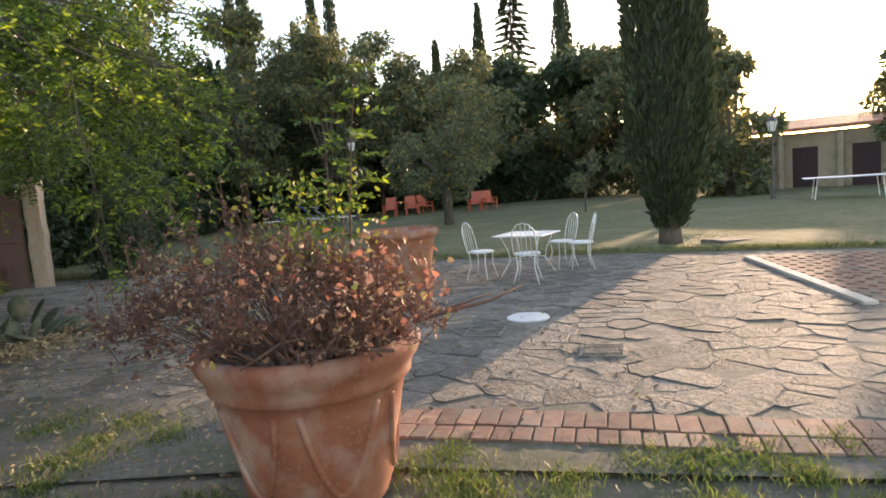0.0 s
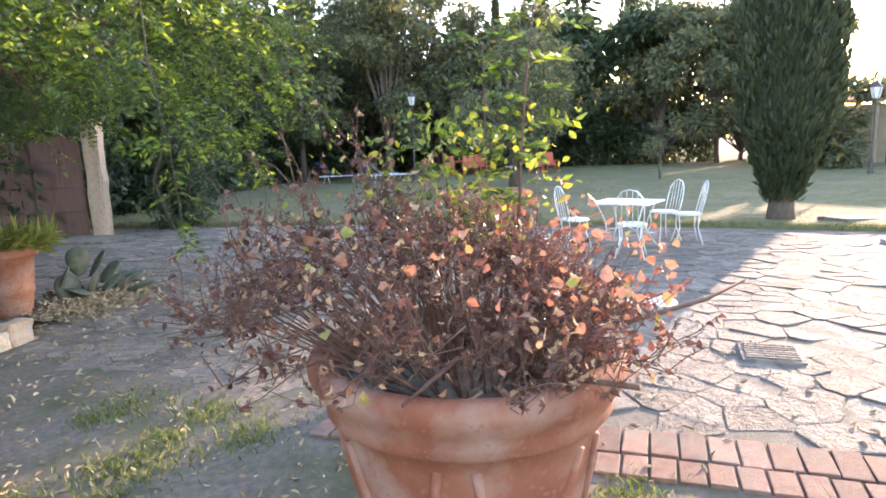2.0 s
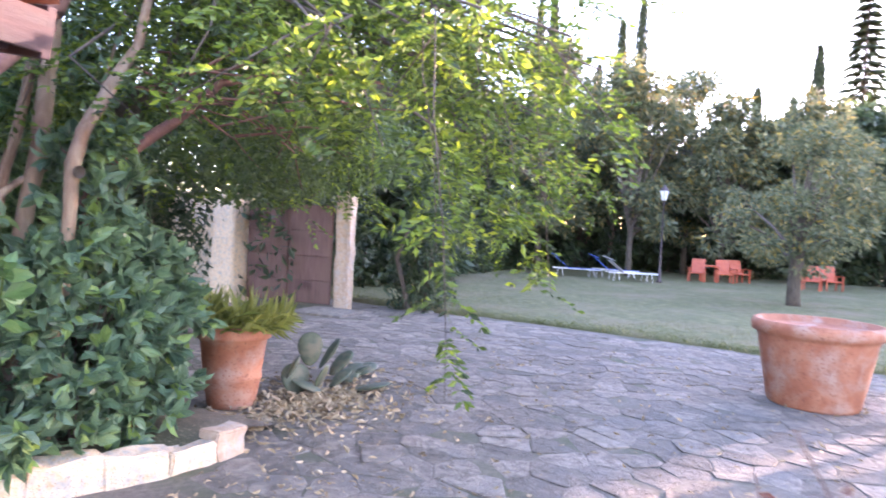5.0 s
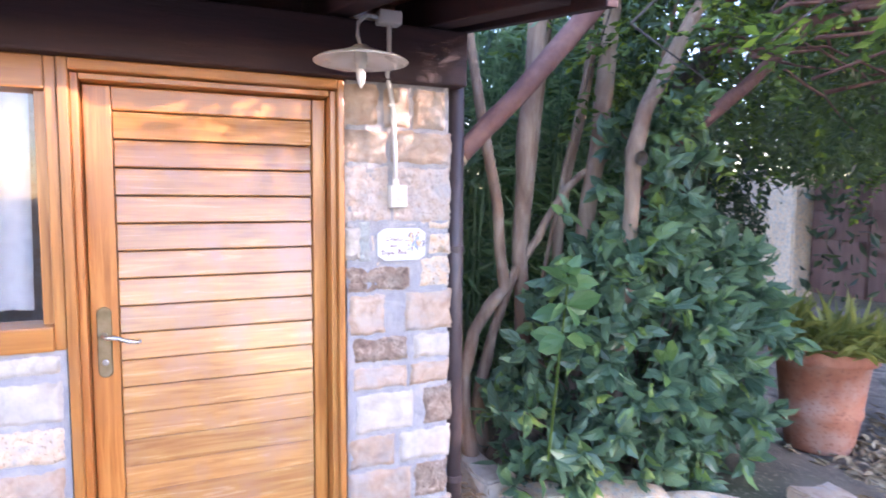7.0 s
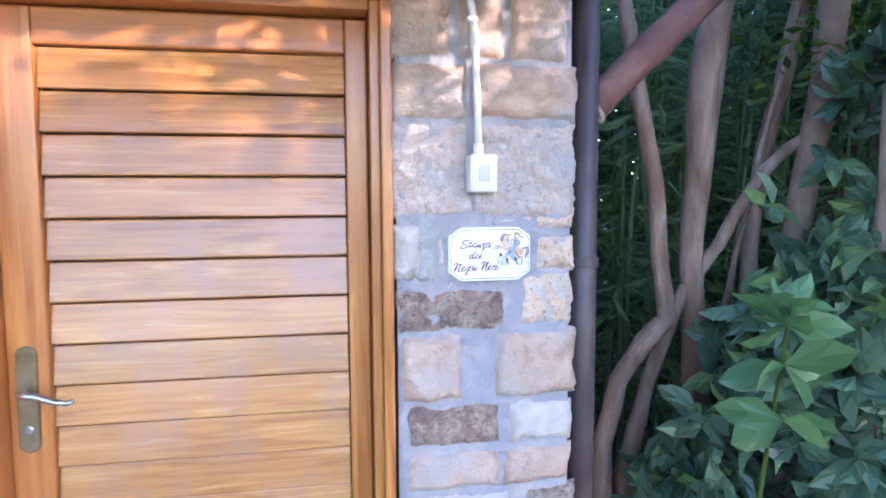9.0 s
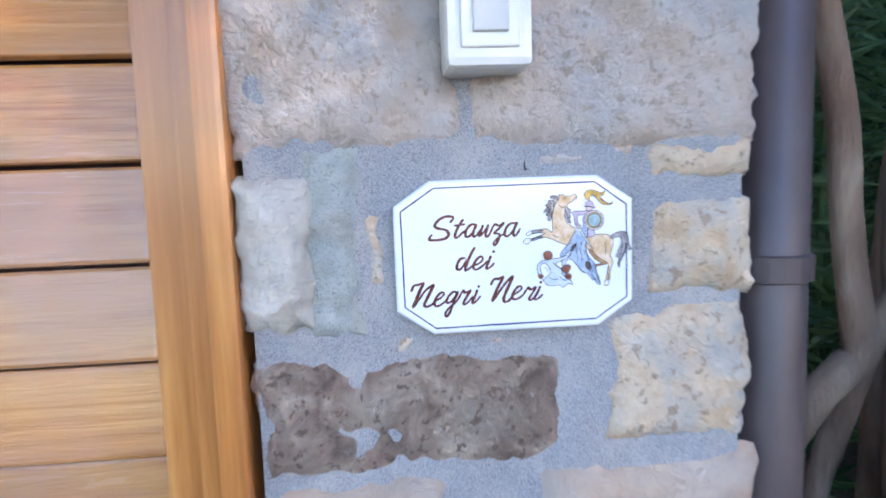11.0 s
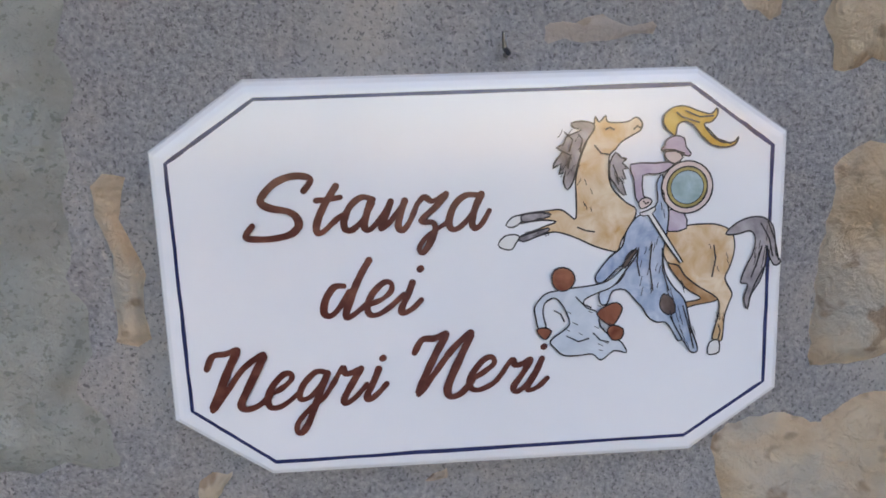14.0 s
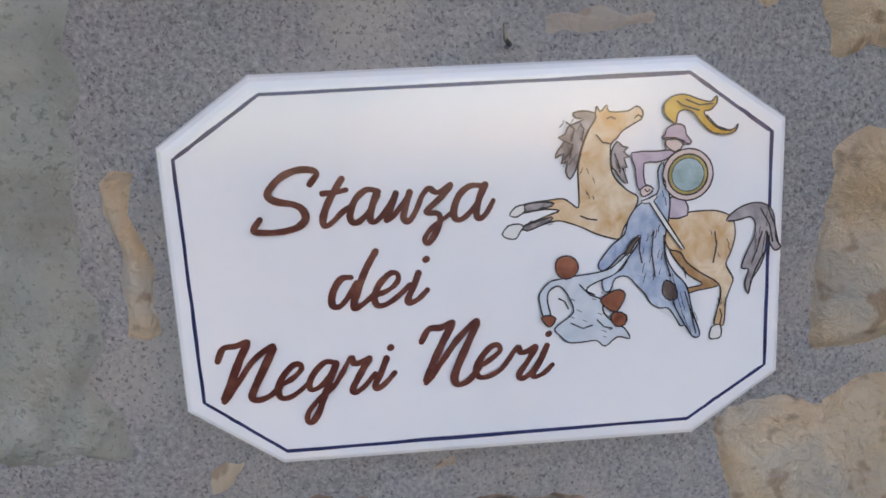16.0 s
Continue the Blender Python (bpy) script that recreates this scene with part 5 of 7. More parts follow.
def build_canes():
    """The tall thicket of canes behind the stems."""
    c = thing("cane_thicket", "tall dark thicket of green canes behind the trunks", "canes", (1.6, 2.0, 0.05))
    g, st = Geo(), Geo()
    for i in range(150):
        x, y = rng.uniform(-1.2, 1.5), rng.uniform(-0.75, 0.9)
        h = rng.uniform(2.6, 4.4)
        lean = rng.normal(size=2) * 0.25
        pts = [(x + lean[0] * f * f, y + lean[1] * f * f, h * f) for f in (0, 0.35, 0.7, 1)]
        st.tube(pts, [0.011, 0.01, 0.007, 0.003], 5, False)
        k = 62
        f = rng.uniform(0.1, 1.0, k)
        pos = np.stack([x + lean[0] * f * f, y + lean[1] * f * f, h * f], 1)
        ang = rng.uniform(0, 6.283, k)
        d = np.stack([np.cos(ang), np.sin(ang), rng.uniform(-0.6, 0.3, k)], 1)
        leaf_blades(g, pos + d * 0.03, d, rng.uniform(0.14, 0.28, k), 0.14, 0.1, rng, 0.35)
    tagged(part("stem_mass", st, L_BAMBOO, c), kind="stuff")
    part("leaves", g, L_BAMBOO, c)


build_canes()


def hedge(name, label, at, size, n, leaf, m, seed, cat="hedge", shape=0.42):
    """A deep mass of leaves on a net of branches, with an uneven face and top."""
    r = np.random.default_rng(seed)
    h = thing(name, label, cat, at)
    g = Geo()
    X, Y, Z = size
    p = np.stack([r.uniform(-X, X, n), r.uniform(-Y, Y, n), r.random(n) ** 0.8], 1)
    top = np.array([Z * (0.82 + 0.3 * noise.noise((x * 0.55, y * 0.55, seed))) for x, y in p[:, :2]])
    bulge = np.array([0.75 + 0.5 * noise.noise((x * 0.8, z * 2.2, seed + 3)) for x, z in p[:, (0, 2)]])
    p[:, 2] *= top
    p[:, 1] *= bulge
    d = r.normal(size=(n, 3)) + np.array([0, 0, -0.35])
    quad_leaves(g, p, d, leaf * r.uniform(0.6, 1.35, n), shape, r)
    part("foliage", g, m, h)
    st = Geo()
    for i in range(max(5, int(X * 3))):
        x = r.uniform(-X, X) * 0.9
        st.tube([(x, 0, -0.1), (x + r.normal() * 0.15, r.normal() * 0.2, Z * 0.4), (x + r.normal() * 0.4, r.normal() * 0.3, Z * 0.75)], [0.06, 0.045, 0.015], 6, False)
    tagged(part("stem_mass", st, M_DARKBARK, h), kind="stuff")
    return h


hedge("evergreen_hedge", "tall dark evergreen hedge behind the canes", (1.8, 4.3, 0.0), (2.3, 0.9, 4.6), 9000, 0.17, L_DARK, 21)
hedge("evergreen_hedge", "dark evergreen shrubs along the wall behind the pot", (4.2, 4.0, 0.0), (1.5, 0.8, 3.4), 8000, 0.14, L_DARK, 22)


def build_potted_succulents():
    p = thing("terracotta_pot", "terracotta pot planted with trailing succulents beside the bed", "plant pot", (3.08, 0.3, 0.0))
    p.scale = (1.22, 1.22, 1.14)
    part("body", Geo().lathe([(0, 0), (0.155, 0), (0.165, 0.02), (0.195, 0.2), (0.205, 0.22), (0.205, 0.245), (0.2, 0.26), (0.23, 0.52), (0.262, 0.535), (0.268, 0.56), (0.268, 0.61), (0.255, 0.63), (0.235, 0.63), (0.225, 0.57), (0, 0.57)], 44), M_TERRA, p, smooth=True)
    s = thing("trailing_succulent", "yellow-green trailing succulent hanging over the pot", "succulent", (3.08, 0.3, 0.65))
    s.scale = (1.22, 1.22, 1.22)
    g = Geo()
    n = 420
    a = rng.uniform(0, 6.283, n)
    f = rng.random(n) ** 0.5 * 0.26
    pos = np.stack([f * np.cos(a), f * np.sin(a), rng.uniform(0, 0.06, n)], 1)
    leaf_blades(g, pos, np.stack([np.cos(a) + 0.6, np.sin(a) * 0.8 - 0.2, rng.uniform(0.2, 1.0, n)], 1), rng.uniform(0.12, 0.3, n), 0.12, 0.1, rng, 0.6)
    part("leaves", g, leaf_mat("yellow_green_leaf", (0.1, 0.13, 0.03), (0.26, 0.27, 0.07), 0.3, 0.45), s)

    def pad(g2, at, tilt, turn, w, h):
        bm = bmesh.new()
        bmesh.ops.create_uvsphere(bm, u_segments=14, v_segments=9, radius=1)
        for v in bm.verts:
            v.co.x *= w * (1 + 0.25 * v.co.z)
            v.co.y *= 0.014 + 0.006 * (1 - abs(v.co.z))
            v.co.z = (v.co.z + 1) * h / 2
        bm.transform(Matrix.Translation(at) @ Matrix.Rotation(turn, 4, "Z") @ Matrix.Rotation(tilt, 4, "X"))
        bm.verts.index_update()
        g2.add([v.co for v in bm.verts], [[v.index for v in f2.verts] for f2 in bm.faces])
        bm.free()
    c = thing("prickly_pear", "low grey-green prickly pear with flat oval pads on the ground", "cactus", (3.8, -0.1, 0.0))
    c.scale = (1.4, 1.4, 1.25)
    pads = [(0.0, 0.0, 0.0, 20, 10), (0.12, -0.05, 0.02, 50, 60), (0.28, -0.1, 0.02, 65, 100), (-0.12, 0.06, 0.0, 15, 150), (0.08, 0.02, 0.17, 30, 40), (0.3, 0.05, 0.06, 45, 70), (0.42, -0.02, 0.04, 60, 20), (-0.06, -0.12, 0.02, 65, 200), (0.0, 0.05, 0.2, 5, 120), (0.55, -0.05, 0.02, 70, 85), (0.18, -0.22, 0.02, 74, 0), (-0.2, 0.1, 0.14, 25, 30)]
    for x, y, z, tl, tn in pads:
        g2 = Geo()
        pad(g2, (x, y, z), radians(tl), radians(tn), 0.085 + 0.02 * math.sin(x * 40), 0.24 + 0.04 * math.sin(y * 50))
        part("pad", g2, L_CACTUS, c, smooth=True)


build_potted_succulents()


def scatter(name, label, cat, n, area, m, size, seed, width=0.4, flat=0.25):
    r = np.random.default_rng(seed)
    g = Geo()
    p = np.array([area(r) for _ in range(n)])
    d = r.normal(size=(n, 3)) * np.array([1, 1, flat]) + np.array([0, 0, 0.1])
    leaf_blades(g, p, d, size * r.uniform(0.5, 1.3, n), width, 0.25, r, 0.2)
    return tagged(part(name, g, m, None, label), category=cat, kind="stuff")


def near_pot(r):
    a, f = r.uniform(0, 6.283), abs(r.normal()) * 0.6
    return (3.45 + 1.0 * f * math.cos(a), -0.1 + 0.75 * f * math.sin(a) - 0.15, 0.012 + 0.03 * math.exp(-f) * r.random())


scatter("dry_leaves", "heap of pale dry leaves round the pot", "leaves", 1500, near_pot, M_LIT, 0.085, 31)
scatter("dry_leaves", "pale dry leaves lying in the bed behind the pier", "leaves", 500, lambda r: (r.uniform(0.32, 1.2), r.uniform(0.2, 0.9), 0.05 + 0.1 * (r.random() < 0.9) * 1.0), M_LIT, 0.08, 32, 0.2)
scatter("dry_leaves", "brown dry leaves littering the shady earth behind the great pot", "leaves", 1300, lambda r: (r.uniform(-2.2, 2.4), r.uniform(-4.0, -0.6), 0.012), M_LIT, 0.05, 34)
scatter("dry_leaves", "dry leaves strewn over the paving and earth", "leaves", 1500, lambda r: (r.uniform(-4.5, 8), r.uniform(-6.5, -0.3), 0.012), M_LIT, 0.055, 33)


def build_gate():
    g = thing("gate", "closed brown timber double gate between pale stone posts", "gate", (9.3, 3.92, 0.0))
    wood = mat("brown_gate_paint", [(0.11, 0.055, 0.047), (0.15, 0.078, 0.066), (0.19, 0.105, 0.09)], 6.0, (0.16, 0.09, 0.07), 2.0, 0.7, 0.3, 40, 0.005, stretch=(1, 3, 0.4), vary=0.12)
    for y0 in (-0.98, 0.01):
        lf = part("gate_leaf", Geo().box(0.0, 0.03, y0, y0 + 0.97, 0.06, 2.0, 0.004), wood, g)
        for z0, z1 in ((0.08, 0.5), (0.52, 0.98), (1.0, 1.48), (1.5, 1.98)):
            part("panel", Geo().box(-0.022, -0.002, y0 + 0.012, y0 + 0.958, z0, z1, 0.008), wood, lf)
    part("bolt", Geo().tube([(-0.06, -0.05, 1.15), (-0.06, 0.15, 1.15)], 0.012, 8), M_PIPE, g)

    def rough_post(name, label, at, w, h, m):
        t = thing(name, label, "post", at)
        bm = bmesh.new()
        bmesh.ops.create_cube(bm, size=1, matrix=Matrix.Translation((0, 0, h / 2 - 0.05)) @ Matrix.Diagonal((w, w, h + 0.1, 1)))
        bmesh.ops.bevel(bm, geom=bm.edges[:], offset=0.025, segments=2, affect="EDGES")
        bmesh.ops.subdivide_edges(bm, edges=[e for e in bm.edges if e.calc_length() > 0.2], cuts=9, use_grid_fill=True)
        for v in bm.verts:
            q = v.co * 5 + Vector(at)
            v.co += Vector((noise.noise(q), noise.noise(q + Vector((3, 0, 0))), 0)) * 0.045
        me = bpy.data.meshes.new("shaft")
        bm.to_mesh(me)
        bm.free()
        part("shaft", me, m, t, smooth=True)
    rough_post("gate_post", "rough pale grey stone gate post", (9.5, 2.76, 0), 0.3, 2.3, M_STONE)
    rough_post("gate_post", "cream rendered gate post of rough masonry", (9.15, 5.2, 0), 0.55, 2.2, M_STONE_TAN)
    gw = tagged(part("wall_garden", Geo().box(9.25, 9.55, 5.5, 14, -0.1, 2.2), M_STONE_TAN, None, "cream masonry garden wall beyond the gate"), category="wall", kind="structure")
    step = thing("stone_slab", "worn pale stone slab on the ground before the gate", "slab", (8.7, 2.6, 0))
    part("slab", Geo().box(-0.5, 0.45, -0.5, 0.55, -0.04, 0.045, 0.02), M_FLAG, step)


build_gate()
hedge("evergreen_shrub", "rounded dark evergreen shrub behind the pot", (4.9, 3.4, 0.0), (1.0, 0.6, 2.7), 4200, 0.13, L_DARK, 28, "shrub")
hedge("evergreen_hedge", "dark evergreen shrubs over the garden wall", (7.4, 7.4, 0.0), (2.4, 1.0, 5.4), 9000, 0.2, L_DARK, 27)
hedge("ivy_shrub", "dark ivy-clad shrub beside the gate post", (10.6, 1.5, 0.0), (0.75, 0.7, 2.6), 5200, 0.12, L_DARK, 25, "shrub")
hedge("evergreen_hedge", "dark evergreen trees behind the gate", (11.5, 5.0, 0.0), (2.6, 1.6, 5.5), 7000, 0.24, L_DARK, 26)


def build_canopy():
    """The feathery tree that overhangs the patio."""
    t = thing("overhanging_tree", "tree with drooping feathery bright green leaves overhanging the patio", "tree", (3.6, 0.9, 0.0))
    o = np.array([3.6, 0.9, 0.0])
    r = np.random.default_rng(77)
    st, g = Geo(), Geo()
    st.tube([(-1.3, 1.1, -0.1), (-1.2, 1.0, 1.2), (-0.8, 0.6, 2.4), (-0.1, 0.1, 3.4), (0.0, -0.4, 4.4)], [0.13, 0.11, 0.095, 0.075, 0.04], 10)
    P, D = [], []
    for i in range(105):
        a = r.uniform(0, 6.283)
        f = r.random() ** 0.45
        end = np.array([0.1 + 2.7 * f * math.cos(a), -1.35 + 2.3 * f * math.sin(a), 4.2 - 1.55 * f ** 2 + r.normal() * 0.5])
        base = np.array([0.0, 0.1, 3.2 + r.random() * 0.8])
        mid = (base + end) / 2 + np.array([0, 0, 0.35])
        tip = end + np.array([r.normal() * 0.3, r.normal() * 0.3, -r.uniform(0.2, 0.75)])
        st.tube([base, mid, end, tip], [0.03, 0.018, 0.009, 0.004], 5, False)
        for q in range(30):
            s = r.random()
            c = (1 - s) ** 2 * mid + 2 * s * (1 - s) * end + s * s * tip if s < 1 else tip
            P.append(c + r.normal(size=3) * 0.13)
            out = end - base
            D.append(out / np.linalg.norm(out) * 0.4 + r.normal(size=3) * 0.8 + np.array([0, 0, -0.25]))
    strands = [((1.6, -2.2), 2.9, 0.75), ((1.9, -2.0), 3.0, 1.5), ((3.4, -2.4), 3.0, 1.15), ((2.6, -2.3), 3.0, 1.7), ((3.0, -1.8), 3.0, 1.6), ((4.6, -1.6), 3.0, 1.4), ((5.2, -1.2), 3.0, 1.55), ((5.6, 0.2), 3.0, 1.7), ((4.2, -0.2), 3.0, 1.7), ((5.8, -0.6), 3.1, 1.6)]
    for (x, y), z1, z0 in strands:
        pts = [(x - o[0] + 0.25 * (1 - f) + 0.05 * math.sin(9 * f + x), y - o[1] + 0.3 * (1 - f), z1 + (z0 - z1) * f) for f in (0, 0.3, 0.6, 0.85, 1)]
        st.tube(pts, [0.006, 0.005, 0.004, 0.003, 0.002], 5, False)
        for q in range(26):
            f = r.random()
            P.append(np.array([x - o[0] + 0.25 * (1 - f), y - o[1] + 0.3 * (1 - f), z1 + (z0 - z1) * f]))
            D.append(np.array([r.normal(), r.normal(), -0.35]))
    P, D = np.array(P), np.array(D)
    pinnate(g, P, D, r.uniform(0.17, 0.3, len(P)), 6, 0.32, 0.42, r, 0.3)
    part("trunk", st, M_DARKBARK, t, smooth=True)
    part("foliage", g, L_GREEN, t)
    # inner leaf masses, toned as shaded, block the sky and shade the gate
    g = Geo()
    n = 5200
    P = ball(r, n, (2.1, 1.5, 0.95), 0.25) + np.array([0.5, 0.5, 2.75])
    quad_leaves(g, P, r.normal(size=(n, 3)) + np.array([0, 0, -0.5]), r.uniform(0.07, 0.14, n), 0.4, r)
    n = 5000
    P = ball(r, n, (1.6, 1.4, 1.15), 0.25) + np.array([2.6, 1.5, 2.95])
    quad_leaves(g, P, r.normal(size=(n, 3)) + np.array([0, 0, -0.5]), r.uniform(0.09, 0.17, n), 0.4, r)
    n = 6000
    P = ball(r, n, (1.9, 2.0, 0.95), 0.2) + np.array([4.4, 1.9, 3.05])
    quad_leaves(g, P, r.normal(size=(n, 3)) + np.array([0, 0, -0.5]), r.uniform(0.1, 0.19, n), 0.4, r)
    part("inner_foliage", g, L_SHADE, t)


build_canopy()

# ---- the great pot with its withered shrub ----
POT = Vector((-0.92, -4.23, 0.0))


def build_great_pot():
    p = thing("large_terracotta_pot", "large weathered terracotta pot with thick rolled rim and pale lime stains", "plant pot", POT)
    prof = [(0, 0), (0.335, 0), (0.35, 0.015), (0.365, 0.05), (0.37, 0.085), (0.385, 0.1), (0.42, 0.3), (0.465, 0.5), (0.485, 0.575), (0.505, 0.585), (0.52, 0.6), (0.52, 0.625), (0.535, 0.66), (0.56, 0.69), (0.575, 0.72), (0.578, 0.75), (0.565, 0.775), (0.54, 0.782), (0.505, 0.77), (0.49, 0.74), (0.48, 0.7)]
    weathered = mat("weathered_terracotta", [(0.2, 0.062, 0.036), (0.27, 0.092, 0.052), (0.33, 0.14, 0.085)], 5.0, (0.4, 0.29, 0.24), 3.0, 0.82, 0.3, 60, 0.008, speck=(0.3, 0.13, 0.08), speck_scale=40)
    prof = [(a, z * 1.09) for a, z in prof]
    part("body", Geo().lathe(prof, 72, wob=0.004), weathered, p, smooth=True)
    # raised scroll bands on the flank
    for k in range(6):
        a0 = k * 1.0472 + 0.4
        pts = []
        for i in range(17):
            f = i / 16
            a = a0 + (f - 0.5) * 0.8
            z = 0.59 - 0.44 * math.sin(math.pi * f) ** 0.7
            rr = 0.378 + (z - 0.09) * 0.197 - 0.004
            pts.append((rr * math.cos(a), rr * math.sin(a), z))
        part("festoon", Geo().tube(pts, 0.018, 8), weathered, p, smooth=True)
    part("soil", Geo().lathe([(0.0, 0.775), (0.25, 0.78), (0.484, 0.765)], 40), M_EARTH, p, "dry dark soil", True)

    s = thing("withered_shrub", "dense withered shrub with brown curled leaves in the pot", "shrub", POT + Vector((0, 0, 0.765)))
    r = np.random.default_rng(5)
    tw, lf = Geo(), Geo()
    PL, DL, SL = [], [], []
    for i in range(250):
        a = r.uniform(0, 6.283)
        f = r.random() ** 0.6
        base = np.array([0.38 * f * math.cos(a), 0.38 * f * math.sin(a), 0.0])
        reach = 0.16 + 0.42 * f
        low = r.random() < 0.04
        end = np.array([(base[0] + reach * 0.72 * math.cos(a)), base[1] + reach * 0.78 * math.sin(a), (r.uniform(0.12, 0.32) if low else (0.2 + 0.56 * (1 - f ** 1.6)) * r.uniform(0.55, 1.05))])
        end[2] *= 1 - 0.38 * min(1, max(0, 0.15 - end[1]) / 0.55)
        end[1] += 0.1 + (0.14 if end[1] > 0.3 else 0)
        mid = (base + end) / 2 + np.array([0, 0, 0.1 + 0.08 * r.random()]) + r.normal(size=3) * 0.05
        pts = [base, base * 0.6 + mid * 0.4 + r.normal(size=3) * 0.02, mid, mid * 0.4 + end * 0.6 + r.normal(size=3) * 0.03, end]
        tw.tube(pts, [0.0045, 0.0038, 0.003, 0.0022, 0.0013], 5, False)
        for q in range(5):
            t0 = r.uniform(0.3, 1)
            c = (mid * (1 - t0) + end * t0)
            e2 = c + r.normal(size=3) * np.array([0.09, 0.09, 0.08]) + np.array([0, 0, 0.085])
            tw.tube([c, (c + e2) / 2 + r.normal(size=3) * 0.015, e2], [0.002, 0.0016, 0.001], 4, False)
            for w in range(5):
                u = r.random()
                PL.append(c * (1 - u) + e2 * u)
                DL.append(r.normal(size=3) + np.array([0, 0, -0.5]))
                SL.append(r.uniform(0.014, 0.036))
    PL, DL, SL = np.array(PL), np.array(DL), np.array(SL)
    leaf_blades(lf, PL, DL, SL, 0.6, 0.35, r, 0.4)
    tagged(part("twig_mass", tw, L_TWIG, s), kind="stuff")
    part("leaves", lf, L_BROWN, s)
    # long bare boughs reaching out over the rim
    for pts in ([(0.25, -0.35, 0.02), (0.45, -0.6, 0.05), (0.6, -0.85, 0.06), (0.68, -1.05, 0.1)], [(0.1, -0.4, 0.05), (0.15, -0.75, 0.12), (0.3, -1.0, 0.13), (0.4, -1.2, 0.18)], [(-0.1, 0.1, 0.0), (-0.25, 0.0, 0.12), (-0.42, 0.05, 0.16), (-0.6, 0.2, 0.1)], [(-0.2, -0.2, 0.02), (-0.42, -0.25, 0.1), (-0.58, -0.45, 0.12)]):
        part("bough", Geo().tube(pts, [0.013, 0.011, 0.009, 0.005][:len(pts)], 7), L_TWIG, s, smooth=True)
    # pinker leaves on the outer shoots, with some green still
    g = Geo()
    n = 420
    a = r.uniform(0, 6.283, n)
    pos = np.stack([0.72 * np.cos(a) * r.uniform(0.5, 1, n), 0.78 * np.sin(a) * r.uniform(0.55, 1, n), r.uniform(0.05, 0.5, n)], 1)
    pos[:, 2] += 0.32 * (1 - np.hypot(pos[:, 0], pos[:, 1]) / 0.8)
    leaf_blades(g, pos, r.normal(size=(n, 3)), r.uniform(0.022, 0.05, n), 0.8, 0.2, r, 0.3)
    part("pale_leaves", g, leaf_mat("faded_pink_leaf", (0.26, 0.125, 0.075), (0.46, 0.235, 0.14), 0.22, 0.55, (0.3, 0.3, 0.08)), s)
    g = Geo()
    n = 480
    pos = np.stack([r.normal(size=n) * 0.17 + 0.22, r.normal(size=n) * 0.2 + 0.02, r.uniform(0.42, 0.92, n)], 1)
    leaf_blades(g, pos, r.normal(size=(n, 3)) + np.array([0, 0, 0.4]), r.uniform(0.022, 0.042, n), 0.55, 0.15, r)
    part("green_leaves", g, leaf_mat("yellowing_leaf", (0.1, 0.15, 0.03), (0.22, 0.26, 0.05), 0.5, 0.4, (0.4, 0.36, 0.05)), s)

    # saplings that have seeded themselves in the pot
    def sapling(at, h, n, lean, L, label):
        t = thing("sapling", label, "sapling", at)
        pts = [(lean[0] * f * f, lean[1] * f * f, h * f) for f in (0, 0.25, 0.5, 0.75, 1)]
        part("stem", Geo().tube(pts, [0.009, 0.008, 0.006, 0.004, 0.002], 7), L_TWIG, t)
        g2 = Geo()
        f = np.linspace(0.35, 1.0, n)
        pos2 = np.stack([lean[0] * f * f, lean[1] * f * f, h * f], 1)
        ang = np.arange(n) * 2.4
        pinnate(g2, pos2, np.stack([np.cos(ang), np.sin(ang), np.full(n, 0.45)], 1), 1.05 * L * r.uniform(0.75, 1.1, n), 7, 0.3, 0.42, r, 0.35)
        part("leaves", g2, L_GREEN, t)
    sapling(POT + Vector((0.42, 0.02, 0.77)), 0.88, 15, (0.05, 0.06), 0.24, "bright green feather-leaved sapling growing from the pot")
    sapling(POT + Vector((0.3, -0.22, 0.77)), 1.5, 22, (0.12, -0.12), 0.2, "tall thin green sapling growing from the pot")
    sapling(POT + Vector((0.45, -0.12, 0.77)), 1.2, 15, (0.1, 0.0), 0.17, "slender green sapling growing from the pot")


build_great_pot()


def build_second_pot():
    p = thing("large_terracotta_pot", "large plain terracotta pot of dark soil beside the garden table", "plant pot", (6.1, -4.75, 0.0))
    part("body", Geo().lathe([(0, 0), (0.42, 0), (0.44, 0.03), (0.56, 0.7), (0.58, 0.74), (0.62, 0.76), (0.63, 0.83), (0.61, 0.88), (0.57, 0.88), (0.55, 0.82), (0, 0.8)], 56, wob=0.004), M_TERRA, p, smooth=True)


build_second_pot()


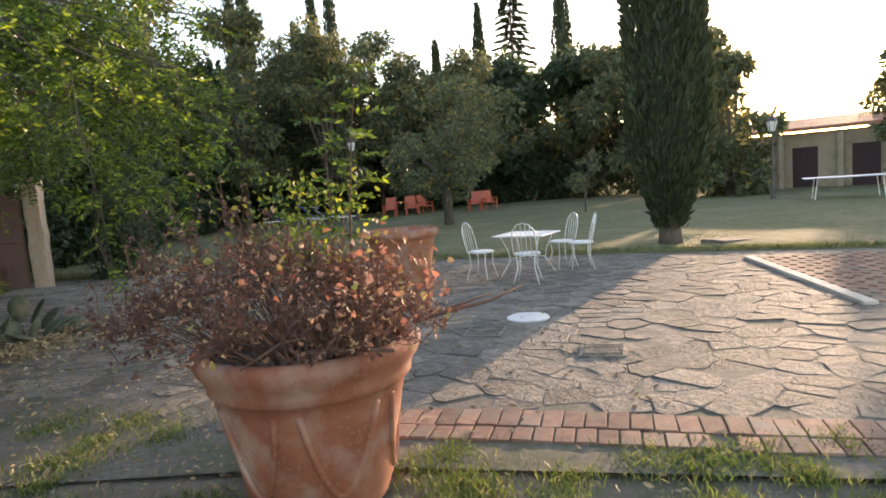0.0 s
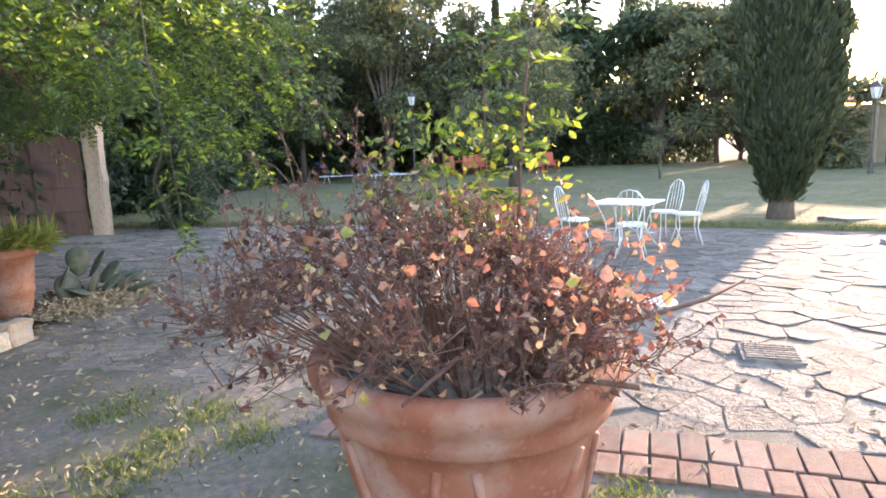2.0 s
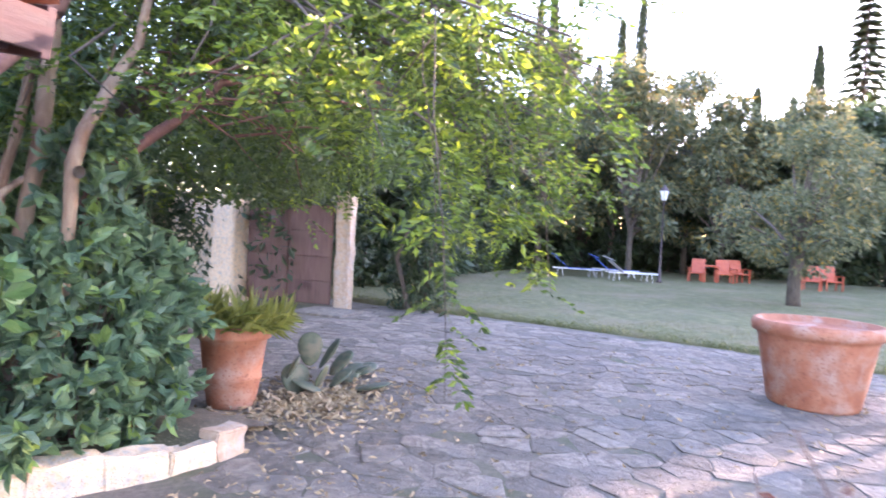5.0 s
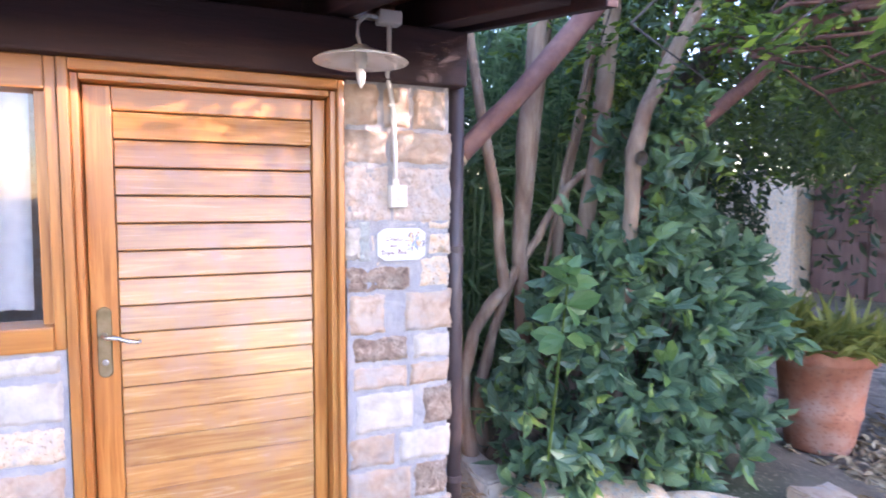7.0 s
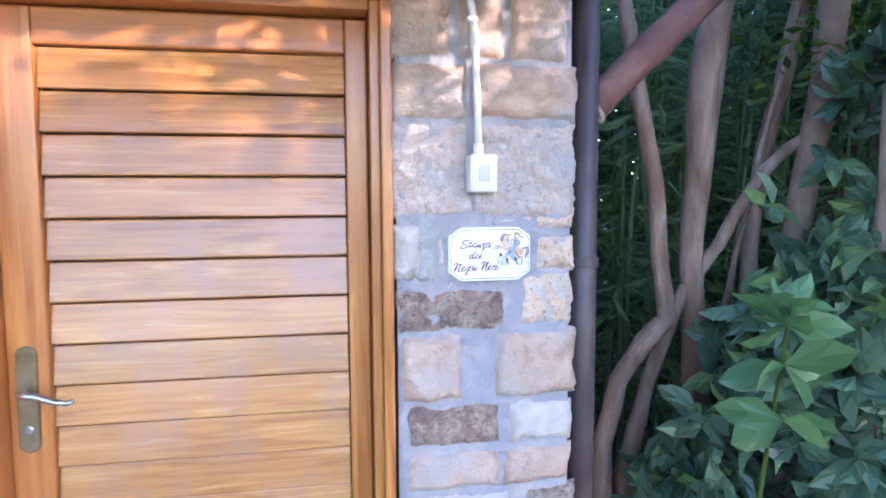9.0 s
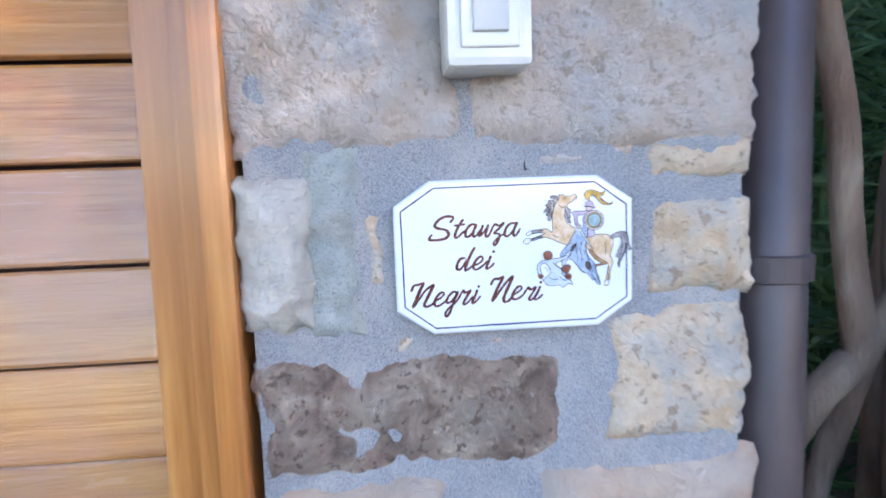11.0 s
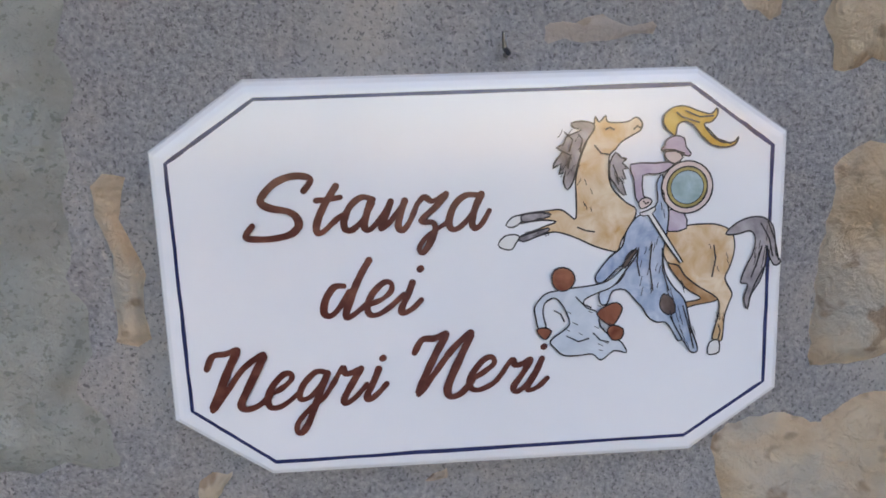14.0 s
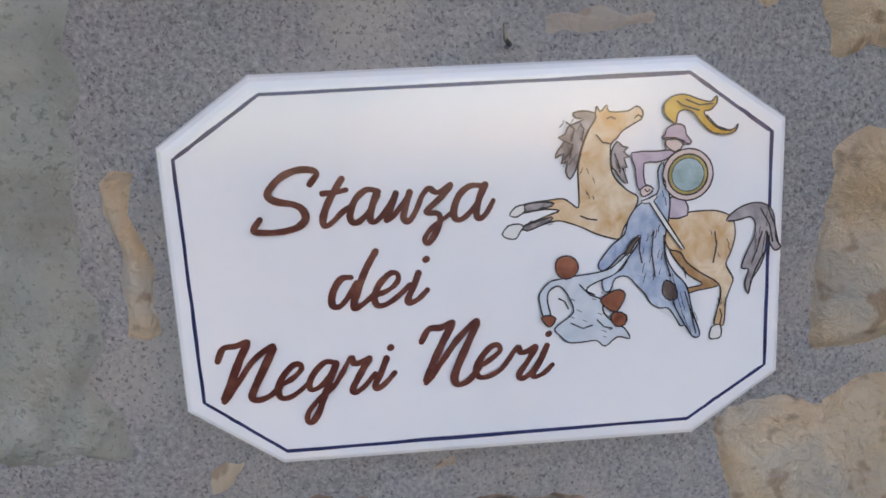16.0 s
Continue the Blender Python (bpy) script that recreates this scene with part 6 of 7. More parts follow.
# ---- table and chairs ----
def build_table():
    t = thing("garden_table", "white painted iron garden table with slatted metal top", "table", (5.87, -6.8, 0.0))
    t.rotation_euler = (0, 0, radians(55))
    part("table_rim", Geo().tube([(-0.42, -0.4, 0.655), (0.42, -0.4, 0.655), (0.42, 0.4, 0.655), (-0.42, 0.4, 0.655), (-0.42, -0.4, 0.655)], 0.012, 8), M_IRONWHITE, t)
    for i in range(12):
        x = -0.385 + 0.07 * i
        part("table_slat", Geo().box(x - 0.032, x + 0.032, -0.395, 0.395, 0.654, 0.664, 0.003), M_IRONWHITE, t)
    for sx in (-1, 1):
        for sy in (-1, 1):
            part("leg", Geo().tube([(0.33 * sx, 0.31 * sy, 0.65), (0.24 * sx, 0.22 * sy, 0.4), (0.22 * sx, 0.2 * sy, 0.25), (0.34 * sx, 0.32 * sy, 0.0)], 0.01, 8), M_IRONWHITE, t, smooth=True)
    part("stretcher", Geo().tube([(-0.22, -0.2, 0.27), (0, 0, 0.3), (0.22, 0.2, 0.27)], 0.007, 6), M_IRONWHITE, t)
    part("stretcher", Geo().tube([(-0.22, 0.2, 0.27), (0, 0, 0.3), (0.22, -0.2, 0.27)], 0.007, 6), M_IRONWHITE, t)


def build_chairs():
    c = thing("garden_chair", "white painted iron garden chair with round seat and barred hoop back", "chair", (5.75, -6.02, 0.0), "chairs round the garden table")
    part("seat", Geo().lathe([(0, 0.435), (0.16, 0.44), (0.19, 0.442), (0.2, 0.45), (0.19, 0.458), (0.16, 0.452), (0, 0.448)], 28), M_IRONWHITE, c, smooth=True)
    part("seat_ring", Geo().tube([(0.2 * math.cos(a * 0.2618), 0.2 * math.sin(a * 0.2618), 0.436) for a in range(25)], 0.008, 6), M_IRONWHITE, c)
    hoop = [(-0.17, 0.15, 0.44), (-0.18, 0.2, 0.65), (-0.16, 0.235, 0.8), (-0.09, 0.255, 0.89), (0, 0.26, 0.915), (0.09, 0.255, 0.89), (0.16, 0.235, 0.8), (0.18, 0.2, 0.65), (0.17, 0.15, 0.44)]
    part("back_hoop", Geo().tube(hoop, 0.009, 8), M_IRONWHITE, c, smooth=True)
    for x in (-0.1, -0.035, 0.035, 0.1):
        top = 0.9 - 3.0 * x * x
        part("back_bar", Geo().tube([(x, 0.17, 0.445), (x, 0.215, 0.66), (x, 0.252, top)], 0.005, 6), M_IRONWHITE, c, smooth=True)
    for x, y in ((-0.14, -0.14), (0.14, -0.14), (-0.14, 0.14), (0.14, 0.14)):
        part("leg", Geo().tube([(x, y, 0.44), (x * 0.9, y * 0.9, 0.25), (x * 1.35, y * 1.35, 0.0)], 0.009, 7), M_IRONWHITE, c, smooth=True)
    c.rotation_euler = (0, 0, radians(-35))
    for x, y, a in ((5.05, -6.62, 68), (5.98, -7.72, 170), (6.35, -7.5, 195)):
        copy_thing(c, pose(x, y, 0, 0, 0, a))


build_table()
build_chairs()

# ---- garden beyond ----
def column_tree(name, label, at, rad, h, n, size, seed, m=L_CYPRESS, z0=0.35, cat="cypress"):
    """A columnar cypress: trunk, added light-blocking core and upswept sprays with a broken outline."""
    r = np.random.default_rng(seed)
    t = thing(name, label, cat, at)
    part("trunk", Geo().tube([(0, 0, -0.2), (0.02, 0.0, 0.3), (0, 0, h * 0.5), (0, 0, h * 0.97)], [rad * 0.36, rad * 0.27, rad * 0.18, 0.01], 12), M_DARKBARK, t, smooth=True)
    f = r.random(n) ** 0.85
    width = rad * np.minimum(1, 0.34 + f * h * 0.42) * np.clip((1 - f) * 3.2, 0.04, 1) ** 0.7
    a = r.uniform(0, 6.283, n)
    lump = np.array([1 + 0.16 * noise.noise((math.cos(x) * 1.6, math.sin(x) * 1.6, z * h * 0.6 + seed)) for x, z in zip(a, f)])
    rr = width * lump * (0.62 + 0.38 * r.random(n) ** 0.4)
    p = np.stack([rr * np.cos(a), rr * np.sin(a), z0 + f * (h - z0)], 1)
    d = np.stack([np.cos(a) * 0.35, np.sin(a) * 0.35, np.ones(n)], 1) + r.normal(size=(n, 3)) * 0.28
    g = Geo()
    quad_leaves(g, p, d, size * r.uniform(0.6, 1.3, n), 0.36, r)
    core = Geo().lathe([(0.02, z0 + 0.1)] + [(rad * 0.66 * min(1, 0.34 + q * h * 0.42) * min(1, (1 - q) * 3.0) ** 0.7, z0 + q * (h - z0)) for q in (0.03, 0.08, 0.15, 0.3, 0.5, 0.7, 0.85, 0.93)] + [(0.01, h * 0.97)], 14, wob=0.12)
    part("light_block_core", core, M_DARKBARK if rad > 1.5 else L_CYPRESS, t, smooth=True)
    part("crown", g, m, t)
    return t


def crown_tree(name, label, at, h, spread, n, leaf, m, seed, bare=0.3, cat="tree", clumps=26, trunk=0.16, light=0.5):
    """A tapering trunk that forks into limbs, with leaf clumps round their ends."""
    r = np.random.default_rng(seed)
    t = thing(name, label, cat, at)
    st, g = Geo(), Geo()
    fork = h * bare
    part("trunk", Geo().tube([(0, 0, -0.2), (0.05, 0.03, fork * 0.5), (0, 0, fork), (0.05, -0.05, h * 0.6)], [trunk, trunk * 0.8, trunk * 0.7, trunk * 0.3], 9), M_DARKBARK, t, smooth=True)
    per = n // clumps
    for i in range(clumps):
        a, f = r.uniform(0, 6.283), r.random() ** 0.5
        zz = r.uniform(bare, 1.0)
        w = math.sin(math.pi * min(1, 0.18 + 0.78 * (zz - bare) / (1 - bare))) ** 0.6
        c = np.array([spread * f * w * math.cos(a), spread * f * w * math.sin(a), h * zz * 0.93])
        st.tube([(0, 0, fork * r.uniform(0.8, 1.1)), tuple(c * np.array([0.45, 0.45, 0.5]) + np.array([0, 0, fork * 0.5])), tuple(c)], [trunk * 0.4, trunk * 0.2, 0.012], 5, False)
        k = per
        size = spread * r.uniform(0.2, 0.38)
        p = c + ball(r, k, (size, size, size * 0.75), 0.35)
        d = (p - c) + r.normal(size=(k, 3)) * size * 0.7 + np.array([0, 0, -size * 0.5])
        quad_leaves(g, p, d, leaf * r.uniform(0.55, 1.35, k), 0.42, r)
    tagged(part("limb_mass", st, M_DARKBARK, t), kind="stuff")
    part("crown", g, m, t)
    return t


column_tree("cypress_tree", "tall dense dark green cypress at the edge of the paving", (7.75, -10.05, 0.0), 0.76, 11.5, 30000, 0.16, 1)
root = thing("tree_stone", "flat grey stone slab lying by the cypress", "stone", (7.3, -11.0, 0.03))
part("slab", Geo().box(-0.22, 0.3, -0.45, 0.45, -0.04, 0.09, 0.025, Matrix.Rotation(0.4, 4, "Z") @ Matrix.Rotation(0.06, 4, "X")), M_FLAG, root)

# dark belt of evergreens along the far side of the lawn, left part
belt = [(14.0, 5.5, 5.5, 2.4), (17.5, 5.8, 6.5, 2.6), (21.0, 6.5, 7.5, 2.8), (25.5, 6.2, 8.0, 3.0), (29.5, 4.5, 8.5, 3.2), (33.0, 1.5, 9.0, 3.4), (35.0, -2.0, 8.0, 3.2), (36.0, -5.5, 8.0, 3.2), (36.5, -9.0, 8.5, 3.4), (36.0, -12.5, 9.0, 3.4), (35.0, -16.0, 9.5, 3.6)]
for i, (x, y, h, sp) in enumerate(belt):
    crown_tree("evergreen_tree", "dense dark evergreen tree at the edge of the lawn", (x, y, 0), h, sp, 9000, 0.3 + 0.006 * x, L_DARK, 100 + i, 0.04, clumps=34)
for i in range(6):
    hedge("evergreen_hedge", "dark shady undergrowth under the trees", (15 + 4.3 * i, 4.6 - 0.15 * i * i, 0), (2.4, 0.8, 2.4), 3000, 0.26, L_DARK, 140 + i)
for i in range(7):
    h = hedge("evergreen_hedge", "dark shady undergrowth under the trees", (34.3 - 0.1 * i, 0.5 - 3.1 * i, 0), (1.9, 0.9, 2.6), 2600, 0.3, L_DARK, 160 + i)
    h.rotation_euler = (0, 0, radians(88))
# taller, lighter trees standing behind and between
for i, (x, y, h, sp, m) in enumerate([(20, 10, 12.5, 3.4, L_OLIVE), (25, 9.5, 13.5, 3.6, L_OLIVE), (30, 8.0, 13, 3.6, L_OLIVE), (26, 2.2, 10.8, 2.5, L_OLIVE), (31, -0.5, 11.4, 3.0, L_OLIVE), (27.5, -1.6, 9.6, 2.3, L_OLIVE), (33, -4.0, 10.6, 2.8, L_OLIVE), (30, -5.5, 8.6, 2.8, L_OLIVE), (31, -9.0, 8.8, 2.8, L_OLIVE)]):
    crown_tree("garden_tree", "tall light-leaved tree with grey-green and yellowing leaves", (x, y, 0), h, sp, 8500, 0.28, m, 200 + i, 0.22, clumps=30)
crown_tree("olive_tree", "old olive tree with a forked trunk on the lawn", (18.3, -6.6, 0), 5.2, 2.2, 7000, 0.17, L_OLIVE, 231, 0.3, clumps=26, trunk=0.2)
crown_tree("young_tree", "thin young tree with bare forked trunk on the lawn", (19.5, -12.0, 0), 2.6, 0.7, 500, 0.12, L_OLIVE, 232, 0.4, clumps=8, trunk=0.05)
# trees towards the sun, set to shape its shade; (34.5, -24.0) an added blocker
for i, (x, y, h, sp, n) in enumerate([(31, -19, 9.0, 3.5, 11000), (30.3, -21.3, 9.6, 2.6, 11500), (33.5, -21.5, 9.4, 3.0, 9000), (33, -16.5, 9.0, 3.3, 9500), (22.9, -19.6, 6.5, 1.8, 7000), (34.5, -24.0, 10.4, 2.7, 11000), (19.2, -25.6, 7.6, 1.7, 7000)]):
    crown_tree("shade_tree", "tall leafy tree on the sunny side, sized and placed for its shade", (x, y, 0), h, sp, n, 0.34, L_OLIVE, 260 + i, 0.2 if i < 2 else 0.06, clumps=34)
for i, (x, y, h, sp) in enumerate([(24.5, -31.0, 6.2, 2.8), (22.0, -36.0, 9.5, 3.6), (17.0, -36.0, 10.5, 3.8), (28, -35, 5.0, 2.4)]):
    crown_tree("sunlit_tree", "leafy tree with the low sun behind it", (x, y, 0), h, sp, 4500, 0.3, L_OLIVE, 280 + i, 0.12, clumps=24)


def far_cypresses():
    spec = [(52, 7.0, 22, 0.6), (58, 9.5, 24, 0.6), (60, 4.0, 18, 0.55), (57, 1.8, 21, 0.6), (57, 0.1, 23, 0.6), (60, -9.8, 15.5, 0.55), (55, -13.5, 17.5, 0.6), (58, -12.3, 14, 0.5), (52, -20.5, 19, 0.9)]
    for i, (x, y, h, rad) in enumerate(spec):
        column_tree("far_cypress", "slender dark cypress standing beyond the garden", (x, y, 0), rad, h, 3000, 0.42, 300 + i)
    # one layered conifer
    t = thing("conifer", "dark conifer with tiered drooping boughs beyond the garden", "conifer", (55, -16.6, 0))
    r = np.random.default_rng(9)
    part("trunk", Geo().tube([(0, 0, 0), (0, 0, 22)], [0.3, 0.03], 8), M_DARKBARK, t)
    g = Geo()
    for k in range(24):
        z = 7 + 15 * k / 24
        w = 3.0 * (1 - k / 24) + 0.2
        n = 150
        a = r.uniform(0, 6.283, n)
        f = r.random(n) ** 0.5 * w * (0.6 + 0.4 * np.sin(a * 5 + k))
        quad_leaves(g, np.stack([f * np.cos(a), f * np.sin(a), z - 0.25 * f], 1), np.stack([np.cos(a), np.sin(a), np.full(n, -0.5)], 1), r.uniform(0.4, 0.8, n), 0.4, r)
    part("crown", g, L_CYPRESS, t)


far_cypresses()


def build_lantern(at, h, label):
    t = thing("street_lamp", label, "lamp post", at)
    iron = M_PIPE
    part("post", Geo().lathe([(0, 0), (0.11, 0), (0.11, 0.08), (0.07, 0.14), (0.06, 0.5), (0.035, 0.6), (0.03, h - 0.5), (0.045, h - 0.42), (0.03, h - 0.38), (0, h - 0.38)], 14), iron, t, smooth=True)
    glass = mat("milky_glass", [(0.62, 0.62, 0.58), (0.68, 0.68, 0.64), (0.72, 0.72, 0.68)], 8.0, None, 1, 0.25, 0)
    lan = part("lantern", Geo().lathe([(0.0, h - 0.36), (0.11, h - 0.34), (0.19, h), (0.19, h + 0.01)], 6), glass, t, "white glazed lantern")
    part("cap", Geo().lathe([(0.22, h + 0.01), (0.21, h + 0.03), (0.06, h + 0.17), (0.03, h + 0.24), (0, h + 0.26)], 6), iron, lan)
    for k in range(6):
        a = k * 1.0472
        part("glazing_bar", Geo().tube([(0.113 * math.cos(a), 0.113 * math.sin(a), h - 0.34), (0.193 * math.cos(a), 0.193 * math.sin(a), h)], 0.008, 5), iron, lan)


build_lantern((24.4, -2.95, 0.03), 3.6, "black iron garden lamp post with a white lantern")
build_lantern((18.4, -18.8, 0.03), 2.9, "black iron garden lamp post with a pale lantern")


def build_loungers():
    blue = mat("blue_mesh_fabric", [(0.02, 0.07, 0.3), (0.035, 0.1, 0.4), (0.05, 0.14, 0.48)], 25.0, None, 1, 0.7, 0.2, 150, 0.002)
    white = mat("white_mesh_fabric", [(0.62, 0.62, 0.62), (0.7, 0.7, 0.7), (0.74, 0.74, 0.74)], 25.0, None, 1, 0.7, 0.2, 150, 0.002)

    def lounger(at, turn, m, label):
        t = thing("sun_lounger", label, "lounger", at)
        for y in (-0.33, 0.33):
            part("side_rail", Geo().tube([(-0.95, y, 0.32), (0.95, y, 0.32)], 0.018, 8), M_IRONWHITE, t)
            part("leg", Geo().tube([(-0.7, y, 0.32), (-0.78, y, 0.0), (-0.5, y, 0.0), (-0.58, y, 0.32)], 0.014, 6), M_IRONWHITE, t)
            part("leg", Geo().tube([(0.58, y, 0.32), (0.5, y, 0.0), (0.78, y, 0.0), (0.7, y, 0.32)], 0.014, 6), M_IRONWHITE, t)
        part("bed", Geo().box(-0.3, 0.95, -0.32, 0.32, 0.325, 0.34, 0.004), m, t)
        part("backrest", Geo().box(-0.72, 0, -0.32, 0.32, -0.008, 0.008, 0.004, Matrix.Translation((-0.3, 0, 0.335)) @ Matrix.Rotation(radians(38), 4, "Y")), m, t)
        part("sun_flap", Geo().box(-0.25, 0.2, -0.32, 0.32, -0.006, 0.006, 0.003, Matrix.Translation((-0.88, 0, 0.85)) @ Matrix.Rotation(radians(20), 4, "Y")), m, t)
        t.rotation_euler = (0, 0, turn)
    lounger((24.6, 0.3, 0.06), radians(-80), blue, "blue fabric sun lounger with raised back on the lawn")
    lounger((24.0, -1.9, 0.06), radians(-70), white, "white sun lounger with raised back on the lawn")
    lounger((25.6, -1.2, 0.06), radians(-85), blue, "blue fabric sun lounger farther back on the lawn")


build_loungers()


def build_red_chairs():
    red = mat("orange_red_plastic", [(0.42, 0.07, 0.03), (0.5, 0.1, 0.045), (0.55, 0.13, 0.06)], 9.0, None, 1, 0.5, 0.1, 60, 0.002)
    c = thing("deck_chair", "orange-red garden armchair on the lawn", "chair", (27.0, -4.4, 0.05), "red garden armchairs")
    part("seat", Geo().box(-0.27, 0.27, -0.26, 0.26, 0.36, 0.41, 0.015), red, c)
    part("backrest", Geo().box(-0.27, 0.27, -0.02, 0.03, 0.0, 0.62, 0.015, Matrix.Translation((0, 0.26, 0.38)) @ Matrix.Rotation(radians(-16), 4, "X")), red, c)
    for x in (-0.3, 0.3):
        part("armrest", Geo().box(x - 0.035, x + 0.035, -0.28, 0.3, 0.58, 0.61, 0.01), red, c)
        for y in (-0.24, 0.24):
            part("leg", Geo().box(x - 0.025, x + 0.025, y - 0.025, y + 0.025, 0, 0.59, 0.006), red, c)
    c.rotation_euler = (0, 0, radians(-100))
    for x, y, a in ((27.4, -5.5, -80), (28.5, -6.2, -60), (26.6, -8.6, -110), (27.2, -9.4, -75)):
        copy_thing(c, pose(x, y, 0.05, 0, 0, a))
    t = thing("garden_bench_table", "low orange-red garden table between the armchairs", "table", (27.9, -4.9, 0.05))
    part("tabletop", Geo().box(-0.6, 0.6, -0.4, 0.4, 0.66, 0.71, 0.01), red, t)
    for x in (-0.5, 0.5):
        for y in (-0.3, 0.3):
            part("leg", Geo().box(x - 0.03, x + 0.03, y - 0.03, y + 0.03, 0, 0.66), red, t)


build_red_chairs()


def build_far_house():
    h = thing("farm_building", "low cream farm building with tiled roof and dark openings", "house", (24.5, -25.5, 0))
    cream = mat("cream_render", [(0.28, 0.22, 0.16), (0.34, 0.28, 0.2), (0.4, 0.33, 0.25)], 3.0, (0.4, 0.33, 0.25), 1.0, 0.9, 0.3, 30, 0.01)
    part("wall", Geo().box(-5, 5, 0, 0.35, -0.1, 2.7).box(-5, -4.65, -4, 0, -0.1, 2.7).box(4.65, 5, -4, 0, -0.1, 2.7).box(-5, 5, -4.35, -4, -0.1, 2.7), cream, h)
    part("roof", Geo().box(-5.3, 5.3, -4.9, 0.9, -0.09, 0.09, 0.02, Matrix.Translation((0, 0, 2.95)) @ Matrix.Rotation(radians(-7), 4, "X")), M_TERRA, h, "terracotta tiled lean-to roof")
    for i in range(4):
        x = -4.0 + 2.5 * i
        # dark panel on the wall face stands in for the opening's shade
        w = part("opening", Geo().box(x - 0.55, x + 0.55, 0.352, 0.37, 0.05, 2.0, 0.01), M_DARKWOOD, h, "flat dark panel standing in for a shaded opening")
        part("post", Geo().box(x + 0.8, x + 1.05, 0.6, 0.85, 0, 2.6, 0.02), cream, h)
    h.rotation_euler = (0, 0, radians(42))
    t = thing("table_tennis_table", "blue table tennis table on the lawn", "table", (16.1, -20.0, 0.05))
    part("tabletop", Geo().box(-1.3, 1.3, -0.75, 0.75, 0.73, 0.76, 0.006), mat("blue_board", [(0.25, 0.32, 0.45), (0.3, 0.38, 0.52), (0.34, 0.42, 0.56)], 6.0, None, 1, 0.4, 0), t)
    for x in (-1.0, 1.0):
        for y in (-0.55, 0.55):
            part("leg", Geo().tube([(x, y, 0), (x * 0.92, y, 0.73)], 0.02, 6), M_IRONWHITE, t)
    t.rotation_euler = (0, 0, radians(60))


build_far_house()


def build_dead_palm():
    p = thing("dry_stump", "dead tree stump shaggy with dry brown fronds on the lawn edge", "stump", (15.0, 3.4, 0.0))
    part("trunk", Geo().lathe([(0, 0), (0.3, 0), (0.25, 0.3), (0.2, 0.8), (0.12, 1.15), (0, 1.2)], 14, wob=0.1), M_DARKBARK, p, smooth=True)
    r = np.random.default_rng(12)
    g = Geo()
    n = 260
    a = r.uniform(0, 6.283, n)
    z = r.uniform(0.3, 1.2, n)
    leaf_blades(g, np.stack([0.2 * np.cos(a), 0.2 * np.sin(a), z], 1), np.stack([np.cos(a), np.sin(a), r.uniform(-1.6, -0.2, n)], 1), r.uniform(0.3, 0.7, n), 0.07, 0.1, r, 0.3)
    part("dry_foliage", g, M_LIT, p)


build_dead_palm()


# ---- grass ----
def grass(name, label, n, area, length, seed, m=L_GRASS):
    r = np.random.default_rng(seed)
    p = area(r, n)
    n = len(p)
    d = np.stack([r.normal(size=n) * 0.45, r.normal(size=n) * 0.45, np.ones(n)], 1)
    side = unit(np.cross(d, r.normal(size=(n, 3))))
    L = (length * r.uniform(0.5, 1.4, n))[:, None]
    w = 0.07
    bend = unit(np.stack([r.normal(size=n), r.normal(size=n), np.zeros(n)], 1))
    v = np.stack([p - side * L * w, p + side * L * w, p + d * L * 0.6 + side * L * w * 0.7, p + d * L * 0.6 - side * L * w * 0.7, p + d * L + bend * L * 0.35], 1)
    g = Geo().arrays(v, [(0, 1, 2, 3), (3, 2, 4)])
    tagged(part(name, g, m, None, label), category="grass", kind="stuff")


def tufts(centres, spread, k):
    def area(r, n):
        out = []
        for cx, cy, q in centres:
            m = int(k * q)
            out.append(np.stack([cx + r.normal(size=m) * spread * q, cy + r.normal(size=m) * spread * q, np.full(m, -0.012)], 1))
        return np.concatenate(out)
    return area


def lawn_area(r, n):
    y = r.uniform(-20, 6, n * 2)
    x = np.array([lawn_x(q) for q in y]) + 0.1 + r.random(n * 2) ** 1.8 * 16
    keep = np.array([noise.noise((a * 0.6, b * 0.6, 9)) > -0.25 for a, b in zip(x, y)])
    x, y = x[keep][:n], y[keep][:n]
    return np.stack([x, y, np.full(len(x), 0.03)], 1)


def fringe(r, n):
    y = r.uniform(-16, 5, n)
    x = np.array([lawn_x(q) for q in y]) + np.abs(r.normal(size=n)) * 0.25
    return np.stack([x, y, np.full(n, 0.01)], 1)


grass("lawn_grass", "short patchy green lawn grass", 60000, lawn_area, 0.055, 41)
grass("lawn_grass", "longer grass along the edge of the lawn", 12000, fringe, 0.08, 42)
gr = random.Random(6)
cent = [(-1.3 + gr.uniform(-0.35, 0.5), -7.2 + 0.22 * i + gr.uniform(-0.2, 0.2), gr.uniform(0.4, 1.2)) for i in range(12)] + [(-0.75, -4.75, 1.0), (-0.6, -4.95, 0.8), (-1.0, -4.95, 0.9)] + [(gr.uniform(-2.4, -0.9), gr.uniform(-4.3, -2.6), gr.uniform(0.6, 1.6)) for i in range(16)] + [(gr.uniform(-3, -1.2), gr.uniform(-7.5, -4.8), gr.uniform(0.5, 1.3)) for i in range(22)]
cent += [(gr.uniform(-1.0, 0.8), gr.uniform(-3.9, -2.0), gr.uniform(0.5, 1.3)) for i in range(16)]
grass("grass_tufts", "tufts of green grass in the earth beside the brick edging", 0, tufts(cent, 0.12, 330), 0.05, 43, L_TUFT)

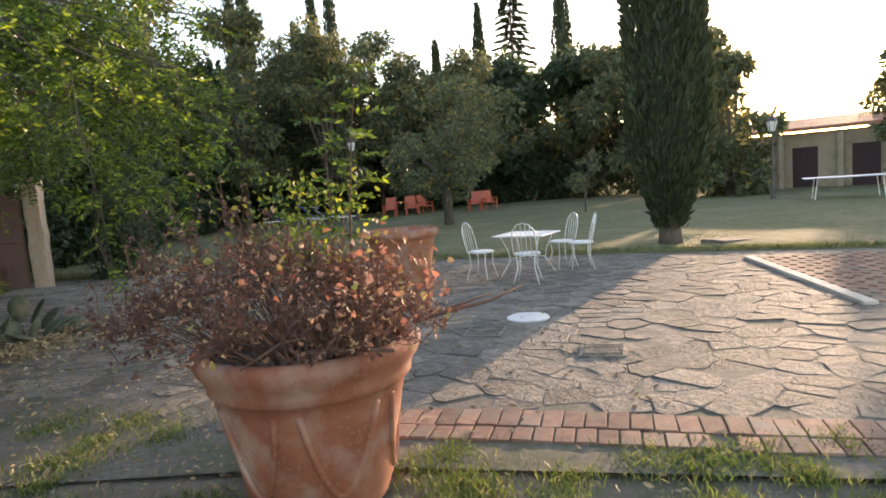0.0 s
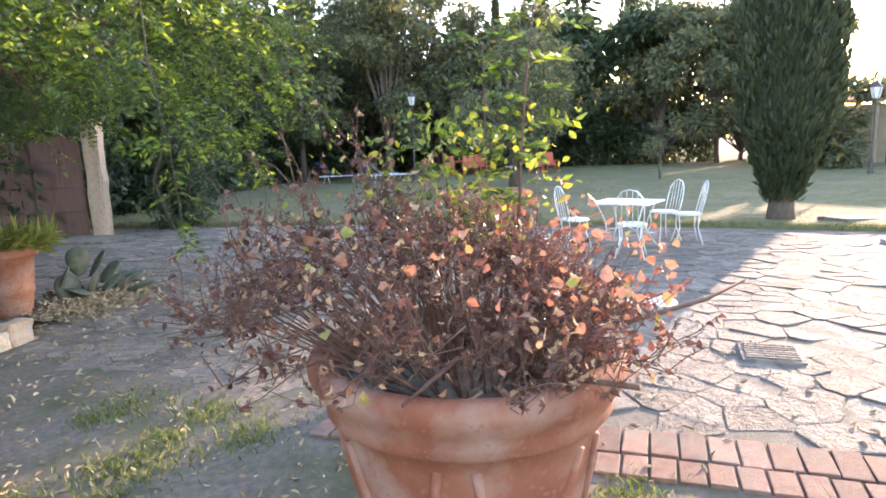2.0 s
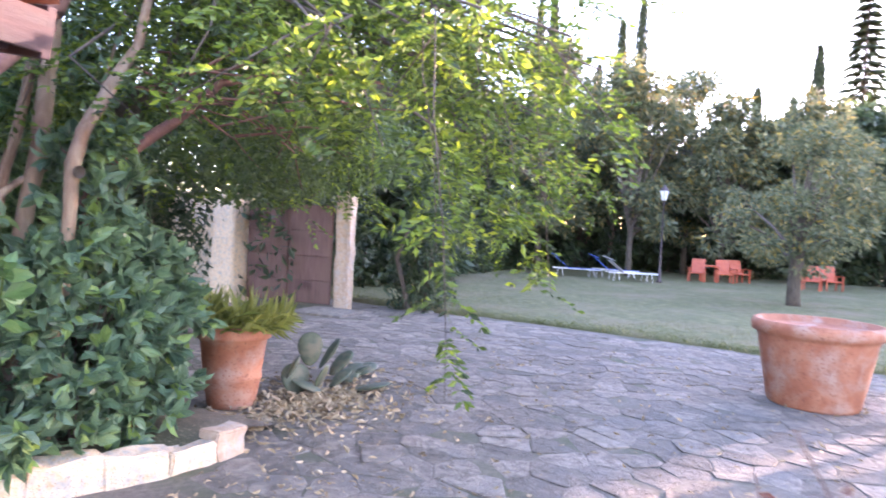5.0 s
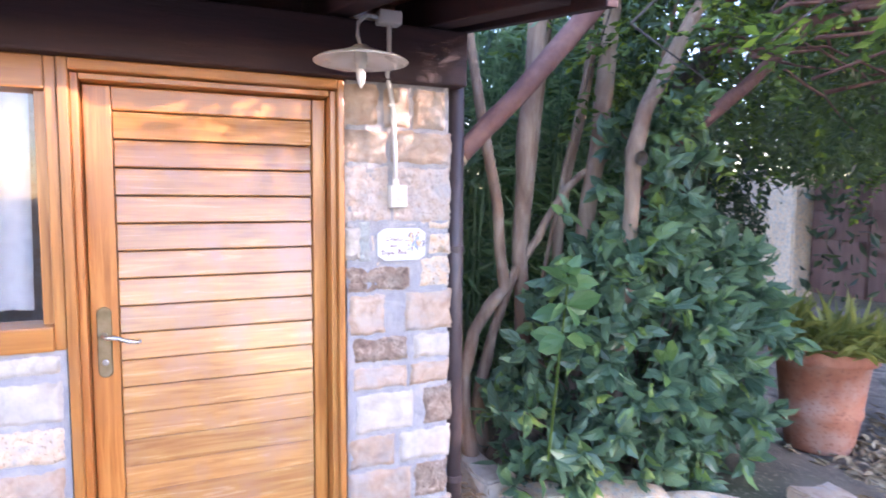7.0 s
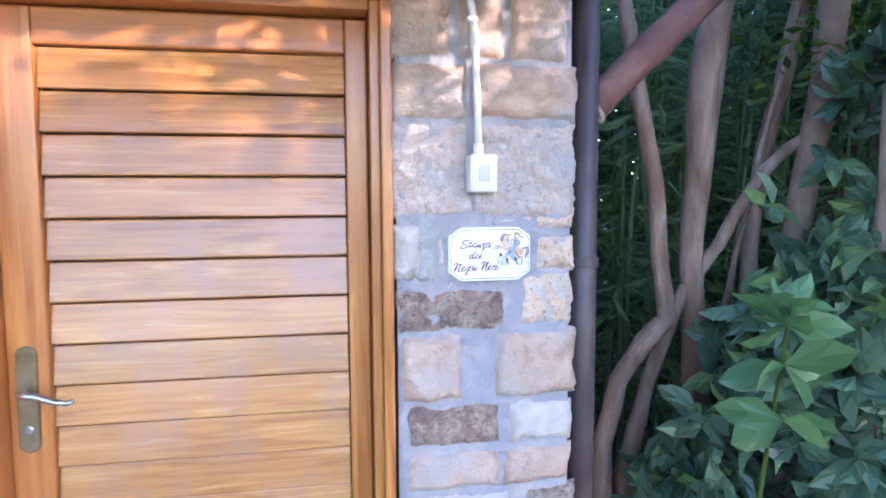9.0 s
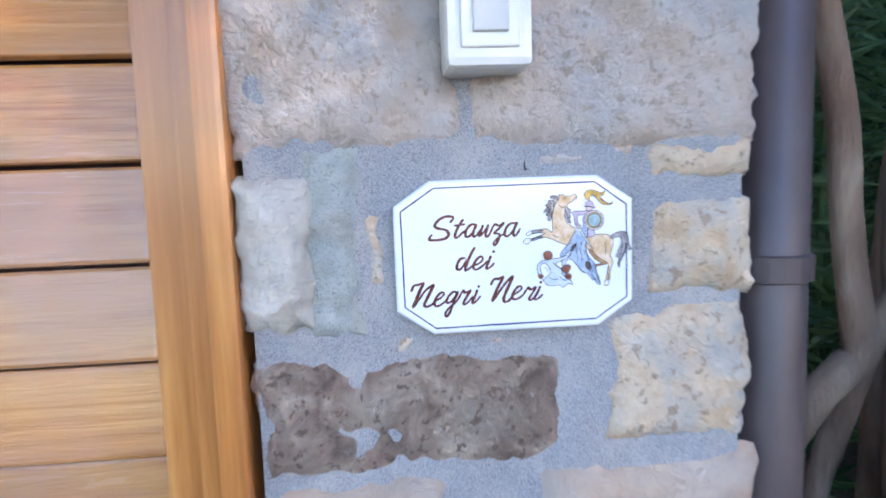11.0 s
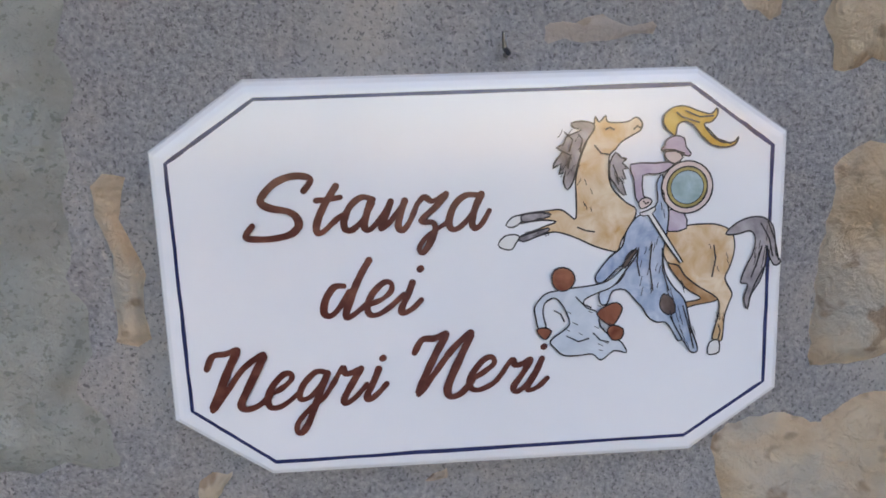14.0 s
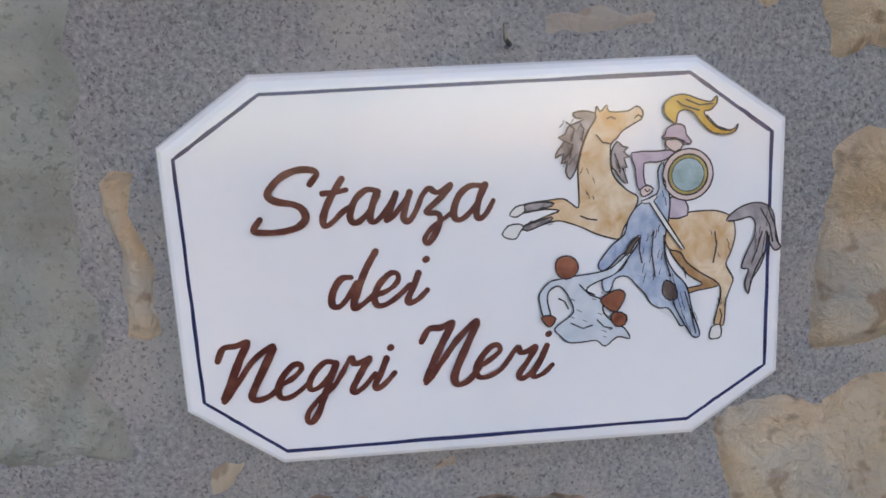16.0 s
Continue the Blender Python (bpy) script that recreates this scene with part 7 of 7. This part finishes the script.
# ---- paving pieces ----
def build_paving():
    pav = tagged(part("pavement", Geo().add([(-0.6, -4.2, 0.0), (-2.4, -10.5, 0.0), (-1.2, -14, 0.0), (3.5, -16, 0.0), (6.2, -11.3, 0.0), (7.7, -8.2, 0.0), (9.4, -3.7, 0.0), (10.2, 0.0, 0.0), (9.2, 3.0, 0.0), (2.6, 3.0, 0.0), (2.4, -0.4, 0.0), (0.7, 0.1, 0.0), (0.3, -0.3, 0.0), (-0.4, -2.0, 0.0)], [tuple(range(14))]), M_JOINT, None, "irregular grey flagstone paving with earth joints"), category="pavement", kind="structure")
    r = random.Random(17)
    # irregular stones: cells round scattered seeds, rows staggered
    du, dv = 0.46, 0.215
    seeds = {}
    for j in range(-1, 51):
        for i in range(-23, 28):
            seeds[i, j] = Vector((du * (i + 0.5 * (j % 2)) + r.uniform(-0.19, 0.19), 0.44 + dv * j + 0.05 * noise.noise((i * 0.35, j * 2.0, 4)) + r.uniform(-0.055, 0.055)))
    near, far = [], Geo()

    def cut(poly, a, b):
        """The part of poly nearer to a than to b; rows pull a little apart."""
        m, n = (a + b) / 2, b - a
        out = []
        for p, q in zip(poly, poly[1:] + poly[:1]):
            dp, dq = (p - m).dot(n), (q - m).dot(n)
            if dp <= 0:
                out.append(p)
            if dp * dq < 0:
                out.append(p.lerp(q, dp / (dp - dq)))
        return out
    for (i, j), s in seeds.items():
        c = O + U * s.x + V * s.y
        if j < 0 or c.x > lawn_x(c.y) - 0.2 or c.y > 2.4 or c.y < -13 or (c.x < 2.45 and c.y > 0.55 - 0.62 * c.x and c.y > -0.62) or (c.x < 0.9 and c.y > -0.2):
            continue
        if r.random() < 0.025:
            continue
        poly = [s + Vector(q) for q in ((-0.6, -0.4), (0.6, -0.4), (0.6, 0.4), (-0.6, 0.4))]
        for ii in range(i - 2, i + 3):
            for jj in range(j - 2, j + 3):
                if (ii, jj) != (i, j) and (ii, jj) in seeds and len(poly) > 2:
                    poly = cut(poly, s, seeds[ii, jj])
        if len(poly) < 3:
            continue
        gap = r.uniform(0.001, 0.007)
        mid = sum(poly, Vector((0, 0))) / len(poly)
        outline = []
        for p, q in zip(poly, poly[1:] + poly[:1]):
            if (q - p).length < 0.03:
                outline.append(p)
                continue
            outline += [p.lerp(q, 0.08), p.lerp(q, 0.5) + Vector((noise.noise((p.x * 9, p.y * 9, 1)), noise.noise((p.x * 9, p.y * 9, 7)))) * 0.012, p.lerp(q, 0.92)]
        h = 0.001 + 0.01 * r.random()
        tx, ty = r.uniform(-0.03, 0.03), r.uniform(-0.045, 0.045)
        vs = []
        for ring, (ins, dz) in enumerate(((gap, -0.03), (gap, -0.004), (gap + 0.01, 0.0))):
            for p in outline:
                w = p - mid
                q = mid + w * max(0.1, 1 - ins / max(0.03, w.length))
                g3 = O + U * q.x + V * q.y
                vs.append((g3.x - c.x, g3.y - c.y, h + dz + (0 if ring == 0 else tx * (q.x - mid.x) + ty * (q.y - mid.y)) + 0.004 * noise.noise((p.x * 6, p.y * 6, ring))))
        m = len(outline)
        fs = [(k * m + e, k * m + (e + 1) % m, (k + 1) * m + (e + 1) % m, (k + 1) * m + e) for k in range(2) for e in range(m)] + [tuple(range(2 * m, 3 * m))]
        near.append((c, vs, fs))
    near.sort(key=lambda s: (s[0].x - 0.8) ** 2 + (s[0].y + 5.2) ** 2)
    for k, (c, vs, fs) in enumerate(near):
        if k < 300:
            ob = part("flagstone", Geo().add(vs, fs), M_FLAG, pav)
            ob.location = c
        else:
            far.add([(x + c.x, y + c.y, z) for x, y, z in vs], fs)
    tagged(part("flagstone_rest", far, M_FLAG_FAR, pav), kind="stuff")
    # brick edging, two rows
    edging = thing("brick_edging", "two rows of worn red bricks edging the paving", "brick edging", (O.x, O.y, 0), kind="structure")
    bricks = [mesh_of(Geo().box(-w / 2, w / 2, -d / 2, d / 2, -0.05, 0.0, 0.006), "brick") for w, d in ((0.125, 0.27), (0.13, 0.262), (0.115, 0.2))]
    for me in bricks:
        me.materials.append(M_BRICK)
    ang = math.atan2(U.y, U.x)
    for row, (v0, step) in enumerate(((0.17, 0.138), (-0.09, 0.128))):
        u = -1.6
        while u < 8.5:
            if not (row and r.random() < 0.02):
                b = new("brick", bricks[r.randrange(2) if row == 0 else 2])
                b.parent = edging
                p = U * u + V * (v0 + 0.03 * noise.noise((u * 0.8, row, 0)))
                b.location, b.rotation_euler = (p.x, p.y, 0.012 + 0.008 * r.random()), (r.uniform(-0.03, 0.03), r.uniform(-0.03, 0.03), ang + r.uniform(-0.03, 0.03))
            u += step
    # pale kerb and brick path farther along
    path = thing("brick_path", "herringbone brick path with a pale stone border", "path", (0, 0, 0), kind="structure")
    a, b = Vector((5.55, -10.35, 0)), Vector((1.9, -9.55, 0))
    d = (b - a).normalized()
    nrm = Vector((d.y, -d.x, 0))
    if nrm.y > 0:
        nrm = -nrm
    L = (b - a).length
    for i in range(7):
        s = L * i / 7
        o = a + d * (s + L / 14)
        part("border_stone", Geo().box(-L / 14 + 0.006, L / 14 - 0.006, -0.075, 0.075, -0.04, 0.045, 0.01, Matrix.Translation(o) @ Matrix.Rotation(math.atan2(d.y, d.x), 4, "Z")), M_STONE_PALE, path)
    me = mesh_of(Geo().box(-0.12, 0.12, -0.057, 0.057, -0.04, 0.0, 0.005), "brick")
    me.materials.append(M_BRICK)
    k = 0
    for i in range(26):
        for j in range(11):
            if k >= 280:
                break
            o = a + d * (0.1 + 0.14 * i + 0.0) + nrm * (0.2 + 0.17 * j)
            ob = new("brick", me)
            ob.parent = path
            ob.location, ob.rotation_euler = (o.x, o.y, 0.026), (0, 0, math.atan2(d.y, d.x) + (0.785 if (i + j) % 2 else -0.785))
            k += 1
    # drain covers in the paving
    m = thing("manhole_cover", "pale round metal manhole cover set in the paving", "manhole cover", (2.66, -6.1, 0.018))
    part("plate", Geo().lathe([(0, 0.014), (0.2, 0.014), (0.23, 0.012), (0.24, 0.004), (0.24, -0.02)], 36), mat("pale_steel", [(0.5, 0.5, 0.5), (0.58, 0.58, 0.58), (0.64, 0.64, 0.63)], 20.0, None, 1, 0.35, 0.1, 60, 0.002, metal=0.4), m)
    for k, (x, y, lab) in enumerate(((2.2, -5.55, "grey iron ribbed drain grate set in the paving"), (1.15, -6.45, "grey iron ribbed drain grate set in the paving"))):
        g = thing("drain_grate", lab, "drain grate", (x, y, 0.014))
        part("frame", Geo().box(-0.2, 0.2, -0.2, 0.2, -0.03, 0.008, 0.004), M_FLAG, g)
        for i in range(7):
            part("bar", Geo().box(-0.17, 0.17, -0.165 + 0.05 * i, -0.14 + 0.05 * i, 0.006, 0.018, 0.003), M_FLAG, g)
        g.rotation_euler = (0, 0, math.atan2(U.y, U.x))


build_paving()
